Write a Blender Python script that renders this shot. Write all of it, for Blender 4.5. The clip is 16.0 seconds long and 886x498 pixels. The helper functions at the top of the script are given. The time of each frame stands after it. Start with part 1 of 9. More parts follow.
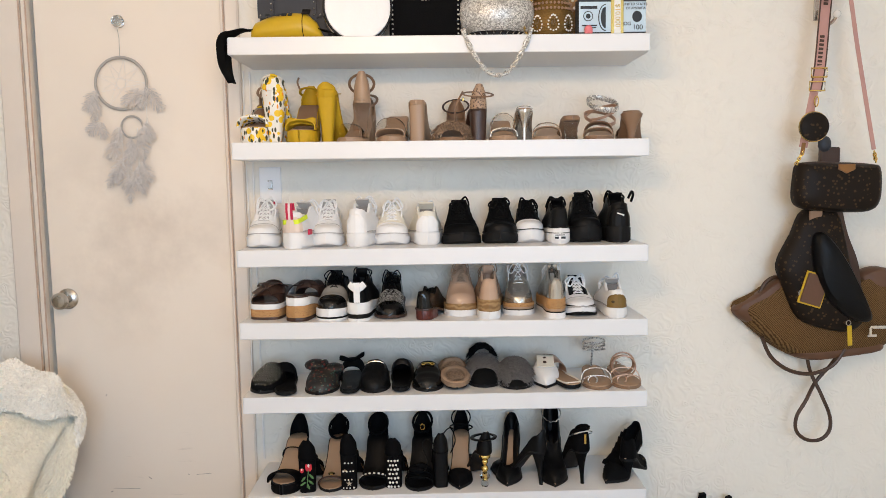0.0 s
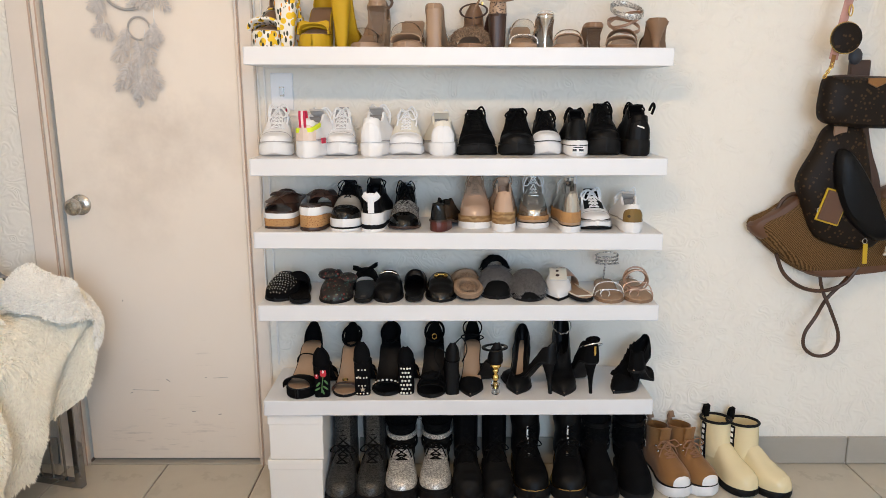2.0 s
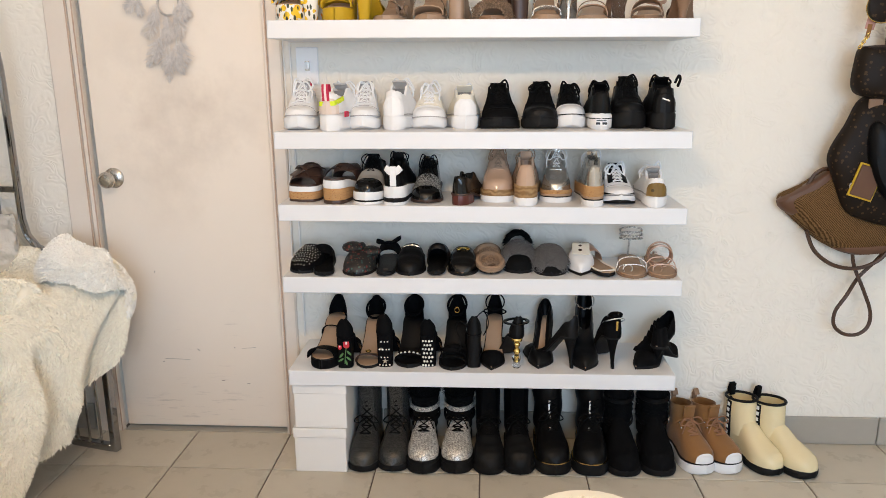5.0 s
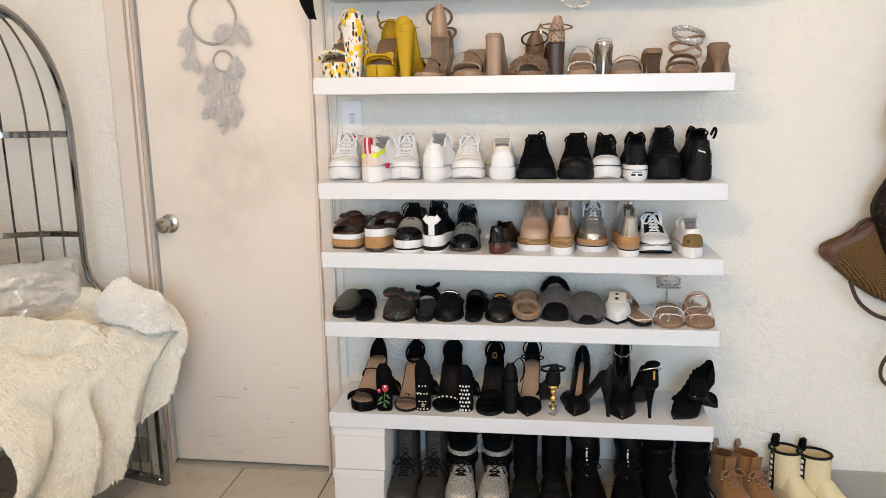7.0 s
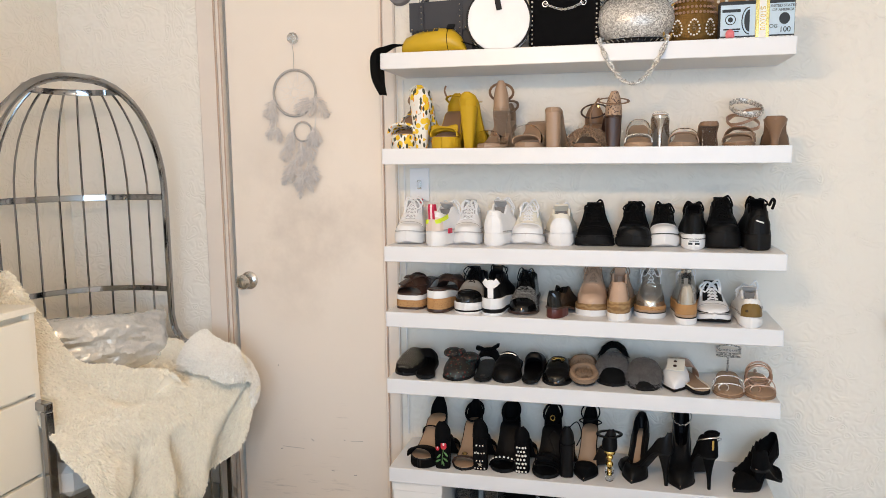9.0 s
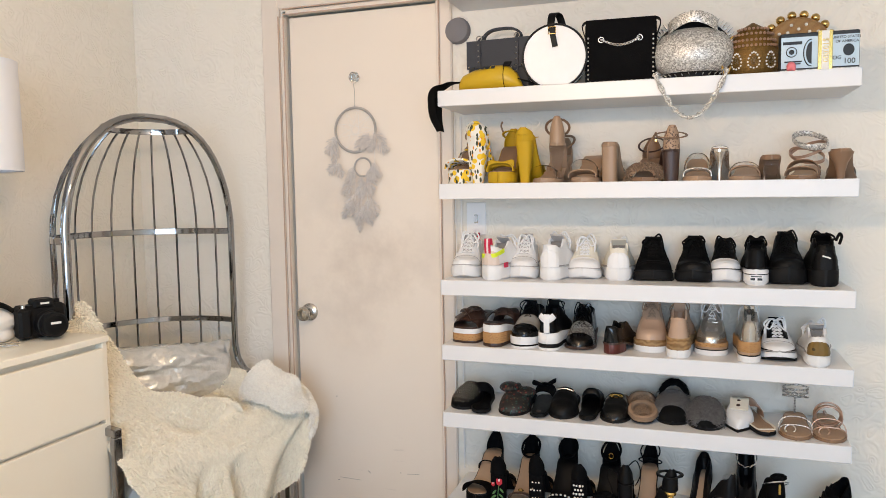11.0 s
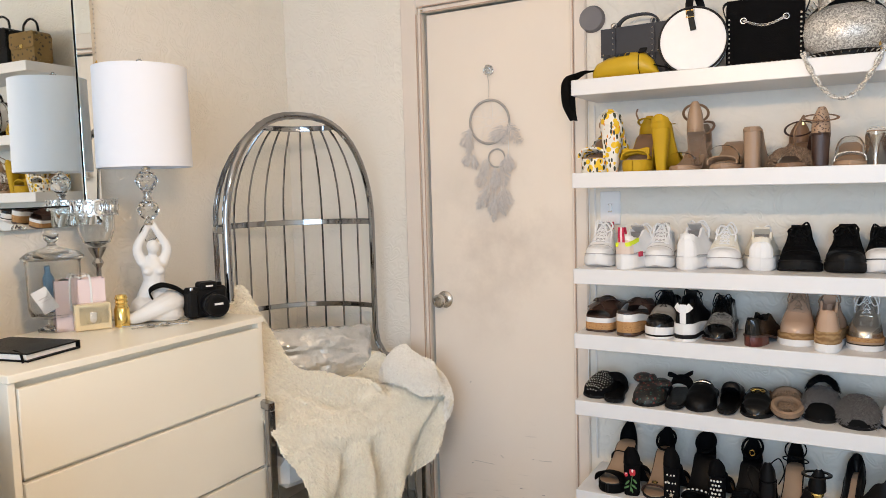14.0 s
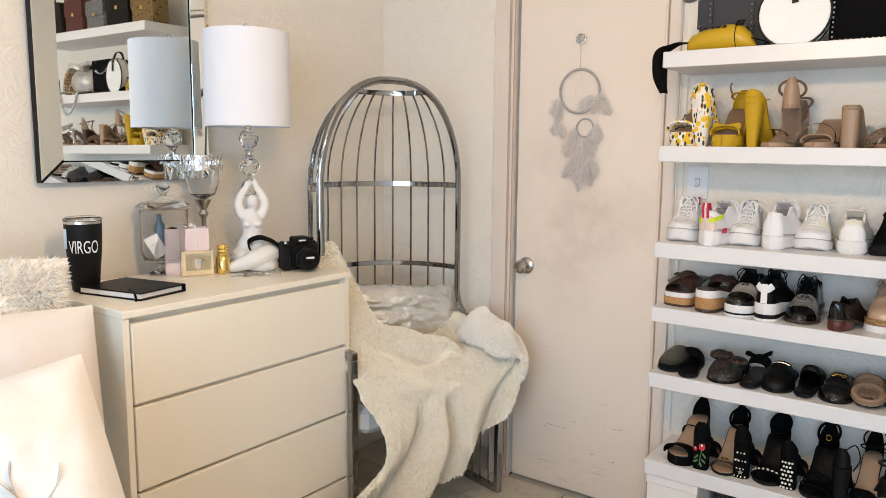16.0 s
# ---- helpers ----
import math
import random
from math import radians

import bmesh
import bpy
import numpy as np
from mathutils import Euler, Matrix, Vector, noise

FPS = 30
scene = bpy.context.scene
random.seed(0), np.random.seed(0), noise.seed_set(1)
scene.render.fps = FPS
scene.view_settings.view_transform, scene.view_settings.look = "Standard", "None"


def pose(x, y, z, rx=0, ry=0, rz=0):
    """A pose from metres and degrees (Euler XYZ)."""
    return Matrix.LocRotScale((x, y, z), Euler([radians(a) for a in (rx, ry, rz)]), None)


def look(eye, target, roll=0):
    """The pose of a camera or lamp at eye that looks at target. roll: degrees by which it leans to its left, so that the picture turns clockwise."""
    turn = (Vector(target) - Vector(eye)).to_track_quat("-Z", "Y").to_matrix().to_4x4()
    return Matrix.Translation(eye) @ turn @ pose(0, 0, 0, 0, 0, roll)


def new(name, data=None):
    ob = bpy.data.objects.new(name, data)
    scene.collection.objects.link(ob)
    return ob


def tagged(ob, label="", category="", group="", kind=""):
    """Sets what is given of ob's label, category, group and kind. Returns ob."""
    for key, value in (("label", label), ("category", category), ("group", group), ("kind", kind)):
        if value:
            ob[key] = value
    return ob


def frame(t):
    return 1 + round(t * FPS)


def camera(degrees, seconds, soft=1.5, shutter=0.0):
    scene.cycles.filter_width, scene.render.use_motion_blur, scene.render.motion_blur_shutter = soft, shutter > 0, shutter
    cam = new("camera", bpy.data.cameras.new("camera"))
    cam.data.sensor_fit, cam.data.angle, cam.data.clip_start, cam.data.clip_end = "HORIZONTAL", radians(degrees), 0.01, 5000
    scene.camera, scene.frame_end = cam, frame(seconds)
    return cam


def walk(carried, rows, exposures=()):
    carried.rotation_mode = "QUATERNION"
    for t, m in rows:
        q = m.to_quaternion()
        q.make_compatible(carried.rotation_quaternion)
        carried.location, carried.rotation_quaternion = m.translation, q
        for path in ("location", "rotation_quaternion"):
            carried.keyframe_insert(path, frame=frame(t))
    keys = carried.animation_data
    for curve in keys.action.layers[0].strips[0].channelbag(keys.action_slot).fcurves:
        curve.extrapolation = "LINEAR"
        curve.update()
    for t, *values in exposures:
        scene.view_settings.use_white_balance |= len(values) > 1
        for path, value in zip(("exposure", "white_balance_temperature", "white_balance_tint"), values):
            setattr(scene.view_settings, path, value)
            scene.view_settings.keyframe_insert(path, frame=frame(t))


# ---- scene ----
cam = camera(62.3, 16.0, 0.6)
PATH = [
    (0, (0.183, 0.108, 1.307), (0.191, 2.099, 1.122), -1.0),
    (0.5, (0.174, 0.112, 1.303), (0.18, 2.098, 1.064), -0.8),
    (1, (0.171, 0.113, 1.302), (0.17, 2.091, 1.007), -0.6),
    (1.5, (0.178, 0.117, 1.302), (0.16, 2.085, 0.945), -0.5),
    (2, (0.157, 0.125, 1.305), (0.147, 2.08, 0.882), -0.2),
    (2.5, (0.164, 0.123, 1.287), (0.138, 2.069, 0.824), -0.1),
    (3, (0.173, 0.126, 1.288), (0.13, 2.06, 0.78), -0.1),
    (5.5, (0.213, 0.108, 1.286), (0.074, 2.047, 0.819), -0.6),
    (6, (0.211, 0.103, 1.331), (0.046, 2.042, 0.869), -0.7),
    (6.5, (0.23, 0.091, 1.351), (0.021, 2.032, 0.914), -0.8),
    (7, (0.262, 0.077, 1.349), (-0.001, 2.02, 0.957), -0.9),
    (7.5, (0.29, 0.058, 1.365), (-0.027, 1.999, 1.002), -1.0),
    (8, (0.322, 0.038, 1.371), (-0.059, 1.974, 1.044), -0.9),
    (8.5, (0.334, 0.015, 1.383), (-0.099, 1.946, 1.095), -0.9),
    (9, (0.339, 0.004, 1.39), (-0.141, 1.93, 1.147), -0.7),
    (11.5, (0.362, -0.016, 1.4), (-0.324, 1.856, 1.25), -1.2),
    (12, (0.365, -0.028, 1.397), (-0.38, 1.821, 1.24), -1.5),
    (12.5, (0.388, -0.027, 1.397), (-0.441, 1.786, 1.231), -1.7),
    (13, (0.376, -0.036, 1.388), (-0.505, 1.752, 1.225), -1.8),
    (13.5, (0.381, -0.039, 1.379), (-0.552, 1.722, 1.22), -1.8),
    (14, (0.383, -0.051, 1.389), (-0.592, 1.687, 1.223), -1.6),
    (14.5, (0.388, -0.049, 1.404), (-0.639, 1.657, 1.22), -1.2),
    (15, (0.382, -0.061, 1.399), (-0.691, 1.615, 1.204), -0.6),
    (15.5, (0.419, -0.072, 1.407), (-0.715, 1.56, 1.181), -0.0),
    (16, (0.447, -0.094, 1.401), (-0.732, 1.501, 1.138), 0.5),
]
walk(cam, [(t, look(eye, target, roll)) for t, eye, target, roll in PATH],
     ((0.0, -0.02), (3.0, 0.05), (6.0, 0.09), (9.0, 0.01), (13.0, -0.06), (16.0, -0.09)))

# ---- world and light ----
FLOOR = 0.03
WALL_Y, WALL_X, EAST_X, SOUTH_Y, CEIL = 2.478, -1.80, 2.15, -2.6, 2.55
world = bpy.data.worlds.new("sky")
scene.world = world
world.use_nodes = True
wn = world.node_tree.nodes
sky = wn.new("ShaderNodeTexSky")
sky.sky_type, sky.sun_disc, sky.sun_elevation, sky.sun_rotation = "NISHITA", False, radians(40), radians(200)
world.node_tree.links.new(sky.outputs[0], wn["Background"].inputs[0])
wn["Background"].inputs[1].default_value = 0.12
scene.view_settings.exposure = 0.0


def lamp(name, kind, place, energy, colour, **more):
    data = bpy.data.lights.new(name, kind)
    data.energy, data.color = energy, colour
    if "size" in more:
        data.shape, data.size, data.size_y = "RECTANGLE", more["size"], more["size_y"]
    if "radius" in more:
        data.shadow_soft_size = more["radius"]
    ob = new(name, data)
    ob.matrix_world = place
    return ob


# daylight that comes in by the wide window behind the camera
lamp("window_daylight", "AREA", look((0.85, SOUTH_Y + 0.04, 1.45), (-0.5, 0.6, 1.15)), 92, (0.52, 0.728, 1.0), size=2.4, size_y=1.5)
# the two bulbs of the hanging ceiling lamp
for bx in (-0.19, 0.07):
    lamp("bulb_light", "POINT", pose(bx, 0.66, 1.91), 20.0, (1.0, 0.678, 0.39), radius=0.035)


# ---- materials ----
def node(nt, kind, **vals):
    n = nt.nodes.new(kind)
    for k, v in vals.items():
        n.inputs[k.replace("_", " ")].default_value = v
    return n


MATS = {}


def mat(name, col, rough=0.5, metal=0.0, var=0.12, scale=8.0, bump=0.0, bscale=60.0, coat=0.0, sheen=0.0, rand=0.0, trans=0.0, ior=1.45, col2=None, fine=0.0):
    """A surface: base colour with stains at a wide scale and grain at a fine one, and relief."""
    if name in MATS:
        return MATS[name]
    m = bpy.data.materials.new(name)
    MATS[name] = m
    m.use_nodes = True
    nt = m.node_tree
    b = nt.nodes["Principled BSDF"]
    b.inputs["Roughness"].default_value, b.inputs["Metallic"].default_value = rough, metal
    b.inputs["Coat Weight"].default_value, b.inputs["Sheen Weight"].default_value = coat, sheen
    b.inputs["Transmission Weight"].default_value, b.inputs["IOR"].default_value = trans, ior
    tc = node(nt, "ShaderNodeTexCoord")
    n1 = node(nt, "ShaderNodeTexNoise", Scale=scale, Detail=4.0, Roughness=0.6)
    nt.links.new(tc.outputs["Object"], n1.inputs["Vector"])
    ramp = node(nt, "ShaderNodeMix")
    ramp.data_type = "RGBA"
    lo = col2 or tuple(c * (1 - var) for c in col)
    hi = tuple(min(1, c * (1 + var * 0.5)) for c in col)
    ramp.inputs[6].default_value, ramp.inputs[7].default_value = (*lo, 1), (*hi, 1)
    nt.links.new(n1.outputs[0], ramp.inputs[0])
    out = ramp.outputs[2]
    if rand or fine:
        hsv = node(nt, "ShaderNodeHueSaturation")
        nt.links.new(out, hsv.inputs["Color"])
        mr = node(nt, "ShaderNodeMapRange")
        mr.inputs[3].default_value, mr.inputs[4].default_value = 1 - max(rand, fine), 1 + max(rand, fine)
        if rand:
            oi = node(nt, "ShaderNodeObjectInfo")
            nt.links.new(oi.outputs["Random"], mr.inputs[0])
        else:
            gi = node(nt, "ShaderNodeNewGeometry")
            nt.links.new(gi.outputs["Random Per Island"], mr.inputs[0])
        nt.links.new(mr.outputs[0], hsv.inputs["Value"])
        out = hsv.outputs[0]
    nt.links.new(out, b.inputs["Base Color"])
    if rough > 0.08 and not trans:
        rr = node(nt, "ShaderNodeMapRange")
        rr.inputs[3].default_value, rr.inputs[4].default_value = rough * 0.85, min(1, rough * 1.15)
        nt.links.new(n1.outputs[0], rr.inputs[0])
        nt.links.new(rr.outputs[0], b.inputs["Roughness"])
    if bump:
        n2 = node(nt, "ShaderNodeTexNoise", Scale=bscale, Detail=3.0)
        nt.links.new(tc.outputs["Object"], n2.inputs["Vector"])
        bp = node(nt, "ShaderNodeBump", Strength=bump, Distance=0.004)
        nt.links.new(n2.outputs[0], bp.inputs["Height"])
        nt.links.new(bp.outputs[0], b.inputs["Normal"])
    return m


def mat_wall():
    """Cream wall paint over a hand-stippled plaster with swirling, leaf-like ridges."""
    m = mat("wall_plaster", (0.87, 0.825, 0.74), 0.62, var=0.05, scale=1.3)
    nt = m.node_tree
    tc = node(nt, "ShaderNodeTexCoord")
    warp = node(nt, "ShaderNodeTexNoise", Scale=7.0, Detail=2.0)
    nt.links.new(tc.outputs["Object"], warp.inputs["Vector"])
    add = node(nt, "ShaderNodeVectorMath")
    add.operation = "MULTIPLY_ADD"
    add.inputs[1].default_value = (0.22, 0.22, 0.22)
    nt.links.new(warp.outputs["Color"], add.inputs[0])
    nt.links.new(tc.outputs["Object"], add.inputs[2])
    vor = node(nt, "ShaderNodeTexVoronoi", Scale=24.0)
    vor.feature = "SMOOTH_F1"
    nt.links.new(add.outputs[0], vor.inputs["Vector"])
    wave = node(nt, "ShaderNodeMath")
    wave.operation = "MULTIPLY"
    wave.inputs[1].default_value = 26.0
    nt.links.new(vor.outputs["Distance"], wave.inputs[0])
    sine = node(nt, "ShaderNodeMath")
    sine.operation = "SINE"
    nt.links.new(wave.outputs[0], sine.inputs[0])
    mask = node(nt, "ShaderNodeTexNoise", Scale=2.4, Detail=3.0)
    nt.links.new(tc.outputs["Object"], mask.inputs["Vector"])
    mr = node(nt, "ShaderNodeMapRange")
    mr.inputs[1].default_value, mr.inputs[2].default_value = 0.30, 0.72
    nt.links.new(mask.outputs[0], mr.inputs[0])
    mul = node(nt, "ShaderNodeMath")
    mul.operation = "MULTIPLY"
    nt.links.new(sine.outputs[0], mul.inputs[0])
    nt.links.new(mr.outputs[0], mul.inputs[1])
    grain = node(nt, "ShaderNodeTexNoise", Scale=120.0, Detail=3.0)
    nt.links.new(tc.outputs["Object"], grain.inputs["Vector"])
    tot = node(nt, "ShaderNodeMath")
    tot.operation = "MULTIPLY_ADD"
    tot.inputs[1].default_value = 0.5
    nt.links.new(grain.outputs[0], tot.inputs[0])
    nt.links.new(mul.outputs[0], tot.inputs[2])
    bp = node(nt, "ShaderNodeBump", Strength=0.34, Distance=0.003)
    nt.links.new(tot.outputs[0], bp.inputs["Height"])
    nt.links.new(bp.outputs[0], nt.nodes["Principled BSDF"].inputs["Normal"])
    return m


def mat_spots(name, base, spots, scale, size=0.3, rough=0.5, metal=0.0, coords="Object", stretch=(1, 1, 1)):
    """Scattered blotches of other colours on a base colour (printed cloth, sequins, prints)."""
    m = mat(name, base, rough, metal)
    nt = m.node_tree
    b = nt.nodes["Principled BSDF"]
    tc = node(nt, "ShaderNodeTexCoord")
    last = b.inputs["Base Color"].links[0].from_socket
    for i, (colour, sc, sz) in enumerate(spots):
        off = node(nt, "ShaderNodeMapping")
        off.inputs[1].default_value = (i * 3.7, i * 1.3, i * 5.1)
        off.inputs[2].default_value = (i * 0.7, i * 1.1, i * 0.5)
        off.inputs[3].default_value = stretch if i else (1, 1, 1)
        nt.links.new(tc.outputs[coords], off.inputs[0])
        v = node(nt, "ShaderNodeTexVoronoi", Scale=scale * sc)
        nt.links.new(off.outputs[0], v.inputs["Vector"])
        lt = node(nt, "ShaderNodeMath")
        lt.operation = "LESS_THAN"
        lt.inputs[1].default_value = size * sz
        nt.links.new(v.outputs["Distance"], lt.inputs[0])
        mx = node(nt, "ShaderNodeMix")
        mx.data_type = "RGBA"
        mx.inputs[7].default_value = (*colour, 1)
        nt.links.new(lt.outputs[0], mx.inputs[0])
        nt.links.new(last, mx.inputs[6])
        last = mx.outputs[2]
    nt.links.new(last, b.inputs["Base Color"])
    return m


def mat_glitter(name, dark, bright, scale=500.0, rough=0.25, metal=0.8):
    """Glitter: tiny facets that tilt each their own way."""
    m = mat(name, bright, rough, metal, var=0.2, scale=20)
    nt = m.node_tree
    b = nt.nodes["Principled BSDF"]
    tc = node(nt, "ShaderNodeTexCoord")
    v = node(nt, "ShaderNodeTexVoronoi", Scale=scale)
    nt.links.new(tc.outputs["Object"], v.inputs["Vector"])
    mx = node(nt, "ShaderNodeMix")
    mx.data_type = "RGBA"
    mx.inputs[6].default_value, mx.inputs[7].default_value = (*dark, 1), (*bright, 1)
    sep = node(nt, "ShaderNodeSeparateColor")
    nt.links.new(v.outputs["Color"], sep.inputs[0])
    nt.links.new(sep.outputs[0], mx.inputs[0])
    nt.links.new(mx.outputs[2], b.inputs["Base Color"])
    bp = node(nt, "ShaderNodeBump", Strength=0.8, Distance=0.002)
    nt.links.new(sep.outputs[1], bp.inputs["Height"])
    nt.links.new(bp.outputs[0], b.inputs["Normal"])
    return m


def mat_wave(name, c1, c2, scale, dist=2.0, rough=0.6, axis="X", kind="BANDS"):
    m = mat(name, c1, rough)
    nt = m.node_tree
    b = nt.nodes["Principled BSDF"]
    tc = node(nt, "ShaderNodeTexCoord")
    w = node(nt, "ShaderNodeTexWave", Scale=scale, Distortion=dist, Detail=2.0, Detail_Scale=1.5)
    w.bands_direction, w.wave_type = axis, kind
    nt.links.new(tc.outputs["Object"], w.inputs["Vector"])
    mx = node(nt, "ShaderNodeMix")
    mx.data_type = "RGBA"
    mx.inputs[6].default_value, mx.inputs[7].default_value = (*c1, 1), (*c2, 1)
    nt.links.new(w.outputs[0], mx.inputs[0])
    nt.links.new(mx.outputs[2], b.inputs["Base Color"])
    bp = node(nt, "ShaderNodeBump", Strength=0.4, Distance=0.002)
    nt.links.new(w.outputs[0], bp.inputs["Height"])
    nt.links.new(bp.outputs[0], b.inputs["Normal"])
    return m


WALLP = mat_wall()
WHITE = mat("white_lacquer", (0.76, 0.765, 0.78), 0.32, var=0.03, scale=5, bump=0.03, bscale=30)
CREAML = mat("cream_lacquer", (0.92, 0.875, 0.76), 0.34, var=0.03, scale=4, bump=0.03, bscale=30)
SCUFF = mat("scuff", (0.40, 0.35, 0.31), 0.7, var=0.3, scale=60)
CREAMP = mat("cream_door_paint", (0.86, 0.77, 0.67), 0.42, var=0.06, scale=2.2, bump=0.06, bscale=25)
TRIMP = mat("trim_paint", (0.80, 0.715, 0.63), 0.4, var=0.09, scale=6, bump=0.08, bscale=30)
CEILP = mat("ceiling_paint", (0.82, 0.80, 0.76), 0.8, var=0.04, bump=0.2, bscale=80)
TILE = mat("floor_tile_glaze", (0.57, 0.525, 0.44), 0.28, var=0.12, scale=9, bump=0.04, bscale=25, rand=0.05)
GROUT = mat("grout", (0.16, 0.12, 0.10), 0.9, var=0.4, scale=14, bump=0.3, bscale=200)
BASET = mat("skirting_tile", (0.42, 0.39, 0.335), 0.3, var=0.1, scale=12, bump=0.04, bscale=30, rand=0.05)
CHROME = mat("chrome", (0.36, 0.36, 0.37), 0.09, 1.0, var=0.1, scale=20)
STEEL = mat("satin_nickel", (0.55, 0.53, 0.50), 0.25, 1.0, var=0.1, scale=30)
GOLD = mat("gold_metal", (0.83, 0.60, 0.20), 0.2, 1.0, var=0.1, scale=30)
BRASS = mat("brass", (0.70, 0.48, 0.18), 0.25, 1.0, var=0.15, scale=30)
SILVER = mat("silver_metal", (0.80, 0.80, 0.80), 0.2, 1.0, var=0.1, scale=30)
BLACK = mat("black_leather", (0.0045, 0.0045, 0.005), 0.42, var=0.3, scale=20, bump=0.15, bscale=220)
BLACKM = mat("black_suede", (0.0035, 0.0035, 0.004), 0.85, var=0.3, scale=25, bump=0.2, bscale=350, sheen=0.0)
BLACKP = mat("black_patent", (0.005, 0.005, 0.005), 0.12, var=0.2, scale=20)
BLACKR = mat("black_rubber", (0.009, 0.009, 0.0095), 0.55, var=0.3, scale=30, bump=0.1, bscale=120)
BLACKC = mat("black_cord", (0.006, 0.006, 0.006), 0.8, var=0.2)
WHITEL = mat("white_leather", (0.83, 0.83, 0.835), 0.42, var=0.06, scale=25, bump=0.08, bscale=180)
WHITER = mat("white_rubber", (0.81, 0.81, 0.81), 0.5, var=0.1, scale=18, bump=0.05, bscale=80)
WHITEC = mat("white_cord", (0.84, 0.84, 0.84), 0.8, var=0.05)
IVORY = mat("ivory_mesh", (0.80, 0.76, 0.66), 0.7, var=0.08, scale=30, bump=0.2, bscale=400)
CREAMY = mat("pale_yellow_rubber", (0.80, 0.68, 0.42), 0.22, var=0.06, scale=10)
RED = mat("red_trim", (0.55, 0.02, 0.07), 0.5)
LIME = mat("lime_trim", (0.70, 0.85, 0.03), 0.5)
PINK = mat("pink_strap", (0.52, 0.285, 0.245), 0.65, var=0.1, scale=30, bump=0.15, bscale=300)
NUDE = mat("nude_leather", (0.35, 0.235, 0.155), 0.4, var=0.12, scale=18, bump=0.06, bscale=150)
NUDEP = mat("nude_patent", (0.52, 0.36, 0.26), 0.15, var=0.1, scale=18)
TAN = mat("tan_leather", (0.25, 0.15, 0.09), 0.45, var=0.15, scale=18, bump=0.08, bscale=150)
INSOLE = mat("tan_insole", (0.40, 0.265, 0.17), 0.5, var=0.15, scale=22, bump=0.05, bscale=150)
BROWN = mat("dark_brown_leather", (0.055, 0.028, 0.020), 0.38, var=0.25, scale=20, bump=0.1, bscale=150)
OXBLOOD = mat("stacked_red_heel", (0.10, 0.022, 0.016), 0.35, var=0.25, scale=20)
SUEDE = mat("camel_suede", (0.26, 0.12, 0.035), 0.85, var=0.15, scale=30, bump=0.2, bscale=350, sheen=0.2)
YELLOW = mat("mustard_suede", (0.52, 0.325, 0.008), 0.7, var=0.12, scale=24, bump=0.12, bscale=300)
YELBAG = mat("yellow_leather", (0.56, 0.36, 0.015), 0.38, var=0.1, scale=14, bump=0.1, bscale=200)
GREYL = mat("slate_leather", (0.034, 0.037, 0.047), 0.5, var=0.12, scale=14, bump=0.12, bscale=220)
CORK = mat_spots("cork", (0.46, 0.25, 0.10), [((0.25, 0.11, 0.04), 1.0, 1.0), ((0.60, 0.37, 0.17), 1.6, 0.8)], 210, 0.28, 0.8)
WOODS = mat_wave("wood_sole", (0.38, 0.24, 0.11), (0.24, 0.13, 0.05), 22, 6, axis="Z")
LEMON = mat_spots("lemon_print", (0.80, 0.77, 0.70), [((0.80, 0.52, 0.02), 1.0, 1.15), ((0.78, 0.30, 0.02), 1.3, 0.6), ((0.05, 0.055, 0.03), 1.5, 0.9)], 42, 0.36, 0.6, stretch=(1.5, 1.0, 0.62))
FLORAL = mat_spots("floral_cloth", (0.018, 0.016, 0.016), [((0.16, 0.035, 0.03), 1.0, 0.75), ((0.03, 0.09, 0.08), 1.4, 0.7), ((0.20, 0.15, 0.09), 1.7, 0.5)], 60, 0.36, 0.45)
MONO = mat_spots("monogram_canvas", (0.017, 0.012, 0.009), [((0.060, 0.036, 0.017), 1.0, 1.0), ((0.017, 0.012, 0.009), 1.0, 0.5)], 68, 0.28, 0.45)
MONOB = mat_spots("monogram_tan", (0.20, 0.12, 0.03), [((0.05, 0.03, 0.01), 1.0, 1.0), ((0.20, 0.12, 0.03), 1.0, 0.55)], 45, 0.3, 0.45)
HOUND = mat_spots("houndstooth", (0.30, 0.30, 0.29), [((0.010, 0.010, 0.010), 1.0, 1.2)], 330, 0.42, 0.7)
SNAKE = mat_spots("snake_print", (0.40, 0.27, 0.18), [((0.07, 0.04, 0.03), 1.0, 1.0)], 160, 0.36, 0.5)
GLITD = mat_glitter("dark_glitter", (0.012, 0.012, 0.012), (0.13, 0.125, 0.115), 430, 0.3, 0.5)
GLITS = mat_glitter("silver_glitter", (0.22, 0.21, 0.19), (0.98, 0.95, 0.90), 330, 0.4, 0.45)
GLITW = mat_glitter("crystal_mesh", (0.28, 0.27, 0.25), (0.86, 0.84, 0.80), 300, 0.4, 0.35)
SILVL = mat("silver_leather", (0.62, 0.60, 0.56), 0.22, 0.9, var=0.15, scale=22, bump=0.1, bscale=90)
ROSEG = mat("rose_gold_leather", (0.50, 0.33, 0.24), 0.3, 0.5, var=0.12, scale=22)
GLASS = mat("clear_glass", (0.97, 0.98, 0.98), 0.02, trans=1.0, ior=1.45, var=0.0)
ACRYL = mat("clear_acrylic", (0.93, 0.92, 0.93), 0.04, trans=1.0, ior=1.25, var=0.0)
VINYL = mat("clear_vinyl", (0.96, 0.94, 0.91), 0.05, trans=1.0, ior=1.04, var=0.0)
MIRROR = mat("mirror_glass", (0.86, 0.90, 0.89), 0.015, 1.0, var=0.0)
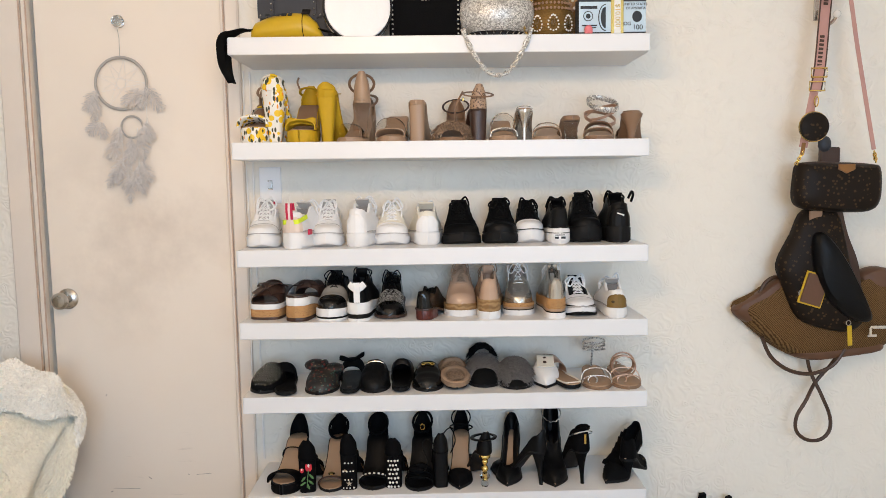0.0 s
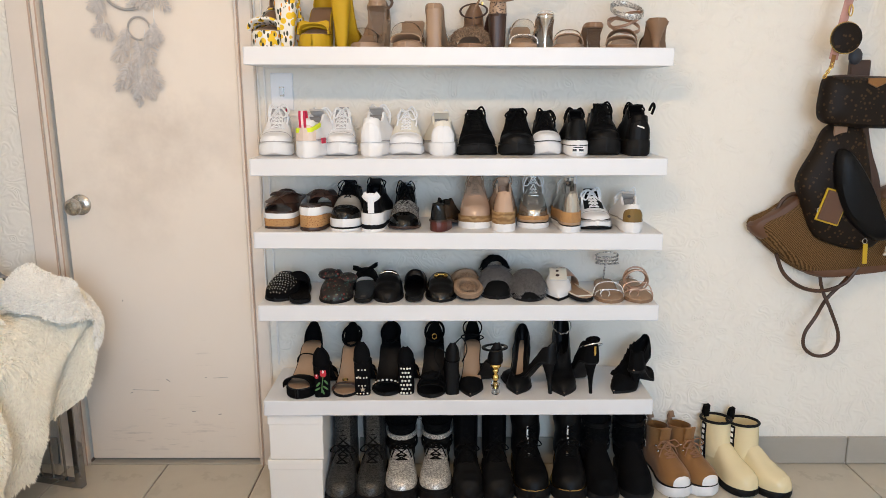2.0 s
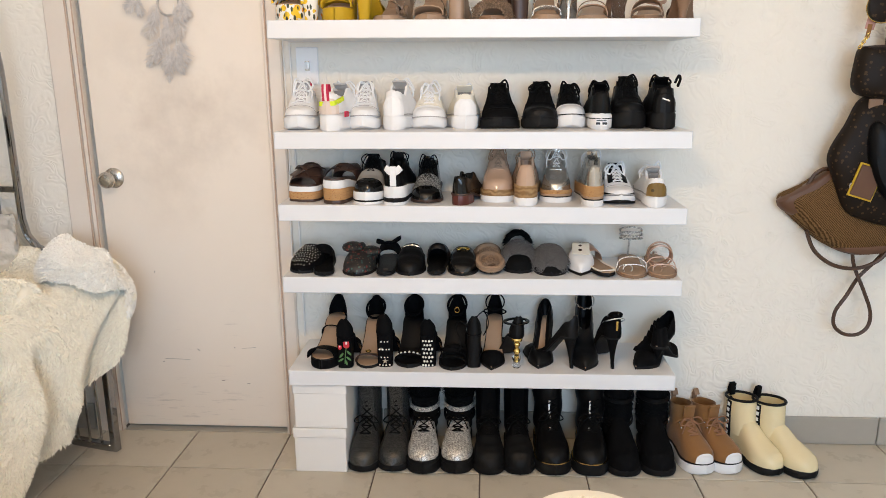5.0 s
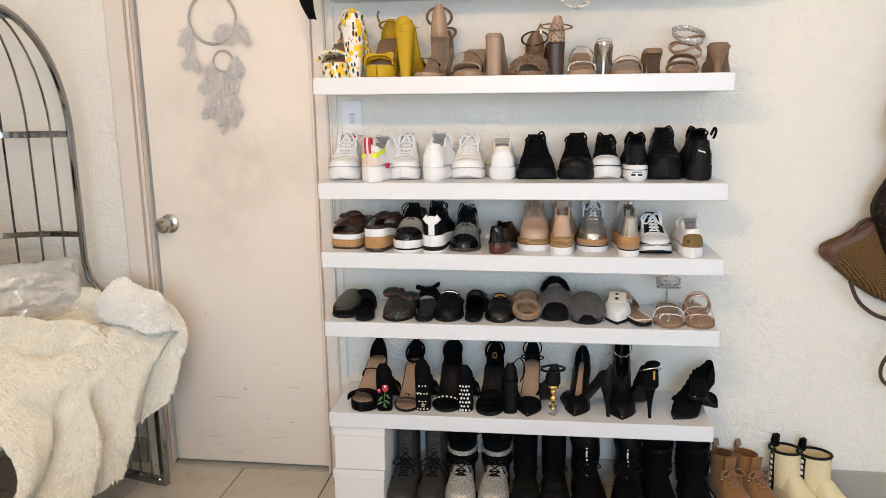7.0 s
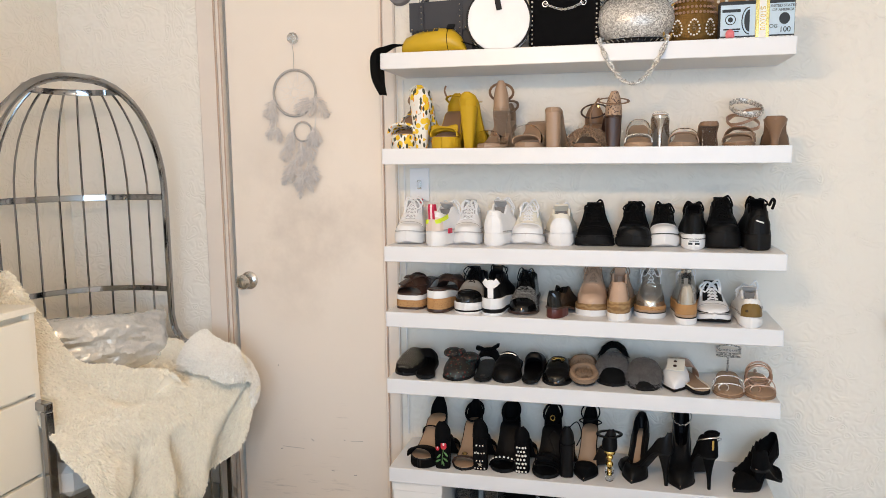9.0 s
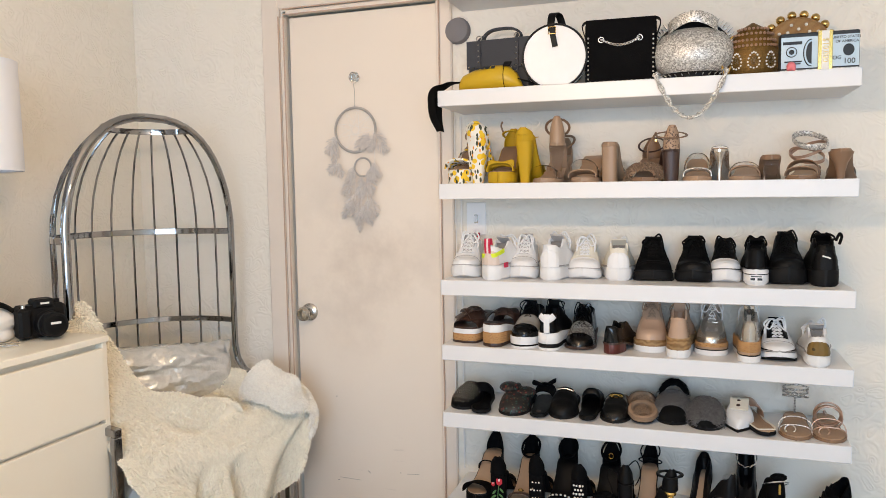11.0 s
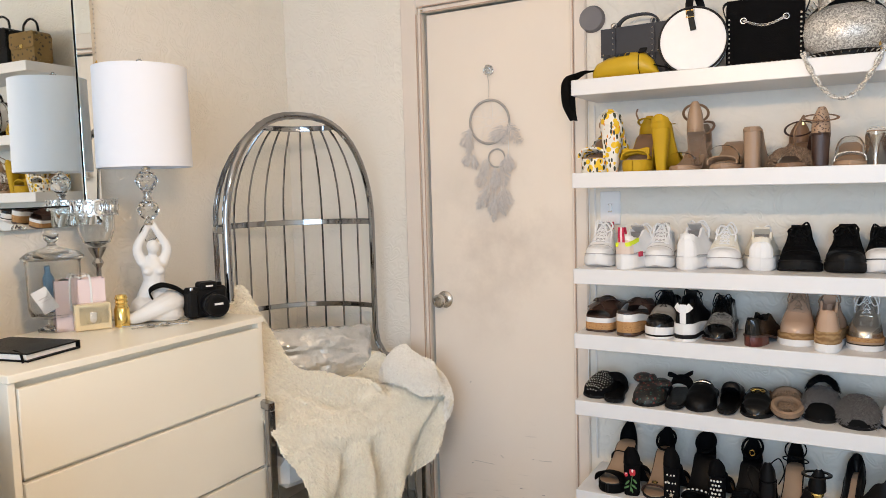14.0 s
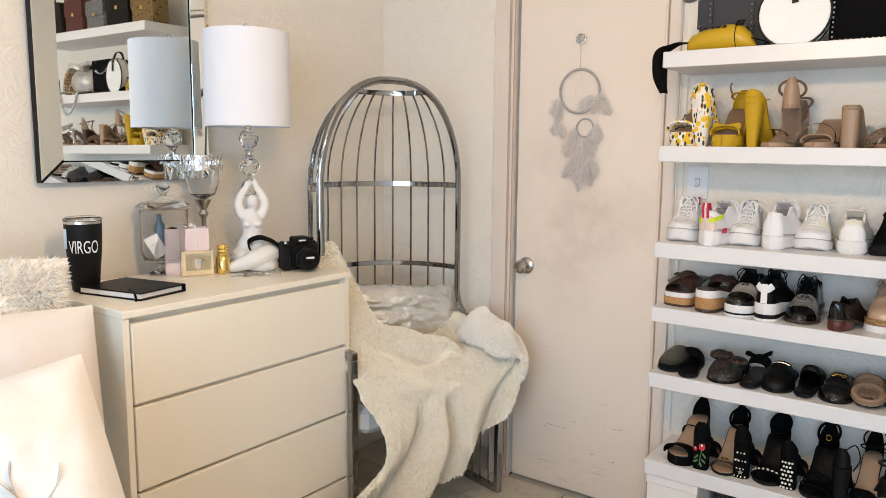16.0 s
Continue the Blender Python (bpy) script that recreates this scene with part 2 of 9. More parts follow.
FURC = mat("cream_fur", (0.99, 0.935, 0.80), 0.9, var=0.03, scale=9, fine=0.06, sheen=0.3)
FURW = mat("white_fur", (0.98, 0.95, 0.88), 0.9, var=0.03, scale=9, fine=0.06, sheen=0.3)
FURG = mat("grey_fur", (0.17, 0.16, 0.155), 0.9, var=0.5, scale=40, fine=0.45)
FURT = mat("taupe_fur", (0.30, 0.20, 0.13), 0.9, var=0.35, scale=40, fine=0.35)
FURB = mat("black_fur", (0.007, 0.007, 0.007), 0.9, var=0.3, scale=40, fine=0.4)
PLASTER = mat("matte_white_resin", (0.82, 0.81, 0.79), 0.6, var=0.03, bump=0.05, bscale=200)
STRAW = mat_wave("woven_straw", (0.20, 0.115, 0.048), (0.06, 0.032, 0.012), 95, 3.0, 0.8, "DIAGONAL")
CRYSTAL = mat("cut_crystal", (0.97, 0.98, 0.99), 0.01, trans=1.0, ior=1.52, var=0.0)
BUBBLE = mat("bubble_wrap", (0.86, 0.86, 0.84), 0.13, 0.6, var=0.25, scale=30, bump=0.9, bscale=70, coat=0.5)
# white linen with the blue of the daylight mixed into its colour
SHADE = mat("lamp_shade_linen", (0.82, 0.85, 0.92), 0.8, var=0.02, bump=0.06, bscale=500)
PAPER = mat("white_card", (0.84, 0.82, 0.79), 0.7, var=0.03, bump=0.03, bscale=80)
PINKP = mat("pale_pink_paper", (0.82, 0.68, 0.68), 0.55, var=0.04)
GREYF = mat("grey_feather", (0.68, 0.64, 0.61), 0.9, var=0.25, scale=30, fine=0.15)
VELV = mat("ivory_velvet", (0.86, 0.83, 0.78), 0.7, var=0.10, scale=8, bump=1.0, bscale=16, sheen=0.3)
LINEN = mat("blush_linen", (0.83, 0.77, 0.71), 0.8, var=0.05, bump=0.15, bscale=300)
BLUEP = mat("pale_blue_print", (0.55, 0.68, 0.78), 0.4, var=0.05, scale=40)
INK = mat("dark_ink", (0.02, 0.025, 0.03), 0.5, var=0.1)
BEAD = mat("beaded_gold", (0.22, 0.12, 0.03), 0.35, 0.7, var=0.4, scale=160, bump=0.8, bscale=260)
SADDLE = mat("saddle_leather", (0.12, 0.055, 0.028), 0.5, var=0.2, scale=18, bump=0.08, bscale=150)
PEARL = mat("pearl", (0.85, 0.82, 0.76), 0.15, var=0.05, coat=0.6)
BROWNS = mat("brown_strap", (0.07, 0.035, 0.02), 0.45, var=0.2, scale=20)
BEDC = mat("white_bedding", (0.80, 0.77, 0.71), 0.85, var=0.05, bump=0.2, bscale=60)


for dull in (BLACKM, BLACKC, FURB, MONO, STRAW, TILE):
    dull.node_tree.nodes["Principled BSDF"].inputs["Specular IOR Level"].default_value = 0.11
for glossy in (BLACK, BLACKR):
    glossy.node_tree.nodes["Principled BSDF"].inputs["Specular IOR Level"].default_value = 0.20

# ---- shape helpers ----
class Geo:
    """Vertices and faces that grow into one mesh."""

    def __init__(self):
        self.v, self.f = [], []

    def add(self, vs, fs, m=None):
        n = len(self.v)
        self.v += [tuple(m @ Vector(p)) for p in vs] if m else [tuple(p) for p in vs]
        self.f += [tuple(i + n for i in f) for f in fs]
        return self

    def box(self, c, s, b=0.003, m=None):
        """A box with chamfered edges: centre, size, chamfer."""
        h = [k / 2 for k in s]
        b = min(b, *(k * 0.45 for k in h))
        vs, idx = [], {}
        for sx in (-1, 1):
            for sy in (-1, 1):
                for sz in (-1, 1):
                    for ax in range(3):
                        p = [sx * h[0], sy * h[1], sz * h[2]]
                        for k in range(3):
                            if k != ax:
                                p[k] -= (sx, sy, sz)[k] * b
                        idx[sx, sy, sz, ax] = len(vs)
                        vs.append([p[k] + c[k] for k in range(3)])
        fs = []
        for ax in range(3):
            o1, o2 = (ax + 1) % 3, (ax + 2) % 3
            for sg in (-1, 1):
                loop = []
                for a, d in ((-1, -1), (1, -1), (1, 1), (-1, 1)):
                    s3 = [0, 0, 0]
                    s3[ax], s3[o1], s3[o2] = sg, a, d
                    loop.append(idx[(*s3, ax)])
                fs.append(loop if sg > 0 else loop[::-1])
            for a in (-1, 1):
                for d in (-1, 1):
                    k0, k1 = [0, 0, 0], [0, 0, 0]
                    k0[ax], k1[ax] = -1, 1
                    k0[o1] = k1[o1] = a
                    k0[o2] = k1[o2] = d
                    loop = [idx[(*k0, o1)], idx[(*k1, o1)], idx[(*k1, o2)], idx[(*k0, o2)]]
                    fs.append(loop if a * d > 0 else loop[::-1])
        for sx in (-1, 1):
            for sy in (-1, 1):
                for sz in (-1, 1):
                    t = [idx[sx, sy, sz, k] for k in range(3)]
                    fs.append(t if sx * sy * sz > 0 else t[::-1])
        return self.add(vs, fs, m)

    def loft(self, rings, cap=True, closed=True, m=None):
        """Skin over rings with the same number of points."""
        n = len(rings[0])
        vs = [p for r in rings for p in r]
        fs = []
        for i in range(len(rings) - 1):
            for j in range(n if closed else n - 1):
                k = (j + 1) % n
                fs.append((i * n + j, i * n + k, (i + 1) * n + k, (i + 1) * n + j))
        if cap and closed:
            fs.append(tuple(range(n))[::-1])
            fs.append(tuple((len(rings) - 1) * n + j for j in range(n)))
        return self.add(vs, fs, m)

    def lathe(self, prof, seg=20, m=None, cap=True, squash=1.0):
        rings = [[(r * math.cos(2 * math.pi * j / seg), squash * r * math.sin(2 * math.pi * j / seg), z) for j in range(seg)] for r, z in prof]
        return self.loft(rings, cap, True, m)

    def ball(self, c, r, seg=12, m=None):
        r = r if isinstance(r, (tuple, list)) else (r, r, r)
        k = max(4, seg // 2)
        rings = []
        for i in range(k + 1):
            a = math.pi * (0.02 + 0.96 * i / k)
            rings.append([(c[0] + r[0] * math.sin(a) * math.cos(2 * math.pi * j / seg), c[1] + r[1] * math.sin(a) * math.sin(2 * math.pi * j / seg), c[2] - r[2] * math.cos(a)) for j in range(seg)])
        return self.loft(rings, True, True, m)

    def tube(self, pts, r, seg=8, m=None, closed=False, flat=1.0, up=None):
        """A round (or, with flat < 1, flattened) rod along points; r may be one radius a point."""
        P = [Vector(p) for p in pts]
        n = len(P)
        rr = r if isinstance(r, (list, tuple)) else [r] * n
        rings, last = [], Vector(up) if up else None
        for i, p in enumerate(P):
            if closed:
                t = P[(i + 1) % n] - P[i - 1]
            else:
                t = P[min(i + 1, n - 1)] - P[max(i - 1, 0)]
            t = t.normalized() if t.length > 1e-9 else Vector((0, 0, 1))
            if last is None:
                last = Vector((0, 0, 1)) if abs(t.z) < 0.9 else Vector((1, 0, 0))
            a = last - t * last.dot(t)
            a = a.normalized() if a.length > 1e-6 else t.orthogonal().normalized()
            b = t.cross(a)
            if not up:
                last = a
            rings.append([p + rr[i] * (flat * math.cos(2 * math.pi * j / seg) * a + math.sin(2 * math.pi * j / seg) * b) for j in range(seg)])
        if closed:
            rings.append(rings[0])
        return self.loft(rings, not closed, True, m)

    def ribbon(self, pts, wide, w, th, m=None, closed=False):
        """A flat band along points; wide is the direction of its width."""
        P = [Vector(p) for p in pts]
        n = len(P)
        rings = []
        for i, p in enumerate(P):
            t = (P[(i + 1) % n] - P[i - 1]) if closed else (P[min(i + 1, n - 1)] - P[max(i - 1, 0)])
            t.normalize()
            wd = Vector(wide)
            wd = (wd - t * wd.dot(t)).normalized()
            nn = t.cross(wd)
            rings.append([p + wd * w / 2 * a + nn * th / 2 * b for a, b in ((-1, -0.6), (-0.9, -1), (0.9, -1), (1, -0.6), (1, 0.6), (0.9, 1), (-0.9, 1), (-1, 0.6))])
        if closed:
            rings.append(rings[0])
        return self.loft(rings, not closed, True, m)

    def grid(self, fn, nu, nv, m=None):
        vs = [fn(i / nu, j / nv) for i in range(nu + 1) for j in range(nv + 1)]
        fs = [(i * (nv + 1) + j, (i + 1) * (nv + 1) + j, (i + 1) * (nv + 1) + j + 1, i * (nv + 1) + j + 1) for i in range(nu) for j in range(nv)]
        return self.add(vs, fs, m)

    def prism(self, outline, z0, z1, b=0.002, m=None):
        """An upright plate from a flat outline, with softened rims."""
        c = Vector((sum(p[0] for p in outline) / len(outline), sum(p[1] for p in outline) / len(outline)))
        size = max((Vector(p) - c).length for p in outline)
        ins = [tuple(c + (Vector(p) - c) * (1 - b / size)) for p in outline]
        rings = [[(x, y, z0) for x, y in ins], [(x, y, z0 + b) for x, y in outline], [(x, y, z1 - b) for x, y in outline], [(x, y, z1) for x, y in ins]]
        return self.loft(rings, True, True, m)

    def fur(self, fn, count, length, rng, droop=0.4, width=0.0022, spread=0.8, clump=0.0):
        """Tufts on a surface fn(u, v) -> (place, normal)."""
        for _ in range(count):
            p, nrm = fn(rng.random(), rng.random())
            d = Vector(nrm) + spread * Vector((rng.uniform(-1, 1), rng.uniform(-1, 1), rng.uniform(-1, 1)))
            if clump:
                q = Vector(p) * clump
                d += 0.55 * Vector((noise.noise(q), noise.noise(q + Vector((9, 2, 4))), noise.noise(q + Vector((3, 7, 1))) - 0.35))
            d.normalize()
            ln = length * rng.uniform(0.55, 1.25)
            side = d.orthogonal().normalized()
            side.rotate(Matrix.Rotation(rng.uniform(0, 6.28), 3, d))
            p = Vector(p) - d * 0.002
            mid = p + d * ln * 0.55
            tip = p + d * ln + Vector((0, 0, -droop * ln))
            oth = d.cross(side)
            k = len(self.v)
            self.v += [tuple(p + side * width), tuple(p - side * width * 0.5 + oth * width * 0.87), tuple(p - side * width * 0.5 - oth * width * 0.87),
                       tuple(mid + side * width * 0.8), tuple(mid - side * width * 0.4 + oth * width * 0.7), tuple(mid - side * width * 0.4 - oth * width * 0.7), tuple(tip)]
            self.f += [(k, k + 1, k + 4, k + 3), (k + 1, k + 2, k + 5, k + 4), (k + 2, k, k + 3, k + 5), (k + 3, k + 4, k + 6), (k + 4, k + 5, k + 6), (k + 5, k + 3, k + 6)]
        return self


def mesh_of(name, geo, material, smooth=40):
    me = bpy.data.meshes.new(name)
    me.from_pydata(geo.v, [], geo.f)
    me.materials.append(material)
    if smooth:
        me.shade_smooth()
        me.set_sharp_from_angle(angle=radians(smooth))
    me.validate()
    bm = bmesh.new()
    bm.from_mesh(me)
    bmesh.ops.recalc_face_normals(bm, faces=bm.faces)
    bm.to_mesh(me)
    bm.free()
    return me


def part(name, geo, material, parent, label="", smooth=40):
    """One mesh as a part of a thing or of a part."""
    ob = new(name, mesh_of(name, geo, material, smooth))
    ob.parent = parent
    return tagged(ob, label)


def thing(name, label, category, place, group="", kind=""):
    ob = new(name)
    ob.empty_display_size = 0.05
    ob.matrix_world = place if isinstance(place, Matrix) else pose(*place)
    return tagged(ob, label, category, group, kind)


def solid(name, geo, material, label, category="", kind="", group="", smooth=40, place=None):
    ob = new(name, mesh_of(name, geo, material, smooth))
    if place is not None:
        ob.matrix_world = place
    return tagged(ob, label, category, group, kind)


def smoothstep(a, b, x):
    t = min(1, max(0, (x - a) / (b - a)))
    return t * t * (3 - 2 * t)


def table(knots, s):
    for (a, x), (b, y) in zip(knots, knots[1:]):
        if s <= b:
            t = (s - a) / (b - a)
            return x + (y - x) * t
    return knots[-1][1]


def curve_through(pts, n=8):
    """A smooth line through points."""
    P = [Vector(p) for p in pts]
    out = []
    for i in range(len(P) - 1):
        a, b, c, d = P[max(i - 1, 0)], P[i], P[i + 1], P[min(i + 2, len(P) - 1)]
        for k in range(n):
            t = k / n
            out.append(0.5 * ((2 * b) + (c - a) * t + (2 * a - 5 * b + 4 * c - d) * t * t + (3 * b - a - 3 * c + d) * t ** 3))
    out.append(P[-1])
    return out


def lettering(text, size, material, parent, m, depth=0.0006, name="lettering"):
    """Words as raised letters; they lie in the xz plane of the pose and face -y."""
    cu = bpy.data.curves.new(name, "FONT")
    cu.body, cu.size, cu.extrude, cu.align_x, cu.align_y = text, size, depth, "CENTER", "CENTER"
    tmp = bpy.data.objects.new(name, cu)
    scene.collection.objects.link(tmp)
    me = bpy.data.meshes.new_from_object(tmp.evaluated_get(bpy.context.evaluated_depsgraph_get()))
    bpy.data.objects.remove(tmp)
    me.name = name
    me.transform(m @ pose(0, 0, 0, 90))
    me.materials.clear()
    me.materials.append(material)
    ob = new(name, me)
    ob.parent = parent
    return ob


# ---- the room ----
SHELF_X0, SHELF_X1, SHELF_Y = -0.40, 0.782, 2.20
TOPS = (2.069, 1.7125, 1.421, 1.117, 0.903, 0.686, 0.386)
TILTS = (0.0, -0.34, -0.39, -0.10, -0.39, 0.0, 0.15)  # degrees, right end up
MID_X = (SHELF_X0 + SHELF_X1) / 2
DOOR_X0, DOOR_X1, DOOR_Z = -1.09, -0.495, 2.065

g = Geo()
g.box(((WALL_X - 0.1 + DOOR_X0 - 0.02) / 2, WALL_Y + 0.06, CEIL / 2), (DOOR_X0 - 0.02 - WALL_X + 0.1, 0.12, CEIL), 0.001)
g.box(((DOOR_X1 + 0.02 + EAST_X + 0.1) / 2, WALL_Y + 0.06, CEIL / 2), (EAST_X + 0.1 - DOOR_X1 - 0.02, 0.12, CEIL), 0.001)
g.box(((DOOR_X0 + DOOR_X1) / 2, WALL_Y + 0.06, (DOOR_Z + 0.02 + CEIL) / 2), (DOOR_X1 - DOOR_X0 + 0.04, 0.12, CEIL - DOOR_Z - 0.02), 0.001)
solid("wall_north", g, WALLP, "cream painted wall with swirled plaster texture", "wall", "structure")
solid("wall_west", Geo().box((WALL_X - 0.06, (SOUTH_Y + WALL_Y) / 2, CEIL / 2), (0.12, WALL_Y - SOUTH_Y, CEIL), 0.001), WALLP, "cream textured plaster wall behind the dresser", "wall", "structure")
solid("wall_east", Geo().box((EAST_X + 0.06, (SOUTH_Y + WALL_Y) / 2, CEIL / 2), (0.12, WALL_Y - SOUTH_Y, CEIL), 0.001), WALLP, "plain cream textured plaster side wall", "wall", "structure")
g = Geo()
for x0, x1, z0, z1 in ((WALL_X, -0.4, 0, CEIL), (2.1, EAST_X, 0, CEIL), (-0.4, 2.1, 0, 0.65), (-0.4, 2.1, 2.25, CEIL)):
    g.box(((x0 + x1) / 2, SOUTH_Y - 0.06, (z0 + z1) / 2), (x1 - x0, 0.12, z1 - z0), 0.001)
solid("wall_south", g, WALLP, "plain cream plaster wall with a wide window", "wall", "structure")
solid("ceiling", Geo().box((0.2, -0.05, CEIL + 0.05), (4.3, 5.4, 0.1), 0.001), CEILP, "white stippled ceiling", "ceiling", "structure")
floor = solid("floor", Geo().box((0.2, -0.05, FLOOR - 0.055), (4.3, 5.4, 0.1), 0.001), GROUT, "grey-beige ceramic tile floor with dark joints", "floor", "structure")

win = thing("window_1", "wide white-framed window behind the camera", "window", (0.85, SOUTH_Y - 0.03, 1.45), kind="structure")
g = Geo()
for cx, cz, sx, sz in ((0, 0.775, 2.5, 0.05), (0, -0.775, 2.5, 0.05), (-1.225, 0, 0.05, 1.6), (1.225, 0, 0.05, 1.6), (0, 0, 0.04, 1.52)):
    g.box((cx, 0, cz), (sx, 0.05, sz), 0.004)
part("window_frame", g, WHITE, win)

# the door in its casing
door = thing("door_1", "closed flat cream-painted door with grey scuffs and smudges", "door", (0, 0, 0), kind="structure")
CREAMP.node_tree.nodes["Principled BSDF"].inputs["Coat Weight"].default_value = 0.05


def stain(material, colour, centre, reach, scale, lo, hi, stretch=(1, 1, 1)):
    """Dirt of that colour in patches round a place on the surface."""
    nt = material.node_tree
    b = nt.nodes["Principled BSDF"]
    last = b.inputs["Base Color"].links[0].from_socket
    tc = node(nt, "ShaderNodeTexCoord")
    mp = node(nt, "ShaderNodeMapping")
    mp.inputs[3].default_value = stretch
    nt.links.new(tc.outputs["Object"], mp.inputs[0])
    n = node(nt, "ShaderNodeTexNoise", Scale=scale, Detail=5.0, Roughness=0.65)
    nt.links.new(mp.outputs[0], n.inputs["Vector"])
    sub = node(nt, "ShaderNodeVectorMath")
    sub.operation = "SUBTRACT"
    sub.inputs[1].default_value = centre
    nt.links.new(tc.outputs["Object"], sub.inputs[0])
    div = node(nt, "ShaderNodeVectorMath")
    div.operation = "DIVIDE"
    div.inputs[1].default_value = reach
    nt.links.new(sub.outputs[0], div.inputs[0])
    ln = node(nt, "ShaderNodeVectorMath")
    ln.operation = "LENGTH"
    nt.links.new(div.outputs[0], ln.inputs[0])
    near = node(nt, "ShaderNodeMapRange")
    near.inputs[1].default_value, near.inputs[2].default_value, near.inputs[3].default_value, near.inputs[4].default_value = 0.2, 1.0, 1.0, 0.0
    nt.links.new(ln.outputs["Value"], near.inputs[0])
    rng = node(nt, "ShaderNodeMapRange")
    rng.inputs[1].default_value, rng.inputs[2].default_value = lo, hi
    nt.links.new(n.outputs[0], rng.inputs[0])
    mul = node(nt, "ShaderNodeMath")
    mul.operation = "MULTIPLY"
    nt.links.new(near.outputs[0], mul.inputs[0])
    nt.links.new(rng.outputs[0], mul.inputs[1])
    mx = node(nt, "ShaderNodeMix")
    mx.data_type = "RGBA"
    mx.inputs[7].default_value = (*colour, 1)
    nt.links.new(mul.outputs[0], mx.inputs[0])
    nt.links.new(last, mx.inputs[6])
    nt.links.new(mx.outputs[2], b.inputs["Base Color"])


stain(CREAMP, (0.50, 0.42, 0.35), (-0.80, 2.5, 1.15), (0.45, 1, 0.45), 3.5, 0.44, 0.98)
stain(CREAMP, (0.50, 0.44, 0.39), (-0.82, 2.5, 0.14), (0.34, 1, 0.13), 9, 0.60, 0.80, (1, 1, 7))
stain(CREAMP, (0.56, 0.49, 0.43), (-0.72, 2.5, 0.36), (0.35, 1, 0.16), 7, 0.64, 0.82, (1, 1, 9))
slab = part("door_panel", Geo().box(((DOOR_X0 + DOOR_X1) / 2, 2.505, (DOOR_Z + FLOOR + 0.01) / 2), (DOOR_X1 - DOOR_X0 - 0.006, 0.04, DOOR_Z - FLOOR - 0.016), 0.003), CREAMP, door)
g = Geo()
for (x, z, w, tilt) in ((-0.80, 0.335, 0.014, 40), (-0.67, 0.345, 0.005, 0), (-0.93, 0.62, 0.007, -60), (-0.62, 0.345, 0.05, -4), (-0.88, 0.30, 0.09, 2), (-0.72, 0.22, 0.012, 4), (-0.63, 0.21, 0.012, -8), (-0.93, 0.29, 0.008, -25)):
    g.box((0, 0, 0), (w, 0.0012, 0.0013 if w > 0.02 else 0.0024), 0.0003, pose(x, 2.4848, z, 0, tilt, 0))
part("scuff_marks", g, SCUFF, door, "grey scuff marks")
g = Geo()
yk = 2.485
for prof in ([(0.034, 0), (0.034, 0.004), (0.028, 0.010), (0.012, 0.013), (0.011, 0.030), (0.020, 0.036), (0.027, 0.046), (0.027, 0.056), (0.020, 0.064), (0.006, 0.066)],):
    g.lathe(prof, 24, pose(-1.035, yk, 0.945, 90))
part("door_knob", g, STEEL, door, "round satin metal knob")
g = Geo()
g.box((DOOR_X0 - 0.065, WALL_Y - 0.008, (DOOR_Z + 0.10) / 2), (0.075, 0.022, DOOR_Z + 0.10 - FLOOR * 0), 0.005)
g.box((DOOR_X0 - 0.0165, WALL_Y - 0.002, DOOR_Z / 2), (0.018, 0.03, DOOR_Z), 0.004)
g.box(((DOOR_X0 + DOOR_X1) / 2, WALL_Y - 0.0085, DOOR_Z + 0.062), (DOOR_X1 - DOOR_X0 + 0.06, 0.022, 0.072), 0.005)
g.box(((DOOR_X0 + DOOR_X1) / 2, WALL_Y - 0.0025, DOOR_Z + 0.013), (DOOR_X1 - DOOR_X0, 0.03, 0.018), 0.004)
g.box((DOOR_X1 + 0.036, WALL_Y - 0.0075, (DOOR_Z + 0.10) / 2), (0.045, 0.022, DOOR_Z + 0.10), 0.005)
g.box((DOOR_X1 + 0.0065, WALL_Y - 0.0015, DOOR_Z / 2), (0.011, 0.03, DOOR_Z), 0.003)
part("casing", g, TRIMP, door, "moulded casing with worn blush-cream paint")
WORN = mat("worn_edge_paint", (0.58, 0.42, 0.33), 0.55, var=0.3, scale=18)
for x, y in ((DOOR_X0 - 0.0285, WALL_Y - 0.0200), (DOOR_X0 - 0.0080, WALL_Y - 0.0180), (DOOR_X1 + 0.0125, WALL_Y - 0.0190)):
    part("worn_edge", Geo().box((x, y, DOOR_Z / 2 + 0.01), (0.0042, 0.0026, DOOR_Z - 0.02), 0.0008), WORN, door, "worn pinkish-brown paint edge")
for z, y in ((DOOR_Z + 0.0255, WALL_Y - 0.0200), (DOOR_Z + 0.0050, WALL_Y - 0.0180)):
    part("worn_edge", Geo().box(((DOOR_X0 + DOOR_X1) / 2, y, z), (DOOR_X1 - DOOR_X0 + 0.02, 0.0026, 0.0036), 0.0008), WORN, door, "worn pinkish-brown paint edge")
part("threshold", Geo().box(((DOOR_X0 + DOOR_X1) / 2, 2.50, FLOOR + 0.002), (DOOR_X1 - DOOR_X0, 0.07, 0.004), 0.001), BASET, door)

